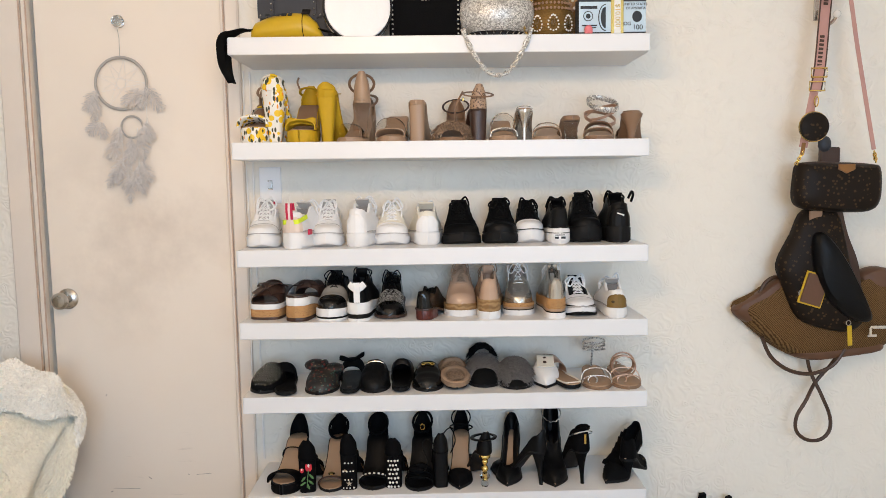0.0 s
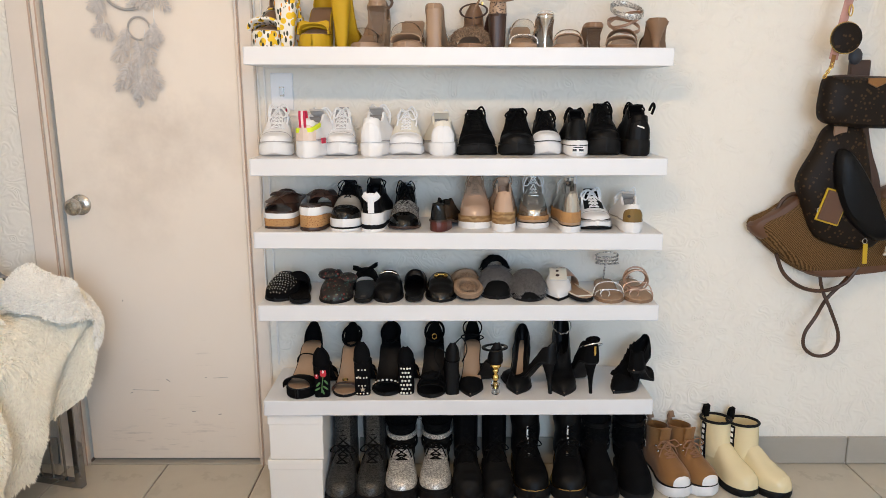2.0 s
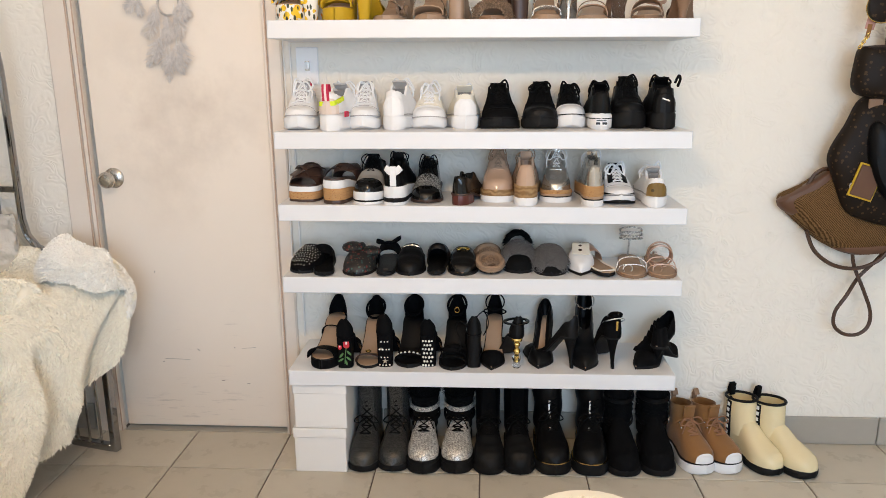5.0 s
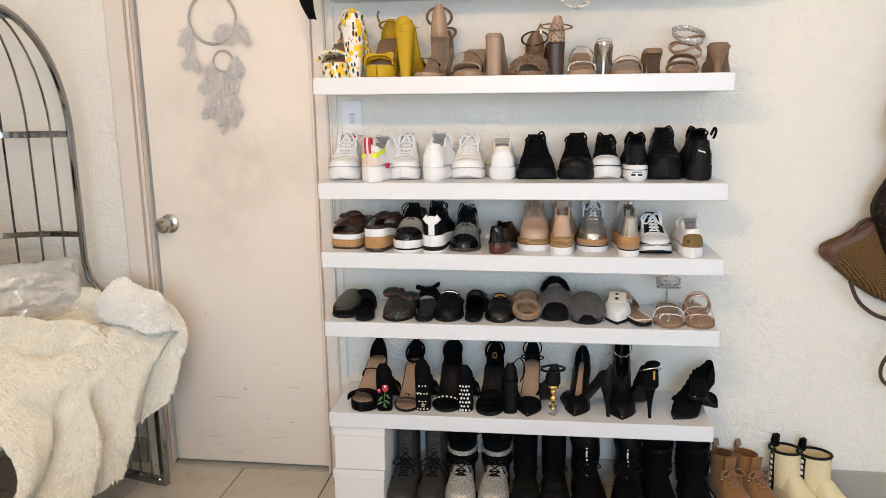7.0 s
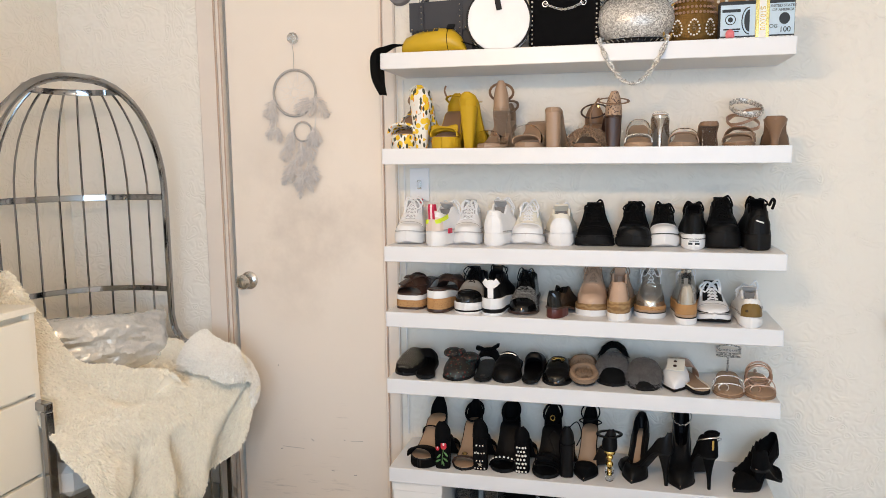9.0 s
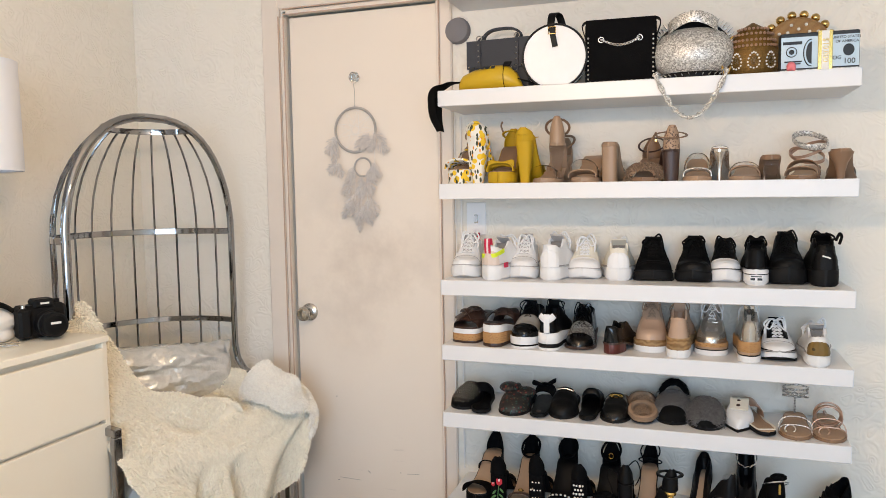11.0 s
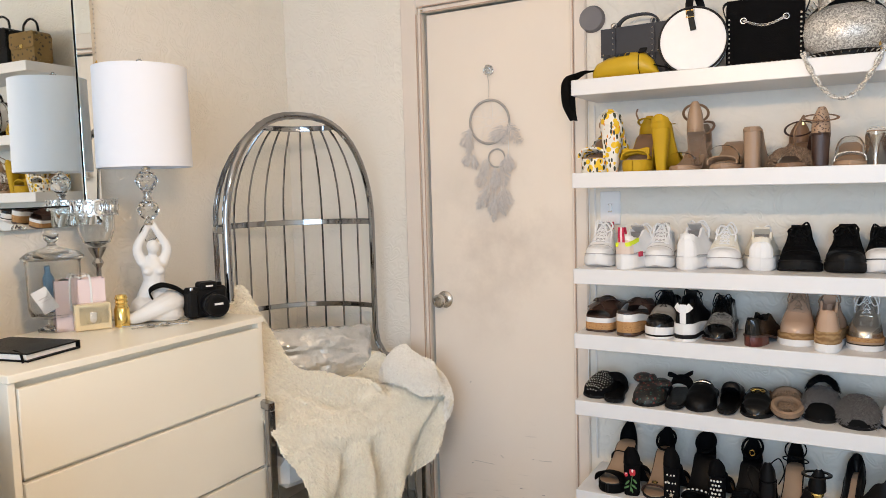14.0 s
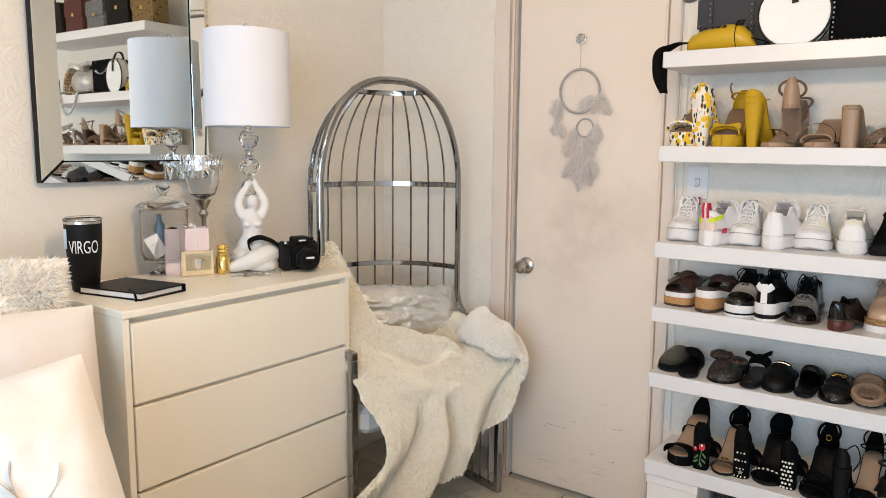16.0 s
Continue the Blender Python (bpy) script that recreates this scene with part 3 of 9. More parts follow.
# the skirting of cut tiles
base = thing("baseboard", "skirting of grey-beige ceramic tiles", "baseboard", (0, 0, 0), kind="structure")
for x0, x1 in ((-0.43, -0.15), (-0.146, 0.188), (0.192, 0.526), (0.53, 0.864), (0.868, 1.202), (1.206, 1.54), (1.544, 1.878), (1.882, 2.146)):
    part("tile", Geo().box(((x0 + x1) / 2, WALL_Y - 0.006, FLOOR + 0.05), (x1 - x0, 0.012, 0.098), 0.002), BASET, base)
for x0, x1 in ((-1.79, -1.53), (-1.526, -1.20)):
    part("tile", Geo().box(((x0 + x1) / 2, WALL_Y - 0.006, FLOOR + 0.05), (x1 - x0, 0.012, 0.098), 0.002), BASET, base)

# ---- hanging ceiling lamp ----
cl = thing("ceiling_lamp", "brass ceiling lamp with two bare bulbs", "ceiling lamp", (-0.06, 0.66, 0))
part("canopy", Geo().lathe([(0.06, CEIL - 0.001), (0.06, CEIL - 0.02), (0.02, CEIL - 0.04), (0.008, CEIL - 0.045), (0.008, 2.06)], 20), BRASS, cl)
part("arm", Geo().tube([(-0.13, 0, 2.03), (-0.13, 0, 2.06), (0.13, 0, 2.06), (0.13, 0, 2.03)], 0.008), BRASS, cl)
for bx in (-0.13, 0.13):
    part("socket", Geo().lathe([(0.018, 2.03), (0.020, 1.985), (0.015, 1.975)], 16, pose(bx, 0, 0)), BRASS, cl)

# ---- wall shelves ----
for i, zt in enumerate(TOPS):
    sh = thing("floating_shelf", "white lacquered floating wall shelf" + (" holding shoes" if i > 1 else " holding handbags"), "shelf", ((SHELF_X0 + SHELF_X1) / 2, (SHELF_Y + WALL_Y) / 2, zt, 0, -TILTS[i], 0), "wall shelves")
    part("board", Geo().box((0, 0, -0.0245), (SHELF_X1 - SHELF_X0, WALL_Y - SHELF_Y - 0.002, 0.049), 0.0018), WHITE, sh)
    part("end_cap", Geo().box(((SHELF_X0 - SHELF_X1) / 2 - 0.0008, 0, -0.0245), (0.0016, WALL_Y - SHELF_Y - 0.006, 0.046), 0.0005), WHITE, sh)

SWITCH = mat("white_plastic", (0.88, 0.88, 0.89), 0.3, var=0.02)
sw = thing("light_switch", "white toggle light switch plate on the wall", "light switch", (-0.358, WALL_Y, 1.303))
part("plate", Geo().box((0, -0.003, 0), (0.070, 0.010, 0.115), 0.003), SWITCH, sw)
part("toggle", Geo().box((0, -0.010, 0.004), (0.010, 0.020, 0.022), 0.002, pose(0, 0, 0, 12)), SWITCH, sw)
part("toggle_slot", Geo().box((0, -0.0078, 0), (0.015, 0.0012, 0.030), 0.0004), STEEL, sw)
for dz in (-0.03, 0.03):
    part("screw", Geo().lathe([(0.004, 0.006), (0.0035, 0.0075), (0.001, 0.0078)], 10, pose(0, 0, dz, 90)), STEEL, sw)
pts = [(-0.424, 2.448, 1.66), (-0.427, 2.45, 1.40), (-0.424, 2.45, 1.10), (-0.431, 2.45, 0.90), (-0.436, 2.45, 0.70), (-0.425, 2.449, 0.60), (-0.36, 2.465, 0.575), (-0.30, 2.472, 0.565), (-0.28, 2.474, 0.55)]
solid("cable", Geo().tube(curve_through(pts), 0.0022, 6), PAPER, "thin white cable running down beside the door casing", "cable")
pts = [(-0.409, 2.466, 1.66), (-0.410, 2.466, 1.2), (-0.411, 2.466, 0.7), (-0.411, 2.466, 0.4)]
solid("cable", Geo().tube(curve_through(pts), 0.0035, 6), PAPER, "white cable duct along the wall", "cable")

# ---- chest of drawers ----
DX, DY0, DY1, DZ = -1.257, 0.873, 1.686, 0.998
dr = thing("chest_of_drawers", "white four-drawer chest with recessed grip slots", "dresser", (DX, DY0, FLOOR))
H = DZ - FLOOR
W = DY1 - DY0
for cy in (0.009, W - 0.009):
    part("side_panel", Geo().box((-0.24, cy, (H - 0.02) / 2), (0.466, 0.018, H - 0.02), 0.0015), CREAML, dr)
part("back_panel", Geo().box((-0.47, W / 2, (H - 0.02) / 2), (0.006, W - 0.037, H - 0.03), 0.001), CREAML, dr)
part("plinth", Geo().box((-0.05, W / 2, 0.025), (0.016, W - 0.037, 0.05), 0.001), CREAML, dr)
part("top_rail", Geo().box((-0.04, W / 2, H - 0.045), (0.016, W - 0.037, 0.045), 0.001), CREAML, dr)
part("top", Geo().box((-0.237, W / 2, H - 0.010), (0.475, W + 0.004, 0.0195), 0.002), CREAML, dr)
for z1, z0 in ((0.962, 0.7515), (0.7405, 0.5165), (0.5055, 0.2815), (0.2705, 0.055)):
    d = part("drawer", Geo().box((-0.010, W / 2, (z0 + z1) / 2 - FLOOR), (0.018, W - 0.042, z1 - z0), 0.0018), CREAML, dr)
    part("drawer_box", Geo().box((-0.20, W / 2, (z0 + z1) / 2 - FLOOR - 0.01), (0.36, W - 0.06, z1 - z0 + 0.006), 0.002), CREAML, d)

# ---- beaded chain on the wall by the mirror ----
pc = thing("hanging_chain", "fine pearl-bead chain with a small gold pendant on the wall", "wall decoration", (WALL_X + 0.012, 1.535, 0.022))
part("pin", Geo().ball((-0.004, 0, 2.30), 0.006, 8), GOLD, pc)
part("cord", Geo().tube([(0, 0, 2.30), (0.001, 0.001, 2.05), (0, 0, 1.815)], 0.0008, 5), WHITEC, pc)
for k in range(30):
    part("bead", Geo().ball((0, 0, 1.84 + 0.0155 * k), 0.0030, 8), PEARL, pc)
part("pendant", Geo().lathe([(0.0015, 1.785), (0.0055, 1.792), (0.0045, 1.806), (0.001, 1.815)], 10), GOLD, pc, "small gold drop")

# ---- wall mirror with bevelled mirror border ----
MY0, MY1, MZ0, MZ1 = 0.925, 1.505, 1.30, 2.20
mi = thing("wall_mirror", "large rectangular wall mirror with silver border above the dresser", "mirror", (WALL_X + 0.001, MY0, MZ0, 0, 0, 1.2))
mw, mh = MY1 - MY0, MZ1 - MZ0
part("backing", Geo().box((0.028, mw / 2, mh / 2), (0.030, mw, mh), 0.002), BLACKR, mi)
part("glass", Geo().box((0.0455, mw / 2, mh / 2), (0.004, mw - 0.13, mh - 0.13), 0.0015), MIRROR, mi)
b = 0.062
for quad in (((0, 0), (mw, 0), (mw - b, b), (b, b)), ((mw, 0), (mw, mh), (mw - b, mh - b), (mw - b, b)), ((mw, mh), (0, mh), (b, mh - b), (mw - b, mh - b)), ((0, mh), (0, 0), (b, b), (b, mh - b))):
    c = [sum(p[k] for p in quad) / 4 for k in (0, 1)]
    q = [(c[0] + (p[0] - c[0]) * 0.994, c[1] + (p[1] - c[1]) * 0.98) for p in quad]
    rings = [[(0.0435, *p) for p in q], [(x, *p) for x, p in zip((0.047, 0.047, 0.054, 0.054), q)]]
    part("border_strip", Geo().loft(rings), MIRROR, mi, smooth=0)

# ---- birdcage chair ----
CH = pose(-1.371, 2.065, FLOOR, 0, 0, 75)
chair = thing("birdcage_chair", "chrome armchair with a tall birdcage back", "chair", CH @ pose(-0.014, 0, 0))
A, BD, ZD, ZT = 0.319, 0.33, 1.235, 1.63


def dome(z, top=ZT + 0.05):
    return 1.0 if z <= ZD else math.sqrt(max(0.0, 1 - ((z - ZD) / (top - ZD)) ** 2))


hoop = [(A + 0.035, -0.05, 0.685), (A + 0.025, -0.02, 0.70), (A + 0.008, -0.004, 0.745), (A, 0, 0.80), (A, 0, 1.0)]
hoop += [(A * math.copysign(abs(math.cos(radians(a))) ** 0.80, math.cos(radians(a))), 0, ZD + (ZT + 0.005 - ZD) * math.sin(radians(a))) for a in range(0, 181, 7)]
hoop += [(-x, y, z) for x, y, z in hoop[4::-1]]
part("hoop", Geo().tube(hoop, 0.0145, 10, flat=0.8), CHROME, chair)
nb = 13
for i in range(1, nb):
    a = math.pi * i / nb
    path = [(A * math.cos(a), BD * math.sin(a), z) for z in (0.40, 0.8, ZD)]
    for k in range(1, 9):
        z = ZD + (ZT - 0.03 - ZD) * math.sin(k / 8 * math.pi / 2)
        s = dome(z, ZT + 0.021)
        path.append((A * s * math.cos(a), BD * s * math.sin(a), z))
    part("bar", Geo().tube(path, 0.0042, 6), CHROME, chair)
for z, s, w in ((1.235, 1.0, 0.022), (0.895, 1.0, 0.020), (ZT - 0.03, 0.49, 0.020), (0.42, 1.0, 0.02)):
    pts = [(A * s * math.cos(radians(q)), BD * s * math.sin(radians(q)), z) for q in range(0, 181, 9)]
    part("band", Geo().ribbon(pts, (0, 0, 1), w, 0.006), CHROME, chair)
for sx in (-1, 1):
    g = Geo()
    x = sx * (A + 0.02)
    g.box((x, -0.06, 0.685), (0.026, 0.40, 0.026), 0.003)
    g.box((x, -0.247, 0.337), (0.026, 0.026, 0.67), 0.003)
    g.box((x, 0.127, 0.337), (0.026, 0.026, 0.67), 0.003)
    g.box((x, -0.06, 0.013), (0.026, 0.348, 0.026), 0.003)
    part("side_frame", g, CHROME, chair)
    for y in (-0.19, -0.14, -0.09, -0.04, 0.01, 0.06):
        part("bar", Geo().tube([(x, y, 0.025), (x, y, 0.673)], 0.0042, 6), CHROME, chair)
part("seat", Geo().box((0, -0.03, 0.44), (0.60, 0.44, 0.10), 0.03), VELV, chair, "cream upholstered seat")


def puff(w, h, t, sag=0.0, pinch=2.1, hollow=0.09):
    """A pillow: its face lies in xz, thickness along y."""
    def fn(side):
        def f(u, v):
            x, z = 2 * u - 1, 2 * v - 1
            k = max(0.0, (1 - abs(x) ** pinch) * (1 - abs(z) ** pinch)) ** 0.5
            ex = 1 - hollow * (1 - abs(z) ** 2)
            ez = 1 - hollow * (1 - abs(x) ** 2)
            wr = 0.05 * noise.noise(Vector((x * 2.5, z * 2.5, side * 3.0 + w))) + 0.025 * noise.noise(Vector((x * 7, z * 7, side + h)))
            return (x * w / 2 * ez, side * t / 2 * k * (1 + 4 * wr), z * h / 2 * ex - sag * (1 - x * x) * (z > 0) * z)
        return f
    g = Geo()
    g.grid(fn(-1), 34, 34)
    g.grid(fn(1), 34, 34)
    return g


def crinkled(geo):
    """Crumples the film round a thing into small creases and facets."""
    out = []
    for v in geo.v:
        q = Vector(v)
        k = abs(noise.noise(q * 26)) + 0.5 * abs(noise.noise(q * 55 + Vector((3, 1, 2))))
        out.append(tuple(q + Vector((0.006 * noise.noise(q * 40), math.copysign(1, v[1]) * (0.011 * k - 0.004), 0.009 * noise.noise(q * 31)))))
    geo.v[:] = out
    return geo


solid("wrapped_pillow", crinkled(puff(0.50, 0.23, 0.17, 0.0, 2.6, 0.05)), BUBBLE, "square pillow wrapped in clear bubble wrap on the chair", "pillow", place=CH @ pose(0.060, 0.085, 0.722, -14, 5, -14))

# the fur throw that lies over the chair
rng = random.Random(5)


def ramp(x, pts):
    """Smooth course through (x, value) pairs."""
    for (a, p), (b, q) in zip(pts, pts[1:]):
        if x <= b:
            return p + (q - p) * max(0.0, min(1.0, (x - a) / (b - a)))
    return pts[-1][1]


def hem(r):
    return ramp(r, ((-0.36, 0.10), (-0.16, 0.125), (-0.03, 0.16), (0.06, 0.20), (0.15, 0.27), (0.225, 0.38), (0.29, 0.49), (0.34, 0.55), (0.37, 0.57))) + 0.008 * math.sin(r * 23)


def throw(u, v):
    """Top of the throw: u across the chair, v from the back of the seat over its front and down."""
    r = -0.36 + 0.705 * u
    arm = smoothstep(0.16, 0.32, r)
    side = max(0.0, r - 0.28) / 0.08
    zs = 0.635 + 0.065 * arm + 0.34 * smoothstep(-0.12, -0.30, r) * (1 - smoothstep(0.10, 0.42, v)) - 0.085 * side * side
    back = 0.10 - 0.04 * arm
    swell = 0.055 * smoothstep(0.08, 0.30, r)
    off = (r + 0.30) * 0.72 - (v - 0.12) * 0.9
    roll = 0.040 * math.exp(-(off / 0.055) ** 2) * smoothstep(-0.36, -0.28, r) * (1 - smoothstep(0.06, 0.16, r)) * (1 - smoothstep(0.44, 0.56, v))
    wrinkle = roll + 0.018 * noise.noise(Vector((r * 5, v * 6, 1.7))) + 0.009 * noise.noise(Vector((r * 13, v * 11, 4.2)))
    if v < 0.42:
        t = v / 0.42
        y = back + (-0.25 - swell - back) * t
        z = zs + 0.016 * math.sin(r * 13 + t * 4) * t + wrinkle * 2.0 - 0.03 * t * t * (1 - arm)
    elif v < 0.54:
        a = (v - 0.42) / 0.12 * math.pi / 2
        y = -0.25 - swell - 0.06 * math.sin(a)
        z = zs - 0.03 * (1 - arm) + 0.016 * math.sin(r * 13 + 4) * math.cos(a) - 0.06 * (1 - math.cos(a)) + wrinkle
    else:
        t = (v - 0.54) / 0.46
        z0 = zs - 0.03 * (1 - arm) - 0.06
        soft = 1 - 0.55 * smoothstep(0.18, 0.36, r)
        fold = math.sin(r * 24 + 1.6 * math.sin(r * 8) + t * 3.2) + 0.35 * math.sin(r * 47 + t * 6)
        y = -0.31 - swell * (1 - 0.4 * t) - 0.03 * math.sin(t * math.pi) + 0.048 * fold * soft * smoothstep(0, 0.45, t) + wrinkle * 1.5
        z = z0 + (hem(r) - z0) * t
        r = r + (0.085 * math.sin(math.pi * min(1.0, t / 0.7)) - 0.10 * t) * smoothstep(0.0, -0.33, r) + 0.010 * math.cos(r * 26 + t * 2) * t
    y += 0.07 * side * side
    return Vector((r, y, z))


def throw_at(u, v):
    p = throw(u, v)
    n = (throw(u, min(1, v + 0.01)) - throw(u, max(0, v - 0.01))).cross(throw(min(1, u + 0.01), v) - throw(max(0, u - 0.01), v))
    n = n.normalized() if n.length > 1e-9 else Vector((0, -1, 0))
    if n.y > 0.3 or n.z < -0.5:
        n = -n
    return p, n


def cuff(u, v):
    """The corner of the throw folded over the arm."""
    a = v * math.pi
    s = 2 * u - 1
    w = (1 - abs(s) ** 3.0) ** 0.5
    rx, rz = 0.104 * w, 0.112 * w
    p = Vector((0.282 + rx * math.cos(a) + 0.02 * s, -0.245 + 0.165 * s, 0.64 - 0.06 * max(0.0, math.cos(a)) + rz * math.sin(a) ** 0.8 * (1 + 0.12 * math.sin(s * 5)) - 0.03 * s * s))
    p += 0.02 * noise.noise(p * 11) * Vector((0.6, -0.6, 1))
    p.z -= 0.03 * max(0.0, math.cos(a)) + 0.03 * math.exp(-((a - 1.25) / 0.25) ** 2) * (1 - s * s)
    return p


def cuff_at(u, v):
    p = cuff(u, v)
    return p, (p - Vector((0.292, -0.245 + 0.6 * (p.y + 0.245), 0.60))).normalized()


th = thing("fur_throw", "fluffy cream faux-fur throw draped over the chair", "throw blanket", CH)
part("cloth", Geo().grid(lambda u, v: throw(u, v), 90, 100), FURC, th)
tagged(part("fur", Geo().fur(throw_at, 75000, 0.016, rng, 0.3, 0.0034, 0.32, 30.0), FURC, th, smooth=0), kind="stuff")
part("folded_corner", Geo().grid(lambda u, v: cuff(0.01 + 0.98 * u, v), 24, 20), FURW, th, "white folded-over corner")
tagged(part("corner_fur", Geo().fur(cuff_at, 14000, 0.012, rng, 0.2, 0.0032, 0.4, 30.0), FURW, th, smooth=0), kind="stuff")

# ---- bed corner with pillows ----
bed = thing("bed", "low bed with white bedding beside the dresser", "bed", (-0.83, -0.10, FLOOR))
part("mattress", Geo().box((0, 0, 0.41), (1.84, 1.62, 0.24), 0.06), BEDC, bed)
part("base", Geo().box((0, 0, 0.15), (1.80, 1.58, 0.27), 0.01), LINEN, bed)
PIL = (0.40, 0.40, 0.15)


def pillow_at(name, label, geo, material, m):
    return solid(name, geo, material, label, "pillow", place=m)


p1 = thing("fur_pillow", "white shaggy faux-fur throw pillow on the bed", "pillow", pose(-1.49, 0.595, 0.905, -8, 3, 72))
fg = puff(0.46, 0.46, 0.17)
part("cover", fg, FURW, p1)


def puff_at(u, v):
    x, z = 2 * u - 1, 2 * v - 1
    side = -1 if rng.random() < 0.6 else 1
    k = max(0.0, (1 - abs(x) ** 2.6) * (1 - abs(z) ** 2.6)) ** 0.55
    n = Vector((x * abs(x) ** 3, side * (0.25 + k), z * abs(z) ** 3)).normalized()
    return (x * 0.225, side * 0.085 * k, z * 0.225), n


tagged(part("fur", Geo().fur(puff_at, 15000, 0.020, rng, 0.1, 0.0021, 0.55), FURW, p1, smooth=0), kind="stuff")
pillow_at("pillow", "smooth blush-white pillow on the bed", puff(0.50, 0.44, 0.15), LINEN, pose(-1.345, 0.575, 0.80, -12, 0, 74))
p3 = thing("deer_pillow", "ivory velvet pillow with a grey sketched motif", "pillow", pose(-1.020, 0.445, 0.716, -20, -15, 58))
part("cover", puff(0.47, 0.47, 0.28, pinch=2.4, hollow=-0.03), VELV, p3)
g = Geo()


def on_pillow(x, z):
    k = max(0.0, (1 - abs(x / 0.237) ** 2.4) * (1 - abs(z / 0.237) ** 2.4)) ** 0.5
    return (x, -0.138 * k - 0.003, z)


for line in (((0.05, -0.13), (0.045, -0.05), (0.065, 0.0), (0.055, 0.055)), ((0.05, -0.10), (0.02, -0.04), (0.01, 0.0), (-0.03, 0.03)), ((0.03, -0.12), (-0.01, -0.09), (-0.04, -0.06)), ((0.07, -0.13), (0.11, -0.09), (0.12, -0.06)), ((0.04, -0.17), (0.06, -0.13), (0.08, -0.17))):
    pts = curve_through([on_pillow(p[0] + 0.045, p[1] + 0.100) for p in line], 6)
    g.tube(pts, [0.006 * (0.5 + 0.5 * math.sin(i)) + 0.002 for i in range(len(pts))], 6, flat=0.4)
part("printed_motif", g, GREYF, p3, "pale grey sketched antlers")

# ---- round fur stool in front of the shelves ----
st = thing("fur_stool", "round cream faux-fur stool", "stool", (0.41, 1.32, FLOOR))
part("seat", Geo().lathe([(0.02, 0.30), (0.14, 0.30), (0.155, 0.33), (0.155, 0.39), (0.13, 0.43), (0.06, 0.443), (0.01, 0.445)], 28), FURC, st)


def stool_at(u, v):
    a, r = 2 * math.pi * u, 0.150 * math.sqrt(v)
    return (r * math.cos(a), r * math.sin(a), 0.442 - 0.040 * (r / 0.150) ** 3), (0.5 * math.cos(a) * v, 0.5 * math.sin(a) * v, 1)


tagged(part("fur", Geo().fur(stool_at, 12000, 0.010, rng, 0.2, 0.0022, 0.5), FURC, st, smooth=0), kind="stuff")
for a in (45, 135, 225, 315):
    part("leg", Geo().tube([(0.11 * math.cos(radians(a)), 0.11 * math.sin(radians(a)), 0.30), (0.13 * math.cos(radians(a)), 0.13 * math.sin(radians(a)), 0.0)], 0.011), GOLD, st)

# ---- on the door: dream catcher on a crystal knob ----
DC = pose(-0.816, 2.4845, 1.823)
kn = thing("crystal_hook", "small cut-crystal knob stuck on the door", "hook", DC)
part("backing", Geo().lathe([(0.016, 0.0), (0.016, 0.004), (0.008, 0.008)], 16, pose(0, 0, 0, 90)), STEEL, kn)
g = Geo()
rings = []
for r, d in ((0.006, 0.006), (0.020, 0.014), (0.020, 0.020), (0.012, 0.028), (0.002, 0.029)):
    rings.append([(r * math.cos(2 * math.pi * (j + 0.5 * (d > 0.015)) / 8), -d, r * math.sin(2 * math.pi * (j + 0.5 * (d > 0.015)) / 8)) for j in range(8)])
part("crystal", Geo().loft(rings), CRYSTAL, kn, smooth=0)
dc = thing("dream_catcher", "pale grey dream catcher with two hoops and feathers", "wall decoration", pose(-0.818, 2.474, 1.632))
WOUND = mat_wave("wound_cord", (0.55, 0.52, 0.49), (0.34, 0.32, 0.30), 150, 0.5, 0.8, "Z")
part("hoop", Geo().tube([(0.081 * math.cos(radians(a)), 0, 0.081 * math.sin(radians(a))) for a in range(0, 360, 8)], 0.0048, 8, closed=True), WOUND, dc)
part("small_hoop", Geo().tube([(0.028 + 0.034 * math.cos(radians(a)), -0.002, -0.137 + 0.034 * math.sin(radians(a))) for a in range(0, 360, 12)], 0.0034, 8, closed=True), WOUND, dc)
part("string", Geo().tube([(0, 0, 0.082), (0.004, -0.006, 0.14), (0.0, -0.012, 0.185)], 0.0009, 5), WOUND, dc)
g = Geo()
for k in range(9):
    a, b = 2 * math.pi * k / 9, 2 * math.pi * (k + 4) / 9
    g.tube([(0.08 * math.cos(a), 0, 0.08 * math.sin(a)), (0.08 * math.cos(b), 0, 0.08 * math.sin(b))], 0.0004, 4)
part("web", g, WHITEC, dc, "fine white thread web")
rgf = random.Random(12)


def feather(x, z, length, tilt, wide):
    """A soft plume: a bent quill with barbs on both sides."""
    g = Geo()
    g.tube([(0, 0, 0), (0.002, -0.004, -length * 0.5), (0, -0.008, -length)], 0.0009, 4)
    n = 34
    for i in range(n):
        f = (i + 1) / n
        w = wide * math.sin(math.pi * min(1, 0.12 + f * 0.9)) ** 0.7
        for sg in (-1, 1):
            a = Vector((0, -0.004 * f, -length * f * 0.97))
            b = a + Vector((sg * w * rgf.uniform(0.55, 1.25), rgf.uniform(-0.008, 0.003), -w * rgf.uniform(0.3, 1.3)))
            m_ = (a + b) / 2 + Vector((0, -0.002, 0.003))
            g.ribbon([a, m_, b], (0, 0.2, 1), 0.0019, 0.0003)
    return part("feather", g, GREYF, dc, smooth=0)


def hung(ob, x, z, tilt, turn=0):
    ob.matrix_local = pose(x, -0.004 - 0.001 * rgf.random(), z, rgf.uniform(-8, 2), tilt, turn)


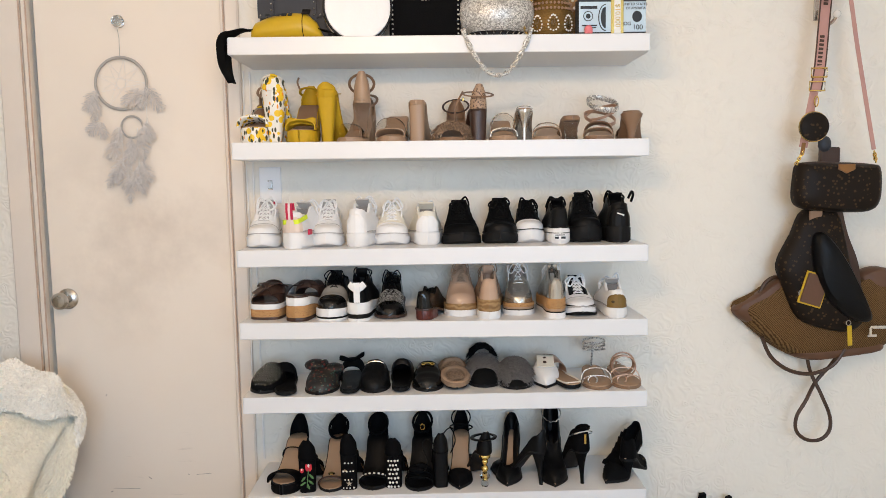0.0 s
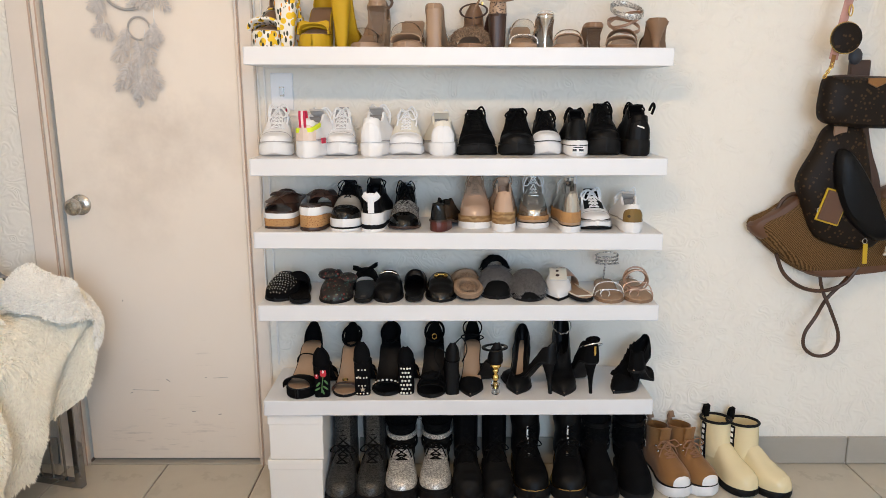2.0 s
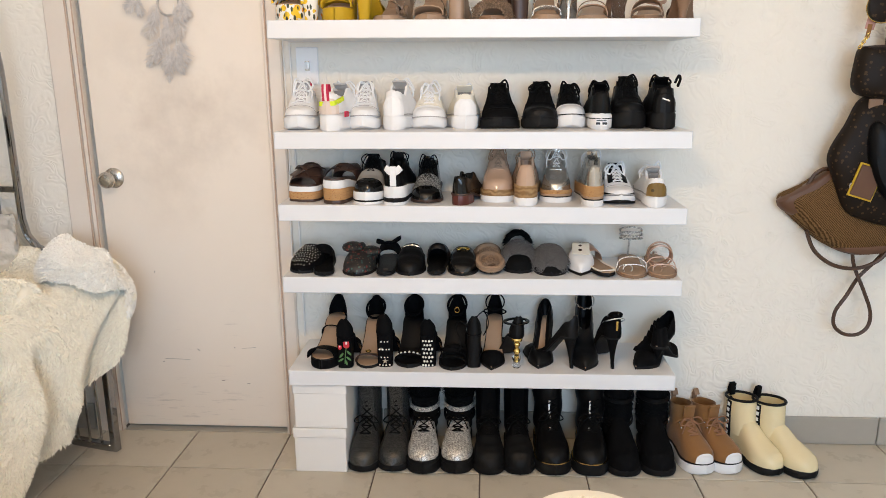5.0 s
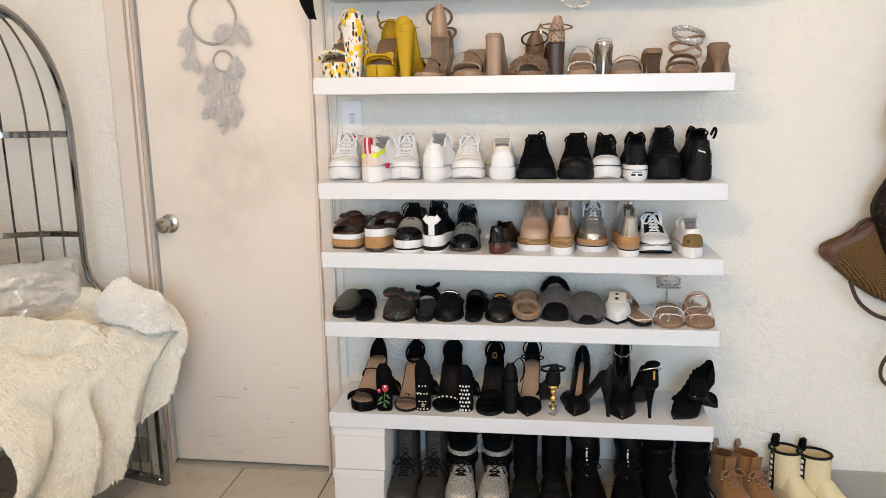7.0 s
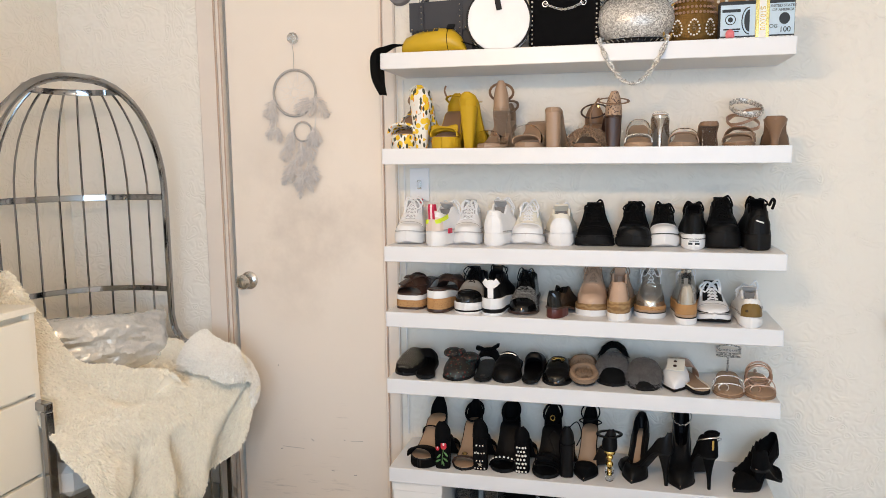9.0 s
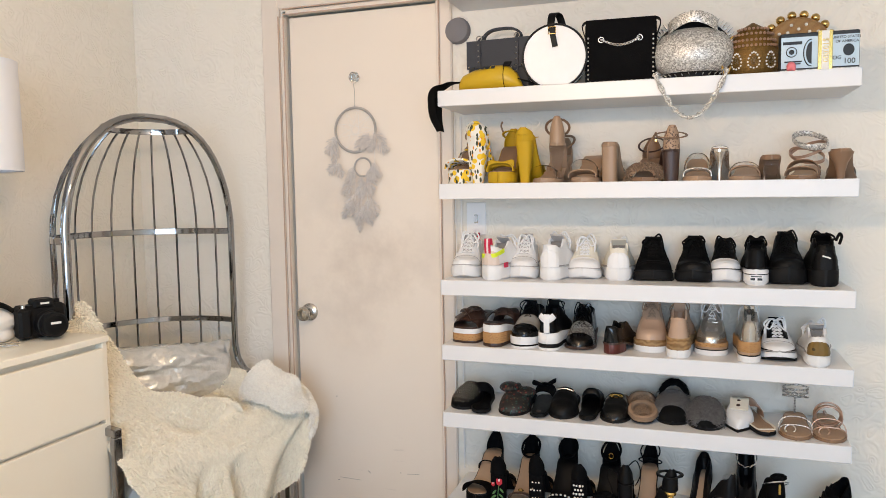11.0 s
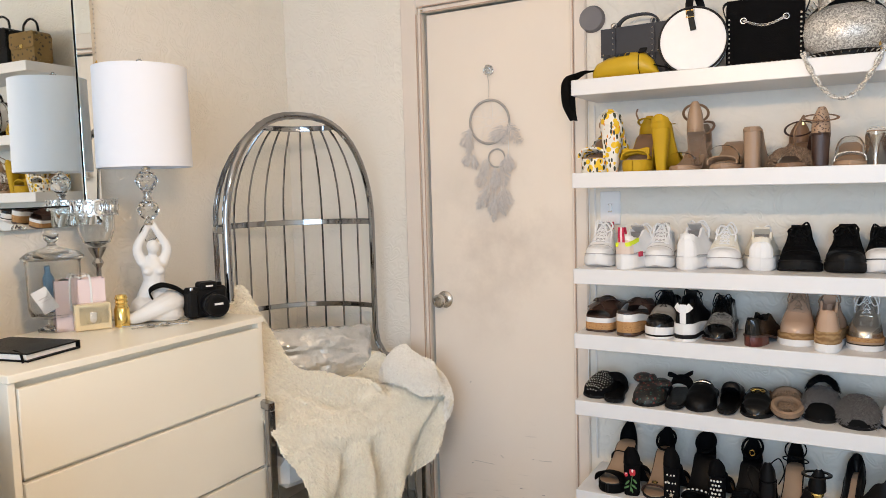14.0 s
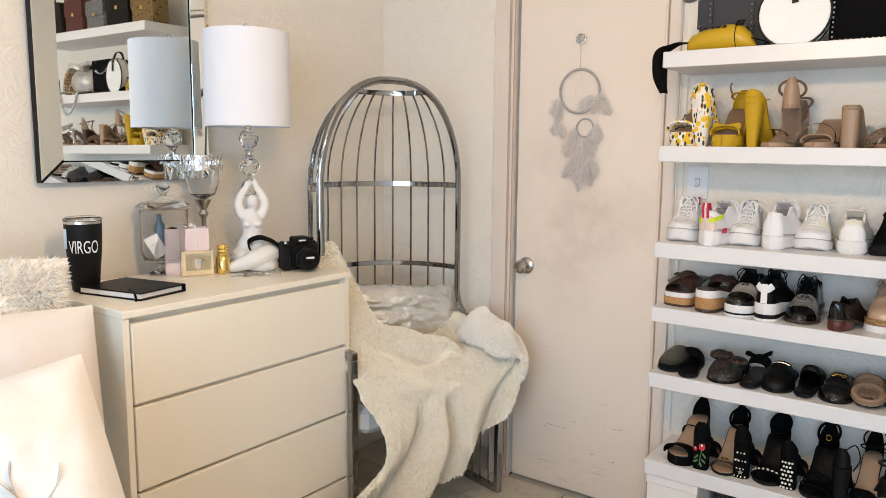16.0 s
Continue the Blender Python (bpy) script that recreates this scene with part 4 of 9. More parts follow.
for x, z, ln, tilt, wd in ((-0.078, -0.02, 0.075, 24, 0.026), (-0.080, -0.03, 0.10, 4, 0.018), (0.055, -0.015, 0.07, 30, 0.026), (0.078, -0.01, 0.10, -34, 0.022), (0.075, -0.02, 0.07, 10, 0.018),
                           (-0.075, -0.125, 0.045, 50, 0.018), (-0.07, -0.12, 0.06, -15, 0.016), (0.075, -0.12, 0.075, 6, 0.024), (0.07, -0.13, 0.06, -25, 0.018),
                           (-0.01, -0.135, 0.075, 8, 0.020), (0.02, -0.17, 0.08, -6, 0.022), (0.05, -0.16, 0.09, -12, 0.022), (-0.02, -0.16, 0.09, 14, 0.024), (0.03, -0.19, 0.07, 14, 0.020),
                           (-0.01, -0.235, 0.09, 16, 0.022), (0.01, -0.25, 0.10, 4, 0.022), (0.04, -0.26, 0.085, -10, 0.024), (0.055, -0.245, 0.08, -22, 0.020), (-0.015, -0.26, 0.08, 30, 0.018), (0.03, -0.28, 0.075, 20, 0.016), (0.025, -0.29, 0.08, -34, 0.014), (0.015, -0.29, 0.09, 2, 0.016)):
    hung(feather(0, 0, ln, tilt, wd), x, z, tilt)
for x, z0, z1 in ((-0.078, -0.02, -0.13), (0.078, -0.02, -0.13), (-0.005, -0.13, -0.26), (0.045, -0.14, -0.26), (0.02, -0.17, -0.30)):
    part("cord", Geo().tube([(x, -0.003, z0), (x, -0.004, z1)], 0.0009, 5), WHITEC, dc)
    for k in range(3):
        part("bead", Geo().ball((x, -0.005, z1 + 0.008 * k), 0.0032, 8), PEARL, dc)

# ---- on the chest of drawers ----
ZT2 = DZ

# table lamp: a kneeling figure that holds up cut crystals
lp = thing("table_lamp", "white figurine table lamp with crystal stem and drum shade", "lamp", (-1.553, 1.512, ZT2, 0, 0, 52))
g = Geo()


def limb(pts, rad, n=5):
    P = curve_through(pts, n)
    k = len(P) - 1
    rr = [table([(i / (len(rad) - 1), r) for i, r in enumerate(rad)], j / k) for j in range(k + 1)]
    g.tube(P, rr, 12)
    g.ball(P[0], rr[0], 10)
    g.ball(P[-1], rr[-1], 10)


g.ball((0, 0.005, 0.035), (0.062, 0.052, 0.036), 16)
limb([(0.0, 0.01, 0.04), (0.002, 0.008, 0.085), (0.004, 0.0, 0.125), (0.004, 0.0, 0.165), (0.003, 0.002, 0.195)], [0.046, 0.040, 0.026, 0.031, 0.016])
for sx in (-1, 1):
    g.ball((0.004 + sx * 0.014, -0.024, 0.158), 0.0145, 12)
limb([(0.025, 0.0, 0.045), (0.045, -0.03, 0.058), (0.01, -0.065, 0.046), (-0.04, -0.062, 0.022), (-0.075, -0.05, 0.012)], [0.040, 0.036, 0.030, 0.020, 0.011])
limb([(-0.02, 0.0, 0.045), (-0.005, -0.04, 0.036), (0.035, -0.055, 0.024), (0.058, -0.03, 0.018)], [0.038, 0.033, 0.026, 0.018])
for sx in (-1, 1):
    limb([(0.004 + sx * 0.024, 0.002, 0.182), (0.004 + sx * 0.035, 0.004, 0.216), (0.004 + sx * 0.031, 0.002, 0.246), (0.004 + sx * 0.015, 0.0, 0.277), (0.004 + sx * 0.006, 0.0, 0.305)], [0.015, 0.013, 0.012, 0.010, 0.007])
limb([(0.003, 0.002, 0.195), (0.004, 0.0, 0.215)], [0.010, 0.011])
g.ball((0.006, -0.006, 0.232), (0.0165, 0.019, 0.023), 14)
g.v = [(x * 1.22, y * 1.15, z) for x, y, z in g.v]
fig = part("figurine", g, PLASTER, lp, "matte white kneeling figurine")
rm = fig.modifiers.new("blend", "REMESH")
rm.mode, rm.voxel_size, rm.use_smooth_shade = "VOXEL", 0.0032, True
sm = fig.modifiers.new("soften", "SMOOTH")
sm.factor, sm.iterations = 0.5, 6


def faceted(cz, r, h, n=8):
    rings = []
    for i, (a, b) in enumerate(((0.45, -1.0), (0.85, -0.6), (1.0, 0.0), (0.85, 0.6), (0.45, 1.0))):
        rings.append([(r * a * math.cos(2 * math.pi * (j + 0.5 * (i % 2)) / n), r * a * math.sin(2 * math.pi * (j + 0.5 * (i % 2)) / n), cz + h * b) for j in range(n)])
    return Geo().loft(rings)


part("crystal", Geo().add(*(lambda q: (q.v, q.f))(faceted(0.275, 0.030, 0.028)), pose(0, 0.036, 0)), CRYSTAL, lp, "cut-crystal ball", smooth=0)
part("collar", Geo().lathe([(0.013, 0.300), (0.016, 0.306), (0.010, 0.314), (0.008, 0.322)], 16), SILVER, lp)
part("crystal", faceted(0.350, 0.034, 0.030), CRYSTAL, lp, "cut-crystal ball", smooth=0)
part("collar", Geo().lathe([(0.012, 0.379), (0.016, 0.386), (0.009, 0.394), (0.016, 0.402), (0.012, 0.408)], 16), SILVER, lp)
part("crystal", faceted(0.440, 0.034, 0.031), CRYSTAL, lp, "cut-crystal ball", smooth=0)
part("collar", Geo().lathe([(0.012, 0.470), (0.015, 0.478), (0.006, 0.486), (0.006, 0.79)], 16), SILVER, lp)
part("shade", Geo().loft([[(r * math.cos(2 * math.pi * j / 48), r * math.sin(2 * math.pi * j / 48), z) for j in range(48)] for r, z in ((0.138, 0.480), (0.141, 0.480), (0.138, 0.786), (0.135, 0.786), (0.138, 0.481))], cap=False), SHADE, lp, "white linen drum shade")
part("spider", Geo().tube([(-0.136, 0, 0.776), (0, 0, 0.770), (0.136, 0, 0.776)], 0.002, 6), SILVER, lp)
part("finial", faceted(0.802, 0.011, 0.012), CRYSTAL, lp, "clear finial", smooth=0)

# candle holder with a jewelled rim
ca = thing("candle_holder", "silver footed glass candle holder with a jewelled rim", "candle holder", (-1.70, 1.43, ZT2))
part("stem", Geo().lathe([(0.045, 0.0), (0.046, 0.006), (0.020, 0.014), (0.008, 0.030), (0.007, 0.09), (0.013, 0.105), (0.007, 0.12), (0.008, 0.17), (0.018, 0.185), (0.010, 0.20), (0.024, 0.225), (0.028, 0.235)], 24), STEEL, ca)
part("bowl", Geo().lathe([(0.010, 0.236), (0.040, 0.250), (0.054, 0.29), (0.056, 0.335), (0.053, 0.335), (0.050, 0.29), (0.036, 0.256), (0.006, 0.244)], 28), GLASS, ca, "clear glass bowl")
part("rim_band", Geo().lathe([(0.058, 0.335), (0.061, 0.335), (0.061, 0.385), (0.058, 0.385), (0.058, 0.336)], 28, cap=False), SILVER, ca)
for k in range(14):
    a = 2 * math.pi * k / 14
    m = pose(0.066 * math.cos(a), 0.066 * math.sin(a), 0.360, 0, 0, math.degrees(a) + 90)
    part("jewel", Geo().box((0, 0, 0), (0.014, 0.010, 0.020), 0.005, m), CRYSTAL, ca, smooth=0)
    part("setting", Geo().tube([(0.0125 * math.cos(radians(q)), 0, 0.019 * math.sin(radians(q))) for q in range(0, 360, 30)], 0.0022, 5, m, closed=True), SILVER, ca)
    for dz in (-0.024, 0.024):
        part("bead", Geo().ball((0, 0, dz), 0.0042, 8, m @ pose(0.0135, 0, 0)), SILVER, ca)

# apothecary jar
ja = thing("glass_jar", "lidded clear glass jar with small things inside", "jar", (-1.685, 1.270, ZT2))
part("body", Geo().lathe([(0.050, 0.0), (0.052, 0.006), (0.022, 0.020), (0.024, 0.034), (0.066, 0.046), (0.073, 0.07), (0.074, 0.205), (0.078, 0.212), (0.0755, 0.212), (0.0705, 0.205), (0.070, 0.072), (0.060, 0.052), (0.004, 0.050)], 32), GLASS, ja)
part("lid", Geo().lathe([(0.084, 0.214), (0.086, 0.220), (0.070, 0.234), (0.030, 0.246), (0.014, 0.252), (0.010, 0.262), (0.020, 0.272), (0.022, 0.286), (0.014, 0.298), (0.002, 0.302)], 32), GLASS, ja, "domed glass lid with a knob")
part("tube", Geo().lathe([(0.015, 0.055), (0.016, 0.16), (0.008, 0.175), (0.008, 0.195)], 14, pose(-0.012, 0.0, 0, 6, 4, 0)), mat("blue_bottle", (0.16, 0.28, 0.40), 0.3), ja, "blue bottle")
part("trinket", Geo().ball((0.012, 0.022, 0.115), (0.032, 0.028, 0.036), 14), BLACKR, ja, "dark trinket")
part("trinket", Geo().ball((0.020, 0.014, 0.085), (0.036, 0.030, 0.024), 14), RED, ja, "red trinket")
part("tag", Geo().box((0, 0, 0), (0.044, 0.0012, 0.072), 0.0003, pose(0.042, -0.058, 0.10, 6, -28, 52)), PAPER, ja, "white paper tag")
tagg = ja.children[-1]
part("writing", Geo().box((0, -0.001, 0.008), (0.026, 0.0006, 0.003), 0.0002).box((0, -0.001, -0.002), (0.020, 0.0006, 0.003), 0.0002), GREYF, tagg)
tagg.children[0].matrix_local = pose(0.042, -0.059, 0.10, 6, -28, 52)

# gift bag, perfume box, bottle
gb = thing("gift_bag", "small pale pink paper gift bag with white handles", "gift bag", (-1.640, 1.318, ZT2, 0, 0, 62))
w, d, h = 0.135, 0.055, 0.150
g = Geo()
for cx, cy, sx, sy in ((0, -d / 2, w, 0.0015), (0, d / 2, w, 0.0015), (-w / 2, 0, 0.0015, d), (w / 2, 0, 0.0015, d)):
    g.box((cx, cy, h / 2), (sx, sy, h), 0.0004)
g.box((0, 0, 0.001), (w, d, 0.002), 0.0004)
part("bag", g, PINKP, gb)
for yy in (-d / 2 - 0.002, d / 2 + 0.002):
    part("handle", Geo().ribbon(curve_through([(-0.028, yy, h - 0.09), (-0.028, yy, h - 0.01), (-0.020, yy, h + 0.012), (0.0, yy, h + 0.006), (0.022, yy, h + 0.012), (0.028, yy, h - 0.01), (0.028, yy, h - 0.075)], 4), (1, 0, 0), 0.006, 0.0012), WHITEC, gb)
pb = thing("perfume_box", "clear and gold perfume box", "perfume", (-1.585, 1.318, ZT2, 0, 0, 64))
part("carton", Geo().box((0, 0, 0.040), (0.100, 0.034, 0.078), 0.002), mat("pale_gold_film", (0.86, 0.74, 0.50), 0.2, 0.45, var=0.2, scale=30), pb)
part("window", Geo().box((0.002, -0.0185, 0.045), (0.078, 0.003, 0.052), 0.001), GLASS, pb)
part("bottle", Geo().lathe([(0.020, 0.0), (0.022, 0.01), (0.022, 0.034), (0.008, 0.04)], 16, pose(0, -0.014, 0.02) @ Matrix.Diagonal((1, 0.15, 1, 1))), SILVER, pb)
pf = thing("perfume_bottle", "gold perfume bottle with ridged cap", "perfume", (-1.545, 1.388, ZT2))
part("bottle", Geo().lathe([(0.021, 0.0), (0.022, 0.003), (0.022, 0.055), (0.018, 0.060)], 20), GOLD, pf)
part("cap", Geo().lathe([(0.018, 0.0605), (0.019, 0.064), (0.016, 0.068), (0.019, 0.074), (0.016, 0.080), (0.019, 0.086), (0.015, 0.096), (0.004, 0.098)], 20), GOLD, pf)

# tumbler
cu = thing("tumbler", "black insulated tumbler with white lettering", "tumbler", (-1.605, 0.962, ZT2))
part("cup", Geo().lathe([(0.034, 0.0), (0.036, 0.003), (0.040, 0.05), (0.047, 0.12), (0.050, 0.19), (0.049, 0.200)], 32), BLACKR, cu)
part("lid", Geo().lathe([(0.047, 0.2005), (0.051, 0.203), (0.051, 0.209), (0.044, 0.212), (0.042, 0.208), (0.005, 0.207)], 32), ACRYL, cu, "clear plastic lid")
part("steel_rim", Geo().lathe([(0.0485, 0.194), (0.0505, 0.194), (0.0505, 0.201), (0.0485, 0.201), (0.0485, 0.1945)], 32, cap=False), STEEL, cu)
word = lettering("VIRGO", 0.044, WHITEC, cu, pose(0, 0, 0))
for v in word.data.vertices:
    a = radians(-28) + v.co.x * 0.62 / 0.0475
    rad = 0.0478 + (v.co.z) * 0.06 - v.co.y * 0.5
    v.co = (rad * math.cos(a), rad * math.sin(a), 0.128 + v.co.z * 1.15)
part("sticker", Geo().grid(lambda u, v: (0.0506 * math.cos(radians(-110 + 26 * u)), 0.0506 * math.sin(radians(-110 + 26 * u)), 0.125 + 0.055 * v), 6, 2), BLUEP, cu, "blue and white sticker")

# notebook
nbk = thing("notebook", "closed black notebook with a ribbon marker", "notebook", (-1.475, 1.028, ZT2, 0, 0, 12))
part("cover", Geo().box((0, 0, 0.002), (0.235, 0.165, 0.004), 0.0015).box((0, 0, 0.020), (0.235, 0.165, 0.004), 0.0015).box((0, 0.082, 0.011), (0.233, 0.004, 0.020), 0.0015), BLACK, nbk)
part("page_block", Geo().box((-0.002, -0.002, 0.011), (0.222, 0.155, 0.0135), 0.0008), PAPER, nbk)
part("ribbon", Geo().ribbon([(0.05, -0.06, 0.0225), (0.09, -0.078, 0.0215), (0.105, -0.087, 0.010), (0.112, -0.092, 0.001)], (1, 0.4, 0), 0.006, 0.0008), BLACKC, nbk)

# camera
cm = thing("camera_body", "black digital reflex camera with its strap", "camera", pose(-1.430, 1.61, ZT2, 0, 0, 68) @ Matrix.Scale(1.08, 4))
g = Geo()
g.box((0, 0, 0.046), (0.124, 0.052, 0.088), 0.010)
g.box((-0.048, -0.018, 0.044), (0.032, 0.044, 0.080), 0.012)
g.box((0.004, -0.004, 0.093), (0.052, 0.050, 0.024), 0.010)
part("body", g, BLACKR, cm)
part("lens", Geo().lathe([(0.034, 0.026), (0.035, 0.030), (0.035, 0.056), (0.032, 0.058), (0.033, 0.060), (0.033, 0.082), (0.031, 0.085), (0.026, 0.085), (0.024, 0.078), (0.002, 0.077)], 28, pose(0.008, 0, 0.040, 90)), BLACKR, cm)
part("lens_cap", Geo().lathe([(0.0285, 0.080), (0.0285, 0.0835), (0.022, 0.0845), (0.002, 0.0845)], 28, pose(0.008, 0, 0.040, 90)), BLACK, cm)
part("logo_mark", Geo().box((0.008, -0.0855, 0.046), (0.026, 0.001, 0.006), 0.0003), PAPER, cm, "white maker's mark")
part("logo_mark", Geo().box((0.004, -0.0295, 0.094), (0.022, 0.001, 0.005), 0.0003), PAPER, cm, "white maker's mark")
part("dial", Geo().lathe([(0.010, 0.0905), (0.010, 0.099), (0.008, 0.100)], 16, pose(0.042, 0.0, 0)), BLACKR, cm)
part("shutter_button", Geo().lathe([(0.007, 0.086), (0.006, 0.093), (0.002, 0.094)], 12, pose(-0.048, -0.022, 0)), STEEL, cm)
part("strap", Geo().ribbon(curve_through([(-0.062, 0.0, 0.078), (-0.085, 0.01, 0.095), (-0.12, 0.02, 0.105), (-0.15, 0.03, 0.088), (-0.125, 0.045, 0.05), (-0.10, 0.03, 0.02), (-0.08, 0.02, 0.006)], 6), (0.2, 1, 0.5), 0.026, 0.003), BLACKC, cm)

# keys
ke = thing("key_ring", "small silver key ring with keys", "keys", pose(-1.440, 1.430, ZT2, 0, 0, 60) @ Matrix.Scale(1.3, 4))
part("ring", Geo().tube([(0.014 * math.cos(radians(a)), 0.014 * math.sin(radians(a)), 0.003) for a in range(0, 360, 18)], 0.0016, 6, closed=True), STEEL, ke)
for a, ln in ((10, 0.055), (-25, 0.05), (160, 0.06), (200, 0.045)):
    m = pose(0, 0, 0.003 + ln * 0.02, 0, 0, a)
    part("key", Geo().lathe([(0.009, -0.001), (0.010, 0.0), (0.009, 0.001)], 14, m @ pose(0.018, 0, 0)).box((0.018 + ln / 2, 0, 0), (ln, 0.005, 0.002), 0.0006, m), STEEL, ke)

# ---- shoes ----
ROUND = ((0, 0.0), (0.012, 0.30), (0.04, 0.50), (0.09, 0.64), (0.2, 0.72), (0.36, 0.70), (0.5, 0.80), (0.66, 0.98), (0.74, 1.0), (0.84, 0.92), (0.91, 0.76), (0.96, 0.54), (0.99, 0.28), (1, 0.0))
POINT = ((0, 0.0), (0.012, 0.30), (0.04, 0.48), (0.09, 0.62), (0.2, 0.70), (0.36, 0.66), (0.5, 0.76), (0.64, 0.97), (0.70, 1.0), (0.80, 0.82), (0.88, 0.56), (0.95, 0.26), (0.985, 0.10), (1, 0.0))
SQUARE = ((0, 0.0), (0.012, 0.34), (0.04, 0.56), (0.09, 0.68), (0.2, 0.74), (0.36, 0.72), (0.5, 0.80), (0.66, 0.94), (0.76, 1.0), (0.88, 0.96), (0.95, 0.86), (0.985, 0.66), (0.995, 0.4), (1, 0.0))
N_S = 26
SS = [0.5 - 0.5 * math.cos(math.pi * i / N_S) for i in range(N_S + 1)]


def smooth_table(knots, s):
    for (a, x), (b, y) in zip(knots, knots[1:]):
        if s <= b:
            return x + (y - x) * smoothstep(0, 1, (s - a) / (b - a))
    return knots[-1][1]


class Last:
    """The foot form of one shoe: length, width, heel height, outline."""

    def __init__(self, L=0.25, W=0.095, heel=0.0, plat=0.0, shape=ROUND, bend=0.0, spring=0.0):
        self.L, self.W, self.heel, self.plat, self.shape, self.bend, self.spring = L, W, heel, plat, shape, bend, spring

    def hw(self, s):
        return max(0.0008, table(self.shape, s) * self.W / 2)

    def cx(self, s):
        return self.bend * math.sin(math.pi * s) * 0.012

    def z(self, s):
        """Height of the top of the sole."""
        return self.plat + self.heel * (1 - smoothstep(0.12, 0.70, s)) + self.spring * max(0, (s - 0.7) / 0.3) ** 2

    def sole(self, top, bottom, grow=1.0, bev=0.002, s0=0.0, s1=1.0):
        """A slab that follows the outline between two heights (functions of s)."""
        rings = []
        for k in SS:
            s = s0 + (s1 - s0) * k
            h = self.hw(s) * grow + (0.0015 if grow >= 1 else 0)
            if s0 > 0 and k == 0 or s1 < 1 and k == 1:
                h = self.hw(s) * grow
            zt, zb, y, c = top(s), bottom(s), s * self.L, self.cx(s)
            e = min(bev, (zt - zb) * 0.4, h * 0.5)
            yy = y + (-0.0015 if s == 0 else 0.0015 if s == 1 else 0)
            rings.append([(c - h + e, yy, zb), (c - h, yy, zb + e), (c - h, yy, zt - e), (c - h + e, yy, zt), (c + h - e, yy, zt), (c + h, yy, zt - e), (c + h, yy, zb + e), (c + h - e, yy, zb)])
        return Geo().loft(rings)

    def upper(self, height, open0, open1, slim=0.96, wall=0.85, s0=0.0, s1=1.0, thick=0.006, M=20, taper=0.22):
        """A shell over the foot; it is open for the foot between open0 and open1."""
        rings = []
        for k in SS:
            s = s0 + (s1 - s0) * k
            h, z0, H, y, c = (0.0 if s <= 0 or s >= 1 else self.hw(s) * slim), self.z(s) - 0.002, smooth_table(height, s), s * self.L, self.cx(s)
            o = smoothstep(open0 - 0.02, open0 + 0.02, s) * (1 - smoothstep(open1 - 0.05, open1 + 0.05, s))
            ring = []
            for j in range(M + 1):
                u = j / M
                a = math.pi * u
                q = 1 - smoothstep(0.06, 0.30, s)
                x1 = -math.copysign(abs(math.cos(a)) ** (wall - 0.26 * q), math.cos(a)) * h * (1 - taper * q * math.sin(a) ** 1.5)
                z1 = H * math.sin(a) ** (0.62 - 0.24 * q)
                v = min(u, 1 - u) * 2
                sg = -1 if u < 0.5 else 1
                if v < 0.6:
                    t = v / 0.6
                    x2, z2 = sg * h * (1 - taper * t), H * t ** 0.85
                elif v < 0.7:
                    t = (v - 0.6) / 0.1
                    x2, z2 = sg * max(0, h * (1 - taper) - thick * t), H
                else:
                    t = (v - 0.7) / 0.3
                    x2, z2 = sg * max(0, h * (1 - taper) - thick) * (1 - t), H + (0.004 - H) * smoothstep(0, 0.75, t)
                ring.append((c + x1 + (x2 - x1) * o, y, z0 + z1 + (z2 - z1) * o))
            rings.append(ring)
        return Geo().loft(rings, cap=False, closed=False)

    def strap(self, s, H, w, th=0.003, lean=0.0, out=1.0, n=14, a0=0, a1=180):
        """A band across the foot at s, H high."""
        pts = []
        for i in range(n + 1):
            a = radians(a0 + (a1 - a0) * i / n)
            pts.append((self.cx(s) - self.hw(s) * out * math.copysign(abs(math.cos(a)) ** 0.8, math.cos(a)), s * self.L + lean * math.sin(a), self.z(s) + H * math.sin(a) ** 0.8))
        return Geo().ribbon(pts, (0, 1, 0.25), w, th)

    def over(self, s, H, x, lift=0.002):
        """A place on the vamp: x from -1 to 1 across."""
        return Vector((self.cx(s) + x * self.hw(s), s * self.L, self.z(s) - 0.002 + H * (1 - min(1.0, abs(x) / 0.97) ** 2.35) ** 0.31 + lift))


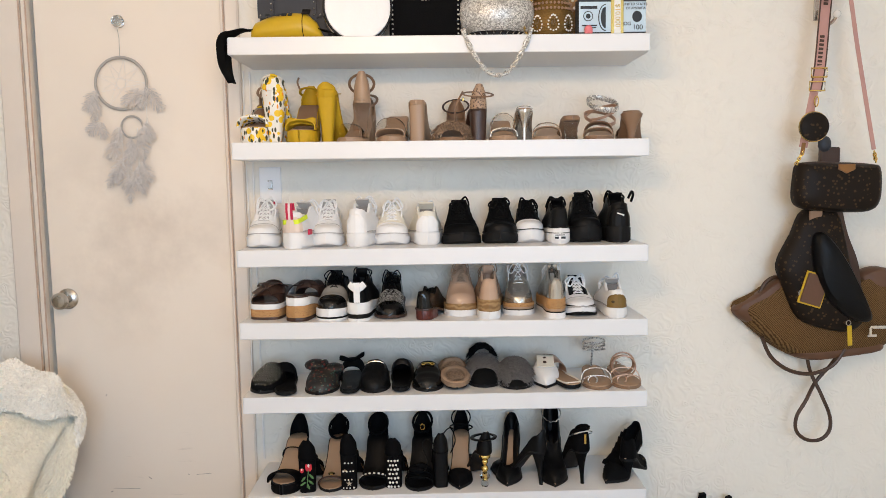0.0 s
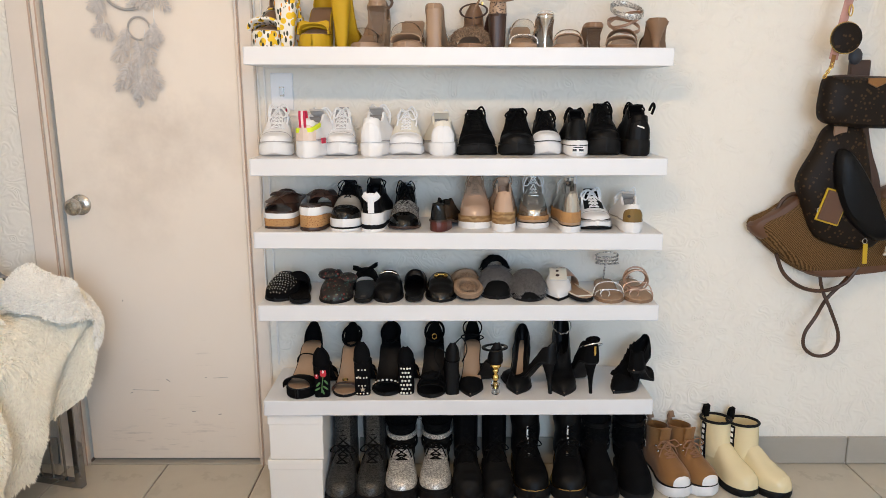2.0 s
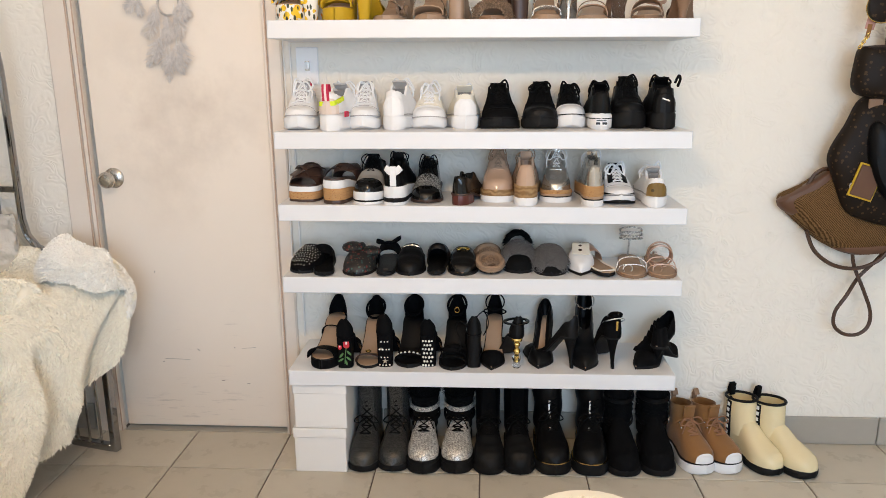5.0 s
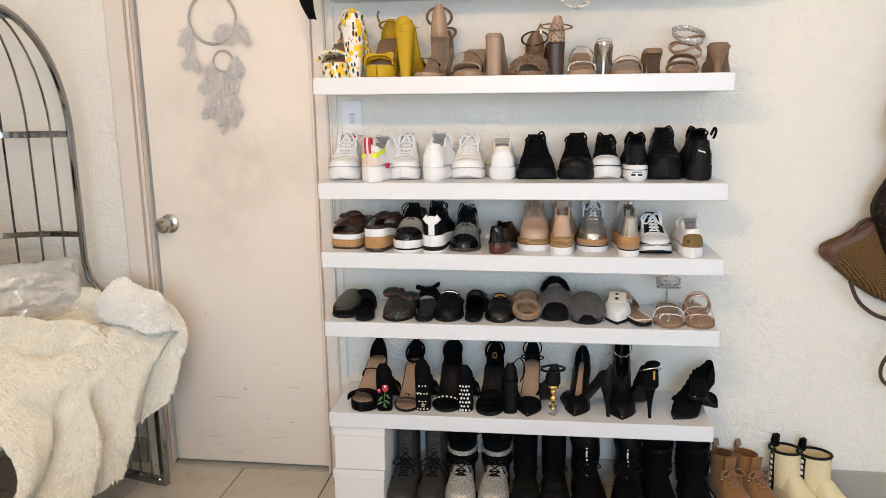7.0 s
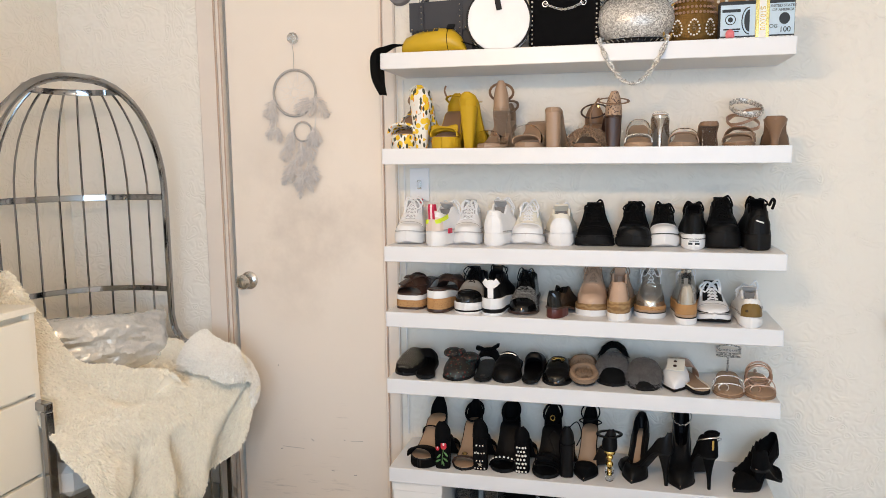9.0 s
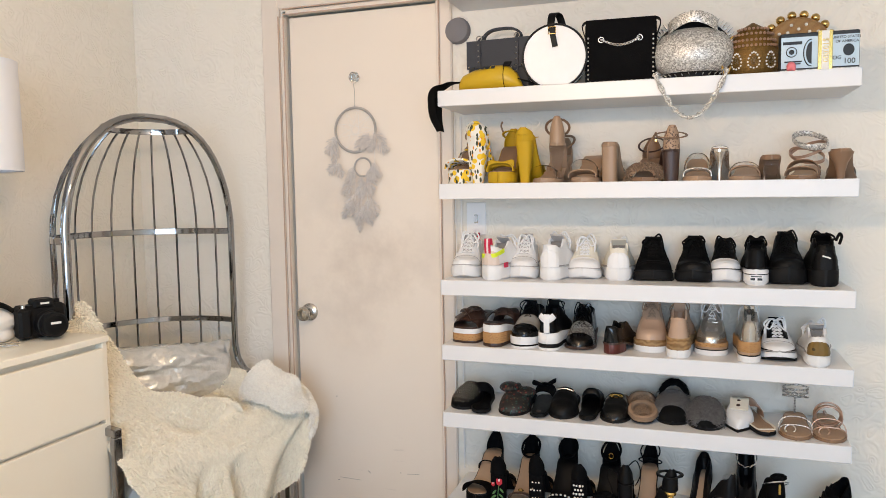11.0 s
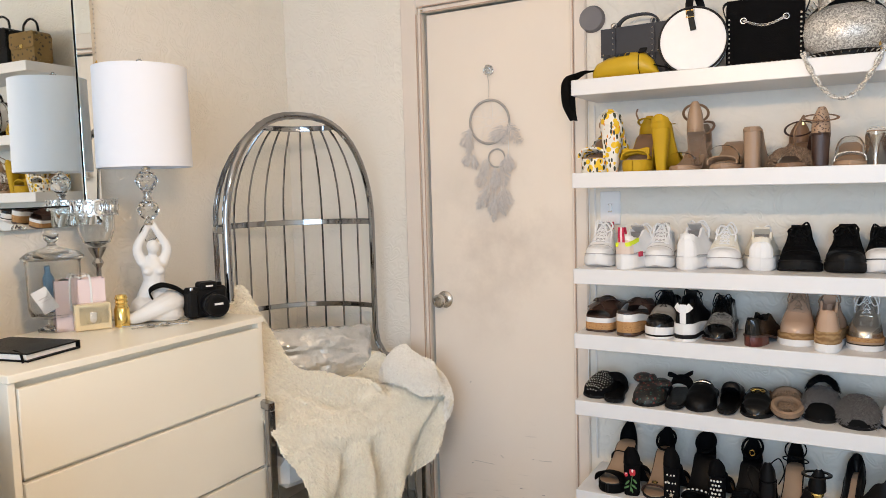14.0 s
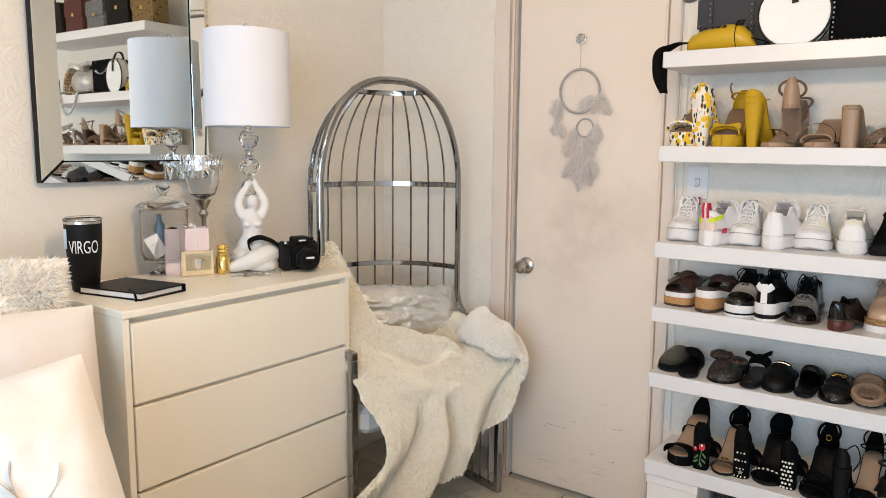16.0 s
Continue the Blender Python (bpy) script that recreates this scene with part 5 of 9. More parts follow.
def lace_up(last, height, s0, s1, rows, material, parent, r=0.0022, half=0.34, bow=True, loop=0.030, seed=1):
    """Laces across the tongue, with a loose bow."""
    rg = random.Random(seed)
    g = Geo()
    ev = []
    for i in range(rows):
        s = s0 + (s1 - s0) * i / max(1, rows - 1)
        H = smooth_table(height, s) * 0.98
        ev.append([last.over(s, H, sg * half) for sg in (-1, 1)])
    for i in range(rows):
        a, b = ev[i]
        mid = (a + b) / 2 + Vector((0, 0, 0.004))
        g.tube([a, mid, b], r, 6, flat=0.6)
        if i + 1 < rows:
            c, d = ev[i + 1]
            g.tube([a, (a + d) / 2 + Vector((0, 0, 0.006)), d], r, 6, flat=0.6)
            g.tube([b, (b + c) / 2 + Vector((0, 0, 0.007)), c], r, 6, flat=0.6)
    if bow:
        a = (ev[0][0] + ev[0][1]) / 2 + Vector((0, 0, 0.008))
        for sg in (-1, 1):
            k = rg.uniform(0.8, 1.2)
            g.tube(curve_through([a, a + Vector((sg * loop * 0.6, 0.010 * k, 0.002 + 0.016 * rg.random())), a + Vector((sg * loop * k, 0.020, -0.004 - 0.016 * rg.random())), a + Vector((sg * loop * 0.6, 0.022, -0.022)), a + Vector((sg * 0.004, 0.004, 0))], 5), r * 0.9, 6)
            g.tube(curve_through([a, a + Vector((sg * loop * 0.5, 0.015, 0.006)), a + Vector((sg * loop * 0.9 * k, 0.022, -0.022)), a + Vector((sg * loop * 0.95, 0.026, -0.045))], 5), r * 0.9, 6)
    return part("laces", g, material, parent)


def put(x, yf, top, front, L, yaw=0.0, lean=0.0):
    """Pose of a shoe whose nearest point lies at (x, yf): toe or heel to the front."""
    if top in TOPS:
        top += (x - MID_X) * math.tan(radians(TILTS[TOPS.index(top)]))
    if front == "toe":
        return pose(x, yf, top) @ pose(0, 0, 0, 0, lean, 180 + yaw) @ pose(0, -L, 0)
    return pose(x, yf, top) @ pose(0, 0, 0, 0, lean, yaw)


SNEAK = ((0, 0.056), (0.04, 0.063), (0.13, 0.052), (0.28, 0.047), (0.40, 0.076), (0.47, 0.076), (0.58, 0.058), (0.70, 0.040), (0.80, 0.029), (0.9, 0.025), (0.97, 0.017), (1, 0.003))
TALL = ((0, 0.066), (0.04, 0.073), (0.13, 0.061), (0.28, 0.055), (0.40, 0.088), (0.47, 0.088), (0.58, 0.066), (0.70, 0.044), (0.80, 0.031), (0.9, 0.027), (0.97, 0.019), (1, 0.003))
OXF = ((0, 0.056), (0.04, 0.064), (0.13, 0.052), (0.28, 0.047), (0.40, 0.082), (0.48, 0.082), (0.60, 0.060), (0.72, 0.042), (0.82, 0.034), (0.9, 0.029), (0.97, 0.019), (1, 0.003))
MULE = ((0, 0.001), (0.40, 0.001), (0.46, 0.03), (0.54, 0.062), (0.66, 0.055), (0.8, 0.042), (0.92, 0.030), (0.97, 0.02), (1, 0.004))
PUMP = ((0, 0.040), (0.04, 0.052), (0.12, 0.046), (0.3, 0.026), (0.5, 0.020), (0.66, 0.030), (0.74, 0.040), (0.86, 0.032), (0.94, 0.022), (1, 0.004))


# tongue colour with the shade of the gaps between laces painted in
LACESHADE = mat("lace_gap_shade", (0.50, 0.49, 0.485), 0.85, var=0.15, scale=40, bump=0.2, bscale=400)
BLUSH = mat("pale_blush_leather", (0.72, 0.60, 0.52), 0.45, var=0.06, scale=25)
SEAM = mat("grey_seam_line", (0.42, 0.41, 0.40), 0.8)
COLLAR = mat("grey_inside", (0.22, 0.215, 0.215), 0.9)


def sneaker(place, label, upper, sole, laces, L=0.265, W=0.10, thick=0.032, height=SNEAK, tongue=None, toecap=None, tab=None, panel=None, foxing=None, rows=5, outsole=None, seed=1, name="sneaker", bow=True, shape=ROUND, lining=None, heel_patch=None, half=0.34, panel_to=0.66, stay=None):
    t = thing(name, label, "shoe", place, "shoes on the shelves")
    la = Last(L, W, 0.006, thick, shape, spring=0.006)
    s = part("sole", la.sole(lambda s: la.z(s), lambda s: max(0.0, 0.012 * max(0, (s - 0.80) / 0.20) ** 2), 1.03, 0.007), sole, t)
    if outsole:
        part("outsole", la.sole(lambda s: 0.006 + 0.010 * max(0, (s - 0.82) / 0.18) ** 2, lambda s: 0.010 * max(0, (s - 0.82) / 0.18) ** 2 - 0.0005, 1.055, 0.001), outsole, s)
    if foxing:
        part("stripe", la.sole(lambda s: la.z(s) - thick * 0.35, lambda s: la.z(s) - thick * 0.35 - 0.003, 1.05, 0.0005), foxing, s)
    part("upper", la.upper(height, 0.06, 0.47, taper=0.24), upper, t)
    Ht = smooth_table(height, 0.42)
    g = Geo()
    pts = [la.over(sx, smooth_table(height, sx), 0, -0.002) for sx in (0.70, 0.62, 0.54, 0.46)]
    pts += [pts[-1] + Vector((0, -0.010, 0.009)), pts[-1] + Vector((0, -0.018, 0.014))]
    g.ribbon(curve_through(pts, 4), (1, 0, 0), W * 0.42, 0.005)
    part("tongue", g, tongue or upper, t)
    for sg in (-1, 1):
        part("eyestay", Geo().ribbon(curve_through([la.over(q, smooth_table(height, q), sg * (half + 0.12), 0.0012) for q in (0.46, 0.54, 0.62, 0.71)], 4), (sg * 1.0, 0, -0.6), W * 0.15, 0.0026), stay or upper, t)
    part("toe_seam", Geo().tube([la.over(0.77, smooth_table(height, 0.77), x, 0.0006) for x in (-0.95, -0.8, -0.6, -0.3, 0, 0.3, 0.6, 0.8, 0.95)], 0.0011, 5), SEAM if upper in (WHITEL, IVORY) else BLACKR, t)
    # added ring, coloured as the dark gap between upper and sole
    part("sole_seam", la.sole(lambda s: la.z(s) + 0.0022, lambda s: la.z(s) - 0.0008, 1.0, 0.0003), SEAM if sole is WHITER and upper is not BLACK else BLACKR, t)
    lace_up(la, height, 0.47, 0.69, rows, laces, t, r=0.0033, seed=seed, bow=bow, half=half)
    part("footbed", la.sole(lambda s: la.z(s) + 0.008, lambda s: la.z(s) + 0.003, 0.8, 0.001, 0.05, 0.46), COLLAR if upper in (WHITEL, IVORY) else BLACKM, t)
    # added dark plate across the opening, makes the shoe's inside look dark
    part("collar_lining", Geo().ribbon([(0, L * 0.385, la.z(0.4) + 0.004), (0, L * 0.380, la.z(0.4) + Ht * 0.55), (0, L * 0.375, la.z(0.4) + Ht * 0.86)], (1, 0, 0), la.hw(0.38) * 1.0, 0.003), COLLAR if upper in (WHITEL, IVORY) else BLACKM, t)
    if lining:
        part("lining", la.sole(lambda s: la.z(s) + 0.006, lambda s: la.z(s) + 0.003, 0.8, 0.001, 0.04, 0.5), lining, t)
    if toecap:
        part("toe_cap", Last(L, W, 0.006, thick, shape, spring=0.006).upper([(a, b + 0.0035) for a, b in height], 2, 3, 0.985, s0=0.76), toecap, t)
    if panel:
        part("panel", la.upper([(a, b * 0.62 + 0.002) for a, b in height], 0.04, 2.0 if panel_to < 0.9 else 0.5, 0.99, s0=0.0, s1=panel_to, taper=0.15), panel, t)
    if heel_patch:
        g = la.upper([(a, b * 0.80) for a, b in height], 2, 3, 1.03, s0=0.0, s1=0.08, taper=0.26)
        g.v = [(x, y - 0.0028, z) for x, y, z in g.v]
        part("heel_patch", g, heel_patch, t)
    if tab:
        p = Vector((0, -0.002, la.z(0) + smooth_table(height, 0.03)))
        for dx, mm in zip((-0.007, 0, 0.007), tab):
            part("pull_tab", Geo().ribbon([p + Vector((dx, 0.0, -0.026)), p + Vector((dx, -0.003, 0.004)), p + Vector((dx, -0.001, 0.020)), p + Vector((dx, 0.010, 0.020)), p + Vector((dx, 0.014, 0.0))], (1, 0, 0), 0.0075, 0.003), mm, t)
    return t, la


def oxford(place, label, upper, layers, laces=None, L=0.25, W=0.092, toecap=None, patch=None, vamp=None, height=OXF, name="platform_oxford", rows=4, collar=None, shape=ROUND, heel_block=None, plain_sole=None):
    """A flatform or heeled lace-up: layers are (thickness, material) from the ground up."""
    t = thing(name, label, "shoe", place, "shoes on the shelves")
    tot = sum(k for k, _ in layers)
    la = Last(L, W, 0.012 if not heel_block else 0.028, tot, shape, spring=0.004)
    z = 0.0
    base = None
    for th, mm in layers:
        za, zb = z / tot, (z + th) / tot
        if heel_block:
            lo = lambda s, za=za: la.z(s) - tot + tot * za
            hi = lambda s, zb=zb: la.z(s) - tot + tot * zb
        else:
            lo = lambda s, za=za: la.z(s) * za
            hi = lambda s, zb=zb: la.z(s) * zb
        p = part("sole_layer", la.sole(hi, lo, 1.05 - 0.015 * za, 0.0015), mm, base or t)
        base = base or p
        z += th
    if heel_block:
        part("heel", la.sole(lambda s: la.z(s) - tot + 0.001, lambda s: 0.0, 0.98, 0.002, 0.0, 0.28), heel_block, t)
    part("upper", la.upper(height, 0.06, 0.45, taper=0.27), upper, t)
    if toecap:
        part("toe_cap", la.upper([(a, b + 0.003) for a, b in height], 2, 3, 0.985, s0=0.78), toecap, t)
    if vamp:
        part("vamp", la.upper([(a, b + 0.0022) for a, b in height], 2, 3, 0.978, s0=0.60, s1=0.80), vamp, t)
    if patch:
        part("heel_patch", Geo().ribbon([(0, -0.003, la.z(0) + 0.002), (0, -0.004, la.z(0) + 0.03), (0, -0.003, la.z(0) + 0.060)], (1, 0, 0), 0.018, 0.004), patch, t)
        part("heel_patch", Geo().ribbon([(-0.022, 0.005, la.z(0) + 0.056), (-0.013, -0.001, la.z(0) + 0.047), (0, -0.0045, la.z(0) + 0.038), (0.013, -0.001, la.z(0) + 0.047), (0.022, 0.005, la.z(0) + 0.056)], (0, 0, 1), 0.020, 0.004), patch, t)
    if laces:
        part("tongue", Geo().ribbon(curve_through([la.over(sx, smooth_table(height, sx), 0, -0.003) for sx in (0.66, 0.56, 0.46)] + [la.over(0.44, smooth_table(height, 0.44) + 0.014, 0)], 4), (1, 0, 0), W * 0.36, 0.005), upper, t)
        lace_up(la, height, 0.46, 0.64, rows, laces, t, r=0.0019, half=0.26, loop=0.03, seed=len(label))
    part("insole", la.sole(lambda s: la.z(s) + 0.005, lambda s: la.z(s) + 0.001, 0.84, 0.001, 0.03, 0.5), collar or INSOLE, t)
    return t, la


def sandal_base(place, label, name, L=0.24, W=0.085, heel=0.0, plat=0.006, shape=ROUND, insole=INSOLE, sole=BLACKR, bend=0.0, spring=0.0):
    t = thing(name, label, "shoe", place, "shoes on the shelves")
    la = Last(L, W, heel, plat, shape, bend, spring)
    th = 0.005
    part("sole", la.sole(lambda s: la.z(s) - 0.001, lambda s: max(la.z(s) - plat, 0) if heel else 0.0, 1.0, 0.002), sole, t)
    part("insole", la.sole(lambda s: la.z(s) + 0.002, lambda s: la.z(s) - 0.0012, 0.94, 0.001), insole, t)
    return t, la


def block_heel(t, la, material, s0=0.01, s1=0.24, taper=0.85, label="", name="heel"):
    """A sturdy heel under the back of the sole."""
    rings = []
    top = lambda s: la.z(s) - la.plat
    for k in range(7):
        f = k / 6
        w = taper + (1 - taper) * f
        ring = []
        for j in range(16):
            a = 2 * math.pi * j / 16
            sc = (s0 + s1) / 2 - (s1 - s0) / 2 * 0.0
            y = la.L * (sc + (s1 - s0) / 2 * w * math.copysign(abs(math.cos(a)) ** 0.6, math.cos(a))) - (1 - f) * 0.0
            x = la.hw(0.12) * 1.0 * w * math.copysign(abs(math.sin(a)) ** 0.6, math.sin(a))
            z = f * top(max(0.0, min(1.0, y / la.L)))
            ring.append((x, y, z))
        rings.append(ring)
    return part(name, Geo().loft(rings), material, t, label)


def stiletto(t, la, material, tip=0.005, at=0.07, label="", top=0.020):
    """A thin heel."""
    H = la.z(at) - la.plat
    rings = []
    for k in range(9):
        f = k / 8
        r = tip + (top - tip) * f ** 2.2
        rings.append([(r * math.cos(2 * math.pi * j / 12), la.L * at + 0.010 * f + r * 1.1 * math.sin(2 * math.pi * j / 12), f * H) for j in range(12)])
    return part("heel", Geo().loft(rings), material, t, label)


def counter(t, la, material, H=0.055, s1=0.20, name="heel_counter", top=None):
    """A thin cup round the heel that narrows to a rounded top."""
    H = top[0][1] * 1.1 if top else H * 1.08
    yc, rings, n = la.L * 0.11, [], 10
    for k in range(10):
        f = k / 9
        rx = la.hw(0.11) * 1.03 * (1 - 0.42 * f ** 2.6)
        ry = yc + 0.004 - 0.004 * f
        reach = radians(108 - 62 * f ** 1.3)
        z = la.z(0.03) - 0.003 + H * f
        arc_at = lambda m: [(m * rx * math.sin(reach * q / n), yc - m * ry * math.cos(reach * q / n), z) for q in range(-n, n + 1)]
        rings.append(arc_at(1.0) + arc_at(0.90)[::-1])
    rings.append([(x * 0.72, y + 0.001, z + 0.0025) for x, y, z in rings[-1]])
    return part(name, Geo().loft(rings), material, t)


def ankle_strap(t, la, material, z, r=0.0028, rx=0.030, ry=0.034, y=None, flat=0.5, tilt=-0.024, name="ankle_strap"):
    y = la.L * 0.13 if y is None else y
    pts = [(rx * math.cos(2 * math.pi * k / 20), y + ry * math.sin(2 * math.pi * k / 20), la.z(0.1) + z - 0.012 + tilt * math.sin(2 * math.pi * k / 20)) for k in range(20)]
    return part(name, Geo().tube(pts, r * 1.6, 6, closed=True, flat=flat), material, t)


def toe_box(t, la, material, s0=0.70, H=0.040, name="toe_box"):
    return part(name, la.upper(((0, H), (s0, H * 0.9), (s0 + 0.06, H), (0.88, H * 0.8), (0.95, H * 0.55), (1, 0.004)), 2, 3, 0.99, s0=s0), material, t)


def studs(t, la, height, material, s0, s1, n, r, seed=3, name="stud", label="", prob=1.0):
    """Round studs in rows on the vamp, as one joined trim."""
    rg = random.Random(seed)
    g = Geo()
    for i in range(n):
        s = s0 + (s1 - s0) * i / max(1, n - 1)
        m = max(2, int(la.hw(s) * 2 / (r * 4.0)))
        for j in range(m):
            x = -0.85 + 1.7 * (j + 0.5 * (i % 2)) / m
            if rg.random() < prob:
                g.ball(la.over(s, smooth_table(height, s), x, 0.0005), r, 6)
    return tagged(part(name + "_trim", g, material, t, label), kind="stuff")


def heel_studs(t, la, material, n, r, z0, z1, seed=2, label=""):
    """Studs in staggered rows on the back of a block heel."""
    rg = random.Random(seed)
    rows = max(3, round(n / 3.5))
    for i in range(rows):
        m = 4 if i % 2 == 0 else 3
        for j in range(m):
            a = (j - (m - 1) / 2) * 0.46 + rg.uniform(-0.05, 0.05)
            x, z = la.hw(0.12) * 0.93 * math.sin(a), z0 + (z1 - z0) * i / (rows - 1)
            part("stud", Geo().ball((x, -0.001 + 0.010 * (1 - math.cos(a)), z), r * rg.uniform(0.75, 1.0), 8), material, t, label)


def boot(place, label, upper, sole, L=0.27, W=0.105, thick=0.03, H=0.24, rx=0.045, ry=0.058, laces=None, cuff=None, lean=0.0, name="boot", tongue=None, welt=None, toe=None, shaft=None, shape=ROUND, group="boots on the floor", flare=1.0, rows=5, slump=0.0, toeh=1.0, toe_from=0.62):
    t = thing(name, label, "boot", place, group)
    la = Last(L, W, 0.008, thick, shape, spring=0.006)
    part("sole", la.sole(lambda s: la.z(s), lambda s: 0.008 * max(0, (s - 0.85) / 0.15) ** 2, 1.07, 0.005), sole, t)
    if welt:
        part("welt", la.sole(lambda s: la.z(s) + 0.0015, lambda s: la.z(s) - 0.002, 1.03, 0.0005), welt, t)
    h = [(a, b * toeh) for a, b in ((0, 0.090), (0.05, 0.10), (0.2, 0.11), (0.35, 0.115), (0.5, 0.098), (0.62, 0.074), (0.78, 0.058), (0.9, 0.046), (0.97, 0.028), (1, 0.004))]
    part("foot", la.upper(h, 2, 3, 0.98), upper, t)
    if toe:
        part("toe_cap", la.upper([(a, b + 0.002) for a, b in h], 2, 3, 0.985, s0=toe_from), toe, t)
    rings = []
    z0 = thick + 0.05
    cy0 = L * 0.22
    for k in range(12):
        f = k / 11
        z = z0 + (H - z0) * f
        wob = slump * math.sin(f * 9 + 1) * 0.006
        kx, ky = (rx * (0.95 + (flare - 0.95) * f), ry * (0.95 + (flare - 0.95) * f))
        cy = cy0 + 0.012 * (1 - f) + lean * f + wob
        rings.append([(kx * math.cos(2 * math.pi * j / 24) + wob, cy + ky * math.sin(2 * math.pi * j / 24) * (1.12 if f < 0.3 else 1.0), z + (0.006 * math.sin(2 * math.pi * j / 24) if f > 0.9 else 0)) for j in range(24)])
    top = rings[-1]
    c = Vector((0, cy0 + lean, H))
    rings.append([tuple(c + (Vector(p) - c) * 0.94 + Vector((0, 0, 0.001))) for p in top])
    rings.append([tuple(c + (Vector(p) - c) * 0.90 - Vector((0, 0, 0.06))) for p in top])
    part("shaft", Geo().loft(rings, cap=True), shaft or upper, t)
    if cuff:
        part("cuff", Geo().tube(top, 0.0048, 8, closed=True), cuff, t)
    if tongue:
        yv = cy0 + lean + ry
        part("tongue", Geo().ribbon(curve_through([(0, cy0 + ry + 0.014, z0 + 0.01), (0, yv + 0.008, (z0 + H) / 2), (0, yv + 0.010, H - 0.01), (0, yv + 0.014, H + 0.012)], 4), (1, 0, 0), rx * 1.1, 0.006), tongue, t)
    if laces:
        g = Geo()
        ev = []
        for i in range(rows):
            f = i / (rows - 1)
            if f < 0.45:
                s = 0.64 - 0.16 * f / 0.45
                pt = [la.over(s, smooth_table(h, s), sg * 0.36, 0.003) for sg in (-1, 1)]
            else:
                q = (f - 0.45) / 0.55
                z = z0 + 0.055 + (H - 0.05 - z0 - 0.055) * q
                yv = cy0 + lean * q + ry * 0.93 + 0.012 * (1 - q) + 0.004
                pt = [Vector((sg * rx * 0.5, yv, z)) for sg in (-1, 1)]
            ev.append(pt)
        for i in range(rows):
            a, b = ev[i]
            g.tube([a, (a + b) / 2 + Vector((0, 0.006, 0.003)), b], 0.0022, 6)
            if i + 1 < rows:
                c, d = ev[i + 1]
                g.tube([a, (a + d) / 2 + Vector((0, 0.007, 0.002)), d], 0.0022, 6)
                g.tube([b, (b + c) / 2 + Vector((0, 0.008, 0.002)), c], 0.0022, 6)
        a = (ev[rows // 2][0] + ev[rows // 2][1]) / 2 + Vector((0, 0.008, 0))
        for sg in (-1, 1):
            g.tube(curve_through([a, a + Vector((sg * 0.022, 0.012, 0.012)), a + Vector((sg * 0.04, 0.012, -0.008)), a + Vector((sg * 0.02, 0.012, -0.012)), a], 5), 0.002, 6)
            g.tube(curve_through([a, a + Vector((sg * 0.02, 0.012, -0.01)), a + Vector((sg * 0.034, 0.016, -0.04))], 5), 0.002, 6)
        part("laces", g, laces, t)
    return t, la, top


def fuzz(t, la, height, material, count, length, s0, s1, seed=1, slim=0.96, width=0.0012, name="fur"):
    rg = random.Random(seed)

    def fn(u, v):
        s = s0 + (s1 - s0) * u
        x = -0.98 + 1.96 * v
        p = la.over(s, smooth_table(height, s), x * slim, -0.001)
        return p, Vector((x * 0.9, 0.2 * (s - 0.6), 1.0 - 0.6 * abs(x))).normalized()
    return tagged(part(name, Geo().fur(fn, count, length, rg, 0.5, width, 0.7), material, t, smooth=0), kind="stuff")


# -- sneakers on the third shelf --
Z = TOPS[3]
sneaker(put(-0.344, 2.262, Z, "toe", 0.262 - 0.06, 3), "white leather platform sneaker with white laces", WHITEL, WHITER, WHITEC, tongue=LACESHADE, L=0.205, W=0.098, thick=0.038, height=TALL, tab=(RED, PINKP, RED), seed=2)
t, la = sneaker(put(-0.248, 2.221, Z, "heel", 0.25, -13), "white platform sneaker with lime and red trim", WHITEL, WHITER, WHITEC, tongue=LACESHADE, L=0.25, W=0.100, thick=0.044, tab=(RED, PINKP, RED), heel_patch=BLUSH, seed=3)
ring = [(la.hw(q) * sg * 0.86, q * la.L - 0.005, la.z(q) + 0.027 + 0.07 * q * (1 if sg > 0 else 0.2)) for sg, qs in ((-1, (0.22, 0.14, 0.07, 0.03)), (1, (0.03, 0.07, 0.14, 0.22))) for q in qs]
part("stripe", Geo().ribbon(curve_through(ring, 4), (0, 0, 1), 0.013, 0.004), LIME, t, "lime yellow stripe")
part("side_patch", Geo().box((0.046, 0.035, 0.048), (0.006, 0.022, 0.016), 0.002), RED, t, "red rubber side patch")
sneaker(put(-0.154, 2.268, Z, "toe", 0.205, 2), "white leather platform sneaker with scuffed toe", WHITEL, WHITER, WHITEC, tongue=LACESHADE, L=0.205, W=0.094, thick=0.036, height=TALL, seed=4)
sneaker(put(-0.064, 2.257, Z, "heel", 0.21, -9), "white leather sneaker seen with padded heel", WHITEL, WHITER, WHITEC, tongue=LACESHADE, L=0.21, W=0.098, thick=0.038, height=TALL, heel_patch=WHITEL, seed=5)
sneaker(put(0.036, 2.300, Z, "toe", 0.175, 0), "chunky ivory running shoe with white laces", IVORY, WHITER, WHITEC, L=0.172, W=0.104, thick=0.030, height=TALL, toecap=WHITEL, rows=6, seed=6, name="running_shoe")
sneaker(put(0.147, 2.290, Z, "heel", 0.18, 4), "chunky ivory running shoe with loose laces", IVORY, WHITER, WHITEC, L=0.18, W=0.106, thick=0.036, height=SNEAK, heel_patch=WHITEL, seed=7, name="running_shoe")
sneaker(put(0.252, 2.293, Z, "toe", 0.18, 4), "black knit running shoe with tall tongue", BLACKM, BLACKR, BLACKC, L=0.18, W=0.114, thick=0.028, height=TALL, rows=5, seed=8, name="running_shoe", outsole=BLACKR)
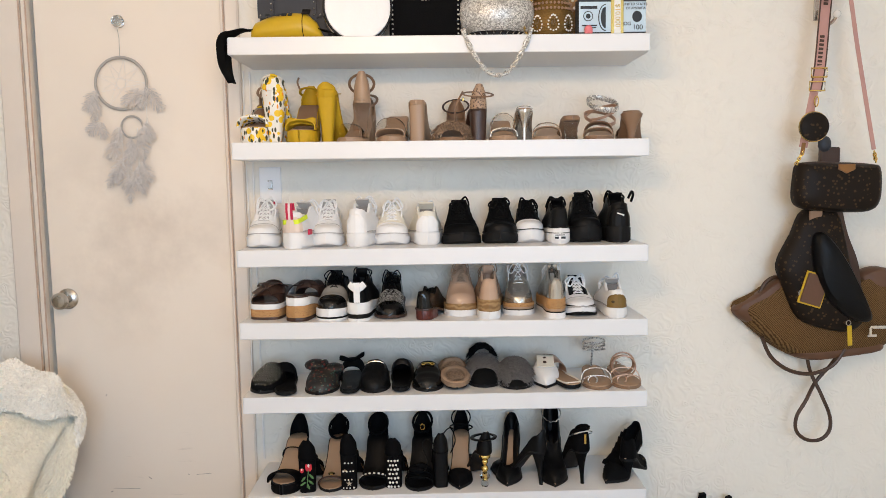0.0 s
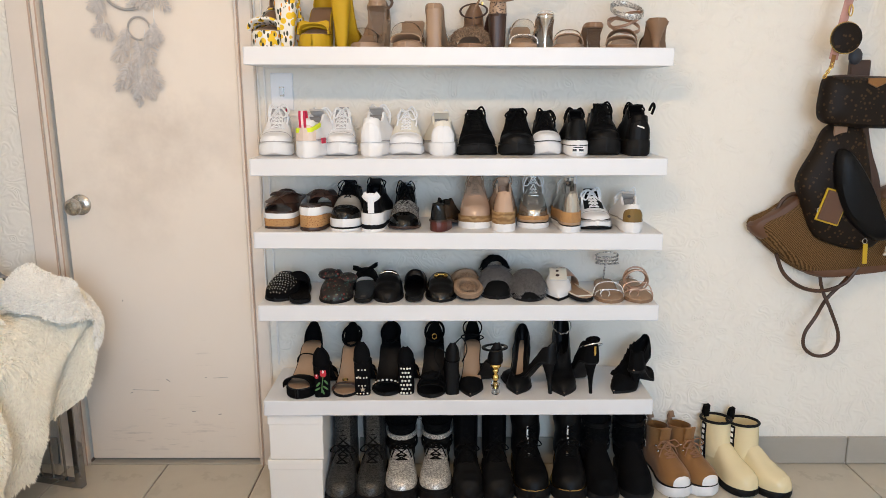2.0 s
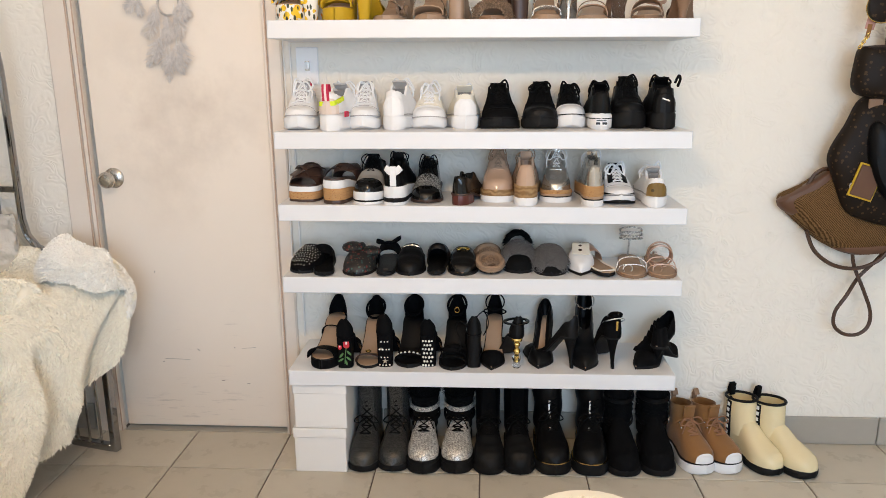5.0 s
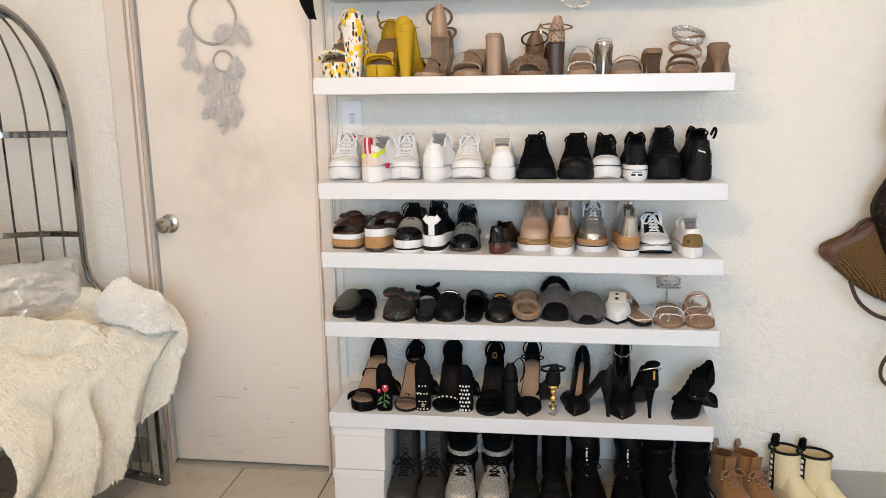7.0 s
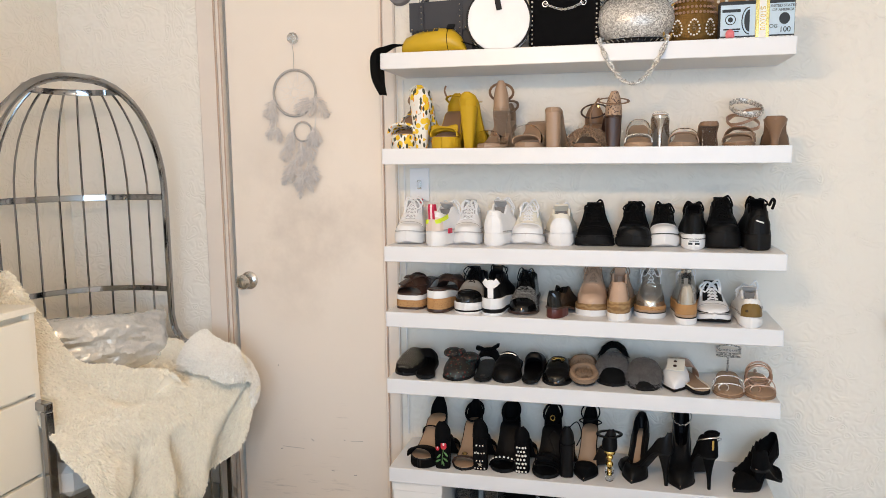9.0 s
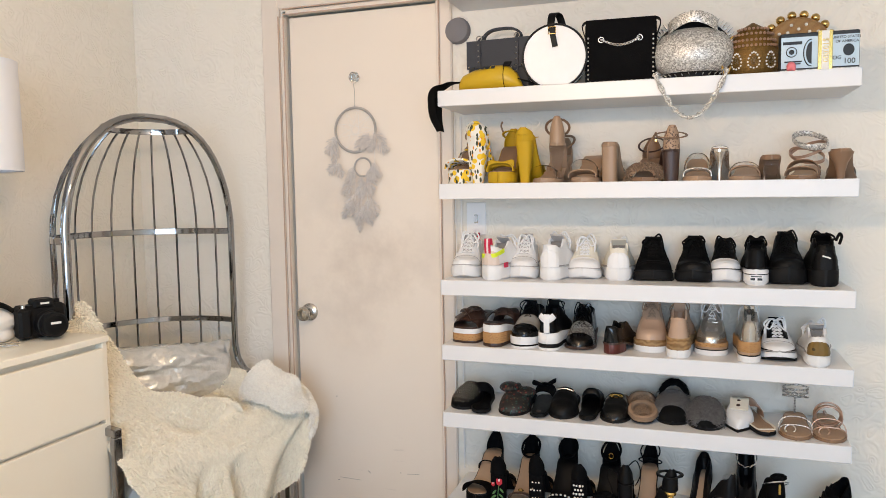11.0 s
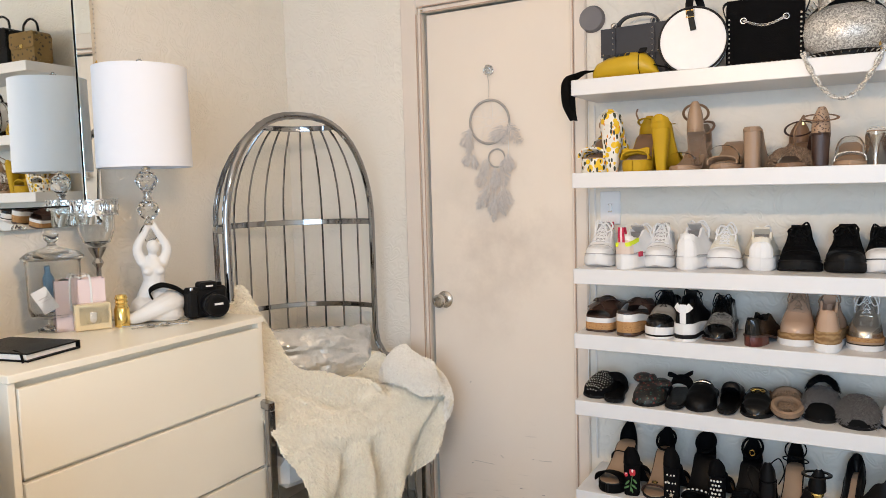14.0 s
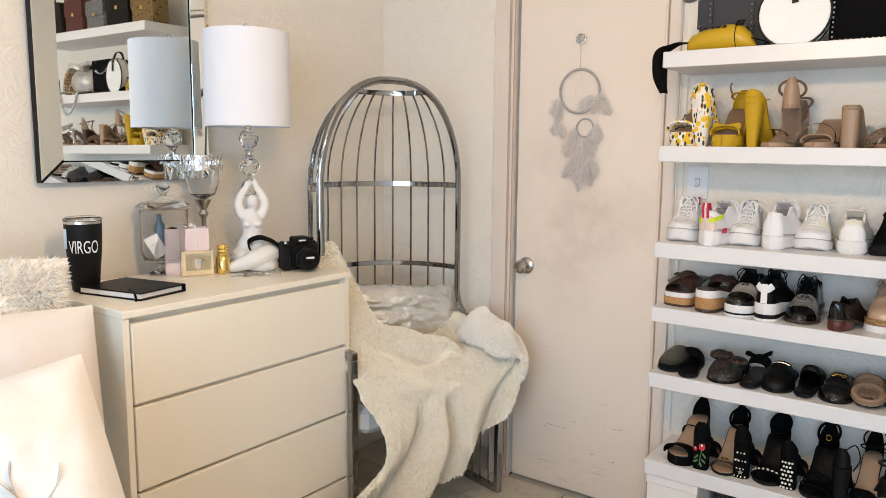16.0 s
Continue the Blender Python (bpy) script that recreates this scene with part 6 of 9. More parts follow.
t, la = sneaker(put(0.364, 2.279, Z, "toe", 0.195, -3), "black knit slip-on running shoe", BLACKM, BLACKR, BLACKC, L=0.195, W=0.106, thick=0.032, height=TALL, rows=2, seed=9, name="running_shoe", toecap=BLACK)
part("size_label", Geo().box((0, 0.062, 0.125), (0.026, 0.003, 0.012), 0.001, pose(0, 0, 0, -14)), PAPER, t, "white printed tongue label")
sneaker(put(0.458, 2.298, Z, "toe", 0.178, 2), "black canvas platform sneaker with white rubber toe", BLACK, WHITER, BLACKC, L=0.176, W=0.090, thick=0.036, height=SNEAK, toecap=WHITER, rows=5, seed=10, name="canvas_sneaker", lining=INSOLE)
t, la = sneaker(put(0.537, 2.259, Z, "heel", 0.21, -3), "black canvas platform sneaker with white printed heel", BLACK, WHITER, BLACKC, L=0.21, W=0.088, thick=0.042, height=SNEAK, foxing=INK, rows=5, seed=11, name="canvas_sneaker")
part("heel_label", Geo().box((0, -0.0028, 0.020), (0.034, 0.0014, 0.020), 0.0005), WHITER, t)
for dx, w in ((-0.0095, 0.012), (0.0095, 0.013)):
    part("printed_bar", Geo().box((dx, -0.0038, 0.0185), (w, 0.0008, 0.0065), 0.0003), INK, t)
part("logo_mark", Geo().box((0, -0.0038, 0.0262), (0.028, 0.0008, 0.0028), 0.0003), INK, t)
sneaker(put(0.624, 2.278, Z, "toe", 0.198, 0), "black leather high platform sneaker", BLACK, BLACKR, BLACKC, L=0.198, W=0.100, thick=0.046, height=TALL, rows=6, seed=12)
t, la = sneaker(put(0.717, 2.266, Z, "heel", 0.205, -2), "black leather platform sneaker with pull loop", BLACK, BLACKR, BLACKC, L=0.205, W=0.098, thick=0.044, height=TALL, heel_patch=BLACK, seed=13)
part("pull_tab", Geo().tube(curve_through([(0.024, 0.01, 0.13), (0.032, 0.004, 0.15), (0.038, 0.01, 0.14), (0.034, 0.02, 0.12)], 5), 0.004, 6), BLACKC, t)
part("logo_mark", Geo().ribbon([(-0.010, -0.0015, 0.088), (-0.002, -0.003, 0.085), (0.006, -0.003, 0.083), (0.010, -0.002, 0.080)], (0, 0, 1), 0.004, 0.001), PAPER, t, "small white mark")

# -- flatforms and oxfords on the fourth shelf --
Z = TOPS[4]
WHT, DKB = (0.014, WHITER), (0.010, BROWN)


def slide(place, label, L, name="platform_slide"):
    t = thing(name, label, "shoe", place, "shoes on the shelves")
    la = Last(L, 0.096, 0.024, 0.046, SQUARE)
    part("outsole", la.sole(lambda s: la.z(s) * 0.16, lambda s: 0.0, 1.0), BROWN, t)
    part("cork_platform", la.sole(lambda s: la.z(s) * 0.66, lambda s: la.z(s) * 0.16, 1.0), CORK, t, "cork platform")
    part("white_layer", la.sole(lambda s: la.z(s), lambda s: la.z(s) * 0.66, 1.0), WHITER, t, "white midsole layer")
    part("footbed", la.sole(lambda s: la.z(s) + 0.006, lambda s: la.z(s), 0.98), BROWN, t)
    hv = [(a, b * 0.95) for a, b in MULE]
    part("vamp", la.upper(hv, 2, 3, 0.99, s0=0.48, s1=0.93), BROWN, t)
    for sg in (-1, 1):
        part("strap", Geo().ribbon(curve_through([la.over(0.52 + 0.11 * k, smooth_table(hv, 0.52 + 0.11 * k), sg * (0.85 - 0.55 * k), 0.003) for k in range(4)], 4), (0.9 * sg, 1, 0), 0.044, 0.004), BROWN, t)
    return t


slide(put(-0.342, 2.251, Z, "toe", 0.215, -6), "dark brown leather slide on a cork platform", 0.215)
slide(put(-0.242, 2.214, Z, "heel", 0.235, -8), "brown leather slide showing its cork heel", 0.235)
LAY = ((0.006, WHITER), (0.010, BLACKR), (0.026, WHITER))
oxford(put(-0.144, 2.215, Z, "toe", 0.245, -3), "black and grey wingtip oxford on a white flatform", BLACK, ((0.006, WHITER), (0.005, BLACKR), (0.022, WHITER)), BLACKC, toecap=BLACKP, vamp=mat("grey_leather", (0.33, 0.31, 0.28), 0.5), L=0.245)
oxford(put(-0.060, 2.209, Z, "heel", 0.245, -2), "black flatform oxford with a white heel patch", BLACK, LAY, BLACKC, patch=WHITEL, L=0.245)
oxford(put(0.028, 2.235, Z, "toe", 0.235, -2), "black brogue with houndstooth cloth vamp", BLACKP, ((0.008, BROWN),), BLACKC, vamp=HOUND, L=0.235, name="brogue", heel_block=OXBLOOD, height=[(a, b * 1.12) for a, b in OXF])
oxford(put(0.128, 2.213, Z, "heel", 0.24, -15), "black brogue with a stacked red-brown heel", BLACKP, ((0.006, BROWN),), None, L=0.24, W=0.082, name="brogue", heel_block=OXBLOOD, collar=BLACK, height=[(a, b * 0.85) for a, b in OXF])
oxford(put(0.242, 2.268, Z, "toe", 0.20, -2), "nude patent oxford on a wood-grain flatform", NUDEP, ((0.017, WHITER), (0.018, WOODS)), NUDE, L=0.20, W=0.098, height=[(a, b * 1.15) for a, b in OXF])
oxford(put(0.324, 2.216, Z, "heel", 0.25, -2), "nude patent oxford with wood-grain platform heel", NUDEP, ((0.018, WHITER), (0.028, WOODS)), NUDE, L=0.25, W=0.09)
oxford(put(0.416, 2.273, Z, "toe", 0.195, -4), "metallic silver oxford with white laces and cork sole", SILVL, ((0.014, WHITER), (0.003, BLACKR), (0.006, INSOLE), (0.011, CORK)), WHITEC, L=0.195, W=0.09, height=[(a, b * 1.18) for a, b in OXF])
oxford(put(0.518, 2.211, Z, "heel", 0.25, -3), "metallic silver oxford showing its cork platform", SILVL, ((0.014, WHITER), (0.003, BLACKR), (0.006, INSOLE), (0.024, CORK)), WHITEC, L=0.25, W=0.082)
sneaker(put(0.601, 2.244, Z, "toe", 0.225, 0), "black and white leather court sneaker", WHITEL, WHITER, WHITEC, L=0.225, W=0.098, thick=0.024, height=[(a, b * 0.9) for a, b in SNEAK], panel=BLACK, panel_to=1.0, tongue=BLACK, stay=BLACK, seed=14, outsole=BLACKR, heel_patch=BLACK)
sneaker(put(0.695, 2.206, Z, "heel", 0.25, -4), "white sneaker with brown patterned canvas heel", WHITEL, WHITER, WHITEC, tongue=LACESHADE, L=0.25, W=0.090, thick=0.028, height=[(a, b * 0.85) for a, b in SNEAK], heel_patch=MONOB, seed=15)

# -- flats and mules on the fifth shelf --
Z = TOPS[5]


def mule(place, label, upper, sole=BLACKR, insole=BLACK, L=0.24, W=0.09, height=MULE, s0=0.46, shape=ROUND, name="mule", slim=0.98):
    t, la = sandal_base(place, label, name, L, W, 0.006, 0.010, shape, insole, sole)
    part("upper", la.upper(height, 2, 3, slim, s0=s0), upper, t)
    part("lining", la.upper([(a, max(0.001, b - 0.004)) for a, b in height], 2, 3, slim * 0.95, s0=s0 - 0.004, s1=0.9), BLACKM, t)
    return t, la


t, la = mule(put(-0.360, 2.241, Z, "toe", 0.23, -10), "black mule covered with small metal studs", BLACKM, W=0.100, L=0.23)
studs(t, la, MULE, SILVER, 0.52, 0.97, 12, 0.0024, label="small silver studs")
t, la = sandal_base(put(-0.274, 2.206, Z, "heel", 0.24, 14), "black flat mule showing its insole", "mule", 0.24, 0.084, 0.004, 0.012, SQUARE, BLACKM, BLACKR)
part("upper", la.upper(MULE, 2, 3, 0.98, s0=0.48), BLACKM, t)
t, la = mule(put(-0.185, 2.217, Z, "toe", 0.24, -4), "black floral satin slide with a large knot", FLORAL, W=0.100, name="knot_slide")
g = Geo()
for sx, k in ((-1, 0.9), (1, 1.1)):
    g.ball((sx * 0.028, 0.14, 0.060 * k), (0.034, 0.034, 0.017), 12)
g.ball((0, 0.14, 0.068), (0.012, 0.026, 0.014), 10)
part("knot", g, FLORAL, t)
t, la = sandal_base(put(-0.093, 2.213, Z, "heel", 0.24, 2), "black flat slide with a stiff bow", "bow_slide", 0.24, 0.076, 0.004, 0.010, SQUARE, BLACK, BLACKR)
part("strap", la.strap(0.66, 0.05, 0.06, 0.004), BLACKM, t)
g = Geo()
for sx in (-1, 1):
    g.loft([[(sx * d, la.L * 0.62 + h * math.cos(radians(a)) * 0.9, 0.068 + d * 0.35 * (1 + 0.4 * sx) + h * math.sin(radians(a)) * 0.35) for a in range(0, 360, 30)] for d, h in ((0.0, 0.008), (0.014, 0.014), (0.03, 0.022), (0.038, 0.018))])
part("bow", g, BLACKM, t)
part("size_label", Geo().box((0, 0.03, 0.0165), (0.014, 0.022, 0.001), 0.0003), BROWN, t)
t, la = mule(put(-0.022, 2.226, Z, "toe", 0.24, 0), "black leather loafer mule with a metal bit", BLACK, W=0.092, name="loafer_mule", height=[(a, b * 1.08) for a, b in MULE])
bz = [la.over(0.62, smooth_table(MULE, 0.62) * 1.08, x, 0.004) for x in (-0.6, -0.3, 0, 0.3, 0.6)]
part("metal_bit", Geo().tube(bz, 0.003, 8), STEEL, t)
t, la = sandal_base(put(0.058, 2.222, Z, "heel", 0.24, 0), "black leather slide with a wide band", "slide", 0.24, 0.074, 0.004, 0.012, ROUND, BLACK, BLACKR)
part("upper", la.upper(MULE, 2, 3, 0.99, s0=0.5), BLACK, t)
t, la = mule(put(0.139, 2.229, Z, "toe", 0.24, 0), "black patent loafer mule with gold bit and fur lining", BLACKP, W=0.094, name="loafer_mule", insole=FURT, height=[(a, b * 0.95) for a, b in MULE])
g = Geo()
for sx in (-1, 1):
    g.tube([la.over(0.64, 0.052, sx * 0.30 + 0.14 * math.cos(radians(a)), 0.004) + Vector((0, 0.010 * math.sin(radians(a)), 0)) for a in range(0, 360, 30)], 0.0022, 6, closed=True)
g.tube([la.over(0.64, 0.053, x, 0.005) for x in (-0.2, 0, 0.2)], 0.0024, 6)
part("metal_bit", g, GOLD, t)
fuzz(t, la, ((0, 0.012), (0.5, 0.02), (1, 0.02)), FURT, 900, 0.016, 0.05, 0.52, 5)
t, la = mule(put(0.226, 2.236, Z, "heel", 0.24, 4), "taupe shearling slide with a peep opening", FURT, W=0.096, name="fur_slide", insole=FURT)
part("rim", Geo().tube([(0.036 * math.cos(radians(a)), 0.05 + 0.045 * math.sin(radians(a)), 0.03 + 0.012 * math.sin(radians(a))) for a in range(0, 360, 18)], 0.011, 8, closed=True), FURT, t)
fuzz(t, la, ((0, 0.030), (0.2, 0.020), (0.3, 0.025), (0.5, 0.05), (1, 0.03)), FURT, 2600, 0.009, 0.0, 0.9, 6)
for xx, yy, cap, lab in ((0.311, 2.260, 0.062, "black slipper with a thick band of grey fur"), (0.405, 2.234, 0.056, "grey fur slide slipper on a black sole")):
    t, la = mule(put(xx, yy, Z, "toe", 0.215, 0), lab, FURB, W=0.100, L=0.215, name="fur_slide")
    hh = ((0, 0.01), (0.40, 0.03), (0.55, cap * 1.12), (0.7, cap), (0.86, 0.05), (1, 0.02))
    fuzz(t, la, hh, FURG, 8000, 0.018, 0.42, 0.88 if xx < 0.35 else 0.97, 7, 1.0, 0.0012)
    if xx < 0.35:
        fuzz(t, la, ((0, 0.07), (0.2, 0.075), (0.4, 0.085), (1, 0.05)), FURB, 1800, 0.022, 0.10, 0.46, 8, 0.9, 0.002, "back_fur")
t, la = mule(put(0.492, 2.241, Z, "toe", 0.24, -6), "cream pointed mule with three round studs on a flap", WHITEL, W=0.086, shape=POINT, name="pointed_mule", insole=INSOLE, height=[(a, b * 0.95) for a, b in MULE])
part("flap", Geo().ribbon(curve_through([la.over(s, smooth_table(MULE, s), 0, 0.003) for s in (0.78, 0.66, 0.54, 0.46)], 4), (1, 0, 0), 0.052, 0.004), IVORY, t)
for s in (0.72, 0.62, 0.52):
    part("stud", Geo().ball(la.over(s, smooth_table(MULE, s), 0.05, 0.0055), (0.006, 0.006, 0.004), 10), BROWN, t)
t, la = sandal_base(put(0.574, 2.221, Z, "heel", 0.245, 16), "tan flat slide showing its leather insole", "flat_slide", 0.245, 0.08, 0.004, 0.012, SQUARE, INSOLE, BLACKR)
part("strap", la.strap(0.66, 0.046, 0.055, 0.003), ROSEG, t)
part("rim", Geo().tube([(la.hw(s) * sg, s * la.L, la.z(s) + 0.004) for sg, ss in ((-1, [k / 20 for k in range(1, 20)]), (1, [k / 20 for k in range(19, 0, -1)])) for s in ss], 0.0022, 6, closed=True), IVORY, t)


def coil_sandal(place, label, coils, tilt=0.0, material=ROSEG):
    t, la = sandal_base(place, label, "coil_sandal", 0.24, 0.09, 0.004, 0.010, ROUND, INSOLE, TAN)
    part("toe_strap", la.strap(0.80, 0.024, 0.006, 0.003, 0.01), material, t)
    part("toe_strap", la.strap(0.70, 0.036, 0.006, 0.003, -0.01), material, t)
    part("toe_ring", Geo().tube([(0.014 + 0.014 * math.cos(radians(a)), la.L * 0.84 + 0.004 * math.cos(radians(a)), 0.020 + 0.012 * math.sin(radians(a))) for a in range(0, 360, 20)], 0.002, 6, closed=True), material, t)
    for y, z, r, lean in coils:
        pts = [(r * math.cos(radians(a)), y + r * math.sin(radians(a)) * math.sin(radians(lean)), z + r * math.sin(radians(a)) * math.cos(radians(lean))) for a in range(0, 360, 15)]
        part("coil", Geo().tube(pts, 0.0028, 8, closed=True), material, t)
    top = max(z for y, z, r, lean in coils)
    part("back_strap", Geo().ribbon(curve_through([(0, 0.012, 0.008), (0, 0.02, 0.03), (0, 0.055, top * 0.7), (0, coils[-1][0] - 0.03, top - 0.01)], 5), (1, 0, 0), 0.006, 0.002), material, t)
    return t


coil_sandal(put(0.646, 2.244, Z, "toe", 0.21, -6), "flat metallic sandal with a jewelled ankle coil", ((0.10, 0.092, 0.034, 70), (0.095, 0.103, 0.034, 66), (0.09, 0.114, 0.034, 62)), material=GLITS)
coil_sandal(put(0.733, 2.230, Z, "toe", 0.225, -4), "flat rose-gold sandal with thin coiled straps", ((0.15, 0.045, 0.036, 10), (0.14, 0.048, 0.033, 18), (0.13, 0.050, 0.036, 4), (0.12, 0.046, 0.034, 24)))

# -- black heels on the sixth shelf --
Z = TOPS[6]


def heeled(place, label, front="toe", L=0.20, W=0.085, heel=0.095, plat=0.010, shape=ROUND, insole=INSOLE, sole=BLACKR, name="heeled_sandal"):
    return sandal_base(place, label, name, L, W, heel, plat, shape, insole, sole)


def P6(x, yf, front, L=0.20, yaw=0.0):
    return put(x, yf, Z, front, L, yaw)


t, la = heeled(P6(-0.302, 2.215, "toe", yaw=-8), "black suede platform sandal with tan insole", heel=0.085, plat=0.034, W=0.09)
part("platform", la.sole(lambda s: la.z(s) - 0.002, lambda s: 0.0, 1.03, 0.004, 0.52, 1.0), BLACKM, t)
part("toe_strap", la.strap(0.82, 0.026, 0.066, 0.004), BLACKM, t)
counter(t, la, BLACKM, 0.062, 0.24)
block_heel(t, la, BLACKM)
part("strap", la.strap(0.42, 0.030, 0.010, 0.003), BLACKM, t)
t, la = heeled(P6(-0.226, 2.222, "heel", yaw=4), "black block heel with an embroidered red flower", heel=0.098, plat=0.012, W=0.078, sole=BLACKM)
block_heel(t, la, BLACKM, taper=0.92)
counter(t, la, BLACKM, 0.048, 0.30)
toe_box(t, la, BLACKM, 0.66)
RGE, GRN = mat("red_embroidery", (0.60, 0.03, 0.05), 0.7), mat("green_embroidery", (0.09, 0.20, 0.07), 0.8)
yb = -0.001
for k, (x, z, r) in enumerate(((0.006, 0.078, 0.010), (-0.014, 0.070, 0.006))):
    part("flower", Geo().ball((x, yb, z), (r, 0.002, r * 1.1), 10), RGE, t, "red embroidered tulip")
    for dx in (-0.6, 0, 0.6):
        part("petal", Geo().ball((x + dx * r, yb - 0.001, z + r * 0.7), (r * 0.35, 0.0015, r * 0.6), 8), PINKP if dx == 0 else RGE, t)
part("stem", Geo().tube([(0.006, yb - 0.001, 0.072), (0.002, yb - 0.001, 0.045), (0.000, yb - 0.001, 0.018)], 0.0014, 6), GRN, t)
for x, z, a in ((-0.010, 0.045, 40), (0.014, 0.052, -40), (-0.012, 0.030, 60), (0.012, 0.034, -50), (0.004, 0.022, -20)):
    part("leaf", Geo().ball((0, 0, 0), (0.0035, 0.0014, 0.010), 8, pose(x, yb - 0.001, z, 0, a, 0)), GRN, t)
t, la = heeled(P6(-0.161, 2.226, "toe", yaw=-3), "black peep-toe sandal with a brooch and tan insole", heel=0.098, W=0.082)
part("toe_strap", la.strap(0.80, 0.022, 0.028, 0.004), BROWN, t)
counter(t, la, BLACKM, 0.066, 0.22)
ankle_strap(t, la, BLACKM, 0.045)
block_heel(t, la, BLACKM)
part("brooch", Geo().ball(la.over(0.80, 0.032, 0), (0.010, 0.008, 0.005), 10), BRASS, t)
t, la = heeled(P6(-0.104, 2.236, "heel", yaw=2), "black suede block heel with pearls and star studs", heel=0.105, plat=0.012, W=0.076, sole=BLACKM)
block_heel(t, la, BLACKM, taper=0.95)
counter(t, la, BLACKM, 0.058, 0.45, top=((0, 0.052), (0.05, 0.060), (0.2, 0.05), (0.45, 0.03), (1, 0)))
toe_box(t, la, BLACKM, 0.66)
heel_studs(t, la, PEARL, 14, 0.0032, 0.008, 0.085, 4, "white pearl stud")
part("star", Geo().prism([(0.010 * (1 if k % 2 == 0 else 0.42) * math.sin(k * math.pi / 5), 0.010 * (1 if k % 2 == 0 else 0.42) * math.cos(k * math.pi / 5)) for k in range(10)], 0, 0.002, 0.0004, pose(0.002, 0.0, 0.022, 90)), SILVER, t, "silver star stud")
part("star", Geo().prism([(0.006 * (1 if k % 2 == 0 else 0.42) * math.sin(k * math.pi / 5), 0.006 * (1 if k % 2 == 0 else 0.42) * math.cos(k * math.pi / 5)) for k in range(10)], 0, 0.002, 0.0004, pose(-0.010, 0.001, 0.062, 90)), SILVER, t, "silver star stud")
t, la = heeled(P6(-0.032, 2.234, "toe", yaw=-2), "black sandal with a pearl-studded toe strap", heel=0.100, W=0.092, insole=BLACK)
part("toe_strap", la.strap(0.80, 0.022, 0.032, 0.004), BLACKM, t)
for k in range(9):
    a = radians(18 + 18 * k)
    part("pearl", Geo().ball((-la.hw(0.78) * math.cos(a) * 1.0, la.L * 0.79, la.z(0.8) + 0.024 * math.sin(a) ** 0.8 + 0.002), 0.0042, 8), PEARL, t)
counter(t, la, BLACKM, 0.066, 0.24)
ankle_strap(t, la, BLACKM, 0.05)
block_heel(t, la, BLACKM)
t, la = heeled(P6(0.030, 2.243, "heel", yaw=0), "black suede block heel dotted with white pearls", heel=0.098, plat=0.012, W=0.074, sole=BLACKM)
block_heel(t, la, BLACKM, taper=1.0)
counter(t, la, BLACKM, 0.046, 0.40, top=((0, 0.042), (0.05, 0.05), (0.2, 0.04), (0.4, 0.02), (1, 0)))
toe_box(t, la, BLACKM, 0.66)
heel_studs(t, la, PEARL, 24, 0.0044, 0.006, 0.086, 9, "white pearl stud")
t, la = heeled(P6(0.105, 2.218, "toe", yaw=-4), "strappy black sandal with gold clasp", heel=0.100, W=0.088, insole=BLACK)
for s, H, w in ((0.82, 0.026, 0.014), (0.72, 0.036, 0.012), (0.62, 0.044, 0.010)):
    part("strap", la.strap(s, H, w, 0.003, 0.01), BLACKM, t)
part("bow", Geo().ball(la.over(0.74, 0.036, 0.2), (0.026, 0.010, 0.012), 10).ball(la.over(0.70, 0.046, -0.1), (0.020, 0.012, 0.010), 10), BLACKM, t)
counter(t, la, BLACKM, 0.066, 0.20)
part("clasp", Geo().tube([(0.007 * math.cos(radians(a)), 0.030, la.z(0.1) + 0.030 + 0.009 * math.sin(radians(a))) for a in range(0, 360, 30)], 0.002, 6, closed=True), GOLD, t)
ankle_strap(t, la, BLACKM, 0.058)
block_heel(t, la, BLACKM)
t, la = heeled(P6(0.175, 2.239, "heel", yaw=4), "black matte block heel with tie straps", heel=0.105, plat=0.010, W=0.066, sole=BLACKM)
block_heel(t, la, BLACK, taper=0.98, s1=0.26)
counter(t, la, BLACK, 0.050, 0.2)
part("tie", Geo().tube(curve_through([(-0.02, 0.02, 0.13), (-0.045, 0.0, 0.155), (-0.055, 0.02, 0.12), (-0.04, 0.0, 0.085), (-0.05, 0.01, 0.05)], 6), 0.002, 6), BLACKC, t)
part("tie", Geo().tube(curve_through([(0.0, 0.02, 0.15), (0.03, 0.03, 0.175), (0.045, 0.02, 0.14), (0.03, 0.02, 0.10)], 6), 0.002, 6), BLACKC, t)
t, la = heeled(P6(0.228, 2.225, "toe", yaw=-4), "black pointed heel with thin tie straps and tan insole", heel=0.105, W=0.076, shape=POINT, name="pointed_heel")
toe_box(t, la, BLACKM, 0.70)
counter(t, la, BLACKM, 0.07, 0.18)
ankle_strap(t, la, BLACKC, 0.030, 0.0014, 0.036, 0.03, tilt=0.02, flat=1.0)
ankle_strap(t, la, BLACKC, 0.062, 0.0014, 0.03, 0.03, tilt=-0.02, flat=1.0)
stiletto(t, la, BLACKM, 0.007)
t, la = heeled(P6(0.312, 2.234, "heel", yaw=18), "black sandal on a gold heel of stacked balls", heel=0.100, W=0.07, sole=BLACK)
counter(t, la, BLACK, 0.060, 0.10, top=((0, 0.056), (0.05, 0.058), (0.10, 0.05), (1, 0)))
ankle_strap(t, la, BLACKP, 0.050, 0.004, 0.036, 0.028, tilt=0.0)
toe_box(t, la, BLACK, 0.74)
part("heel_cap", Geo().lathe([(0.016, 0.088), (0.018, 0.094), (0.016, 0.098)], 16, pose(0, 0.018, 0)), GOLD, t)
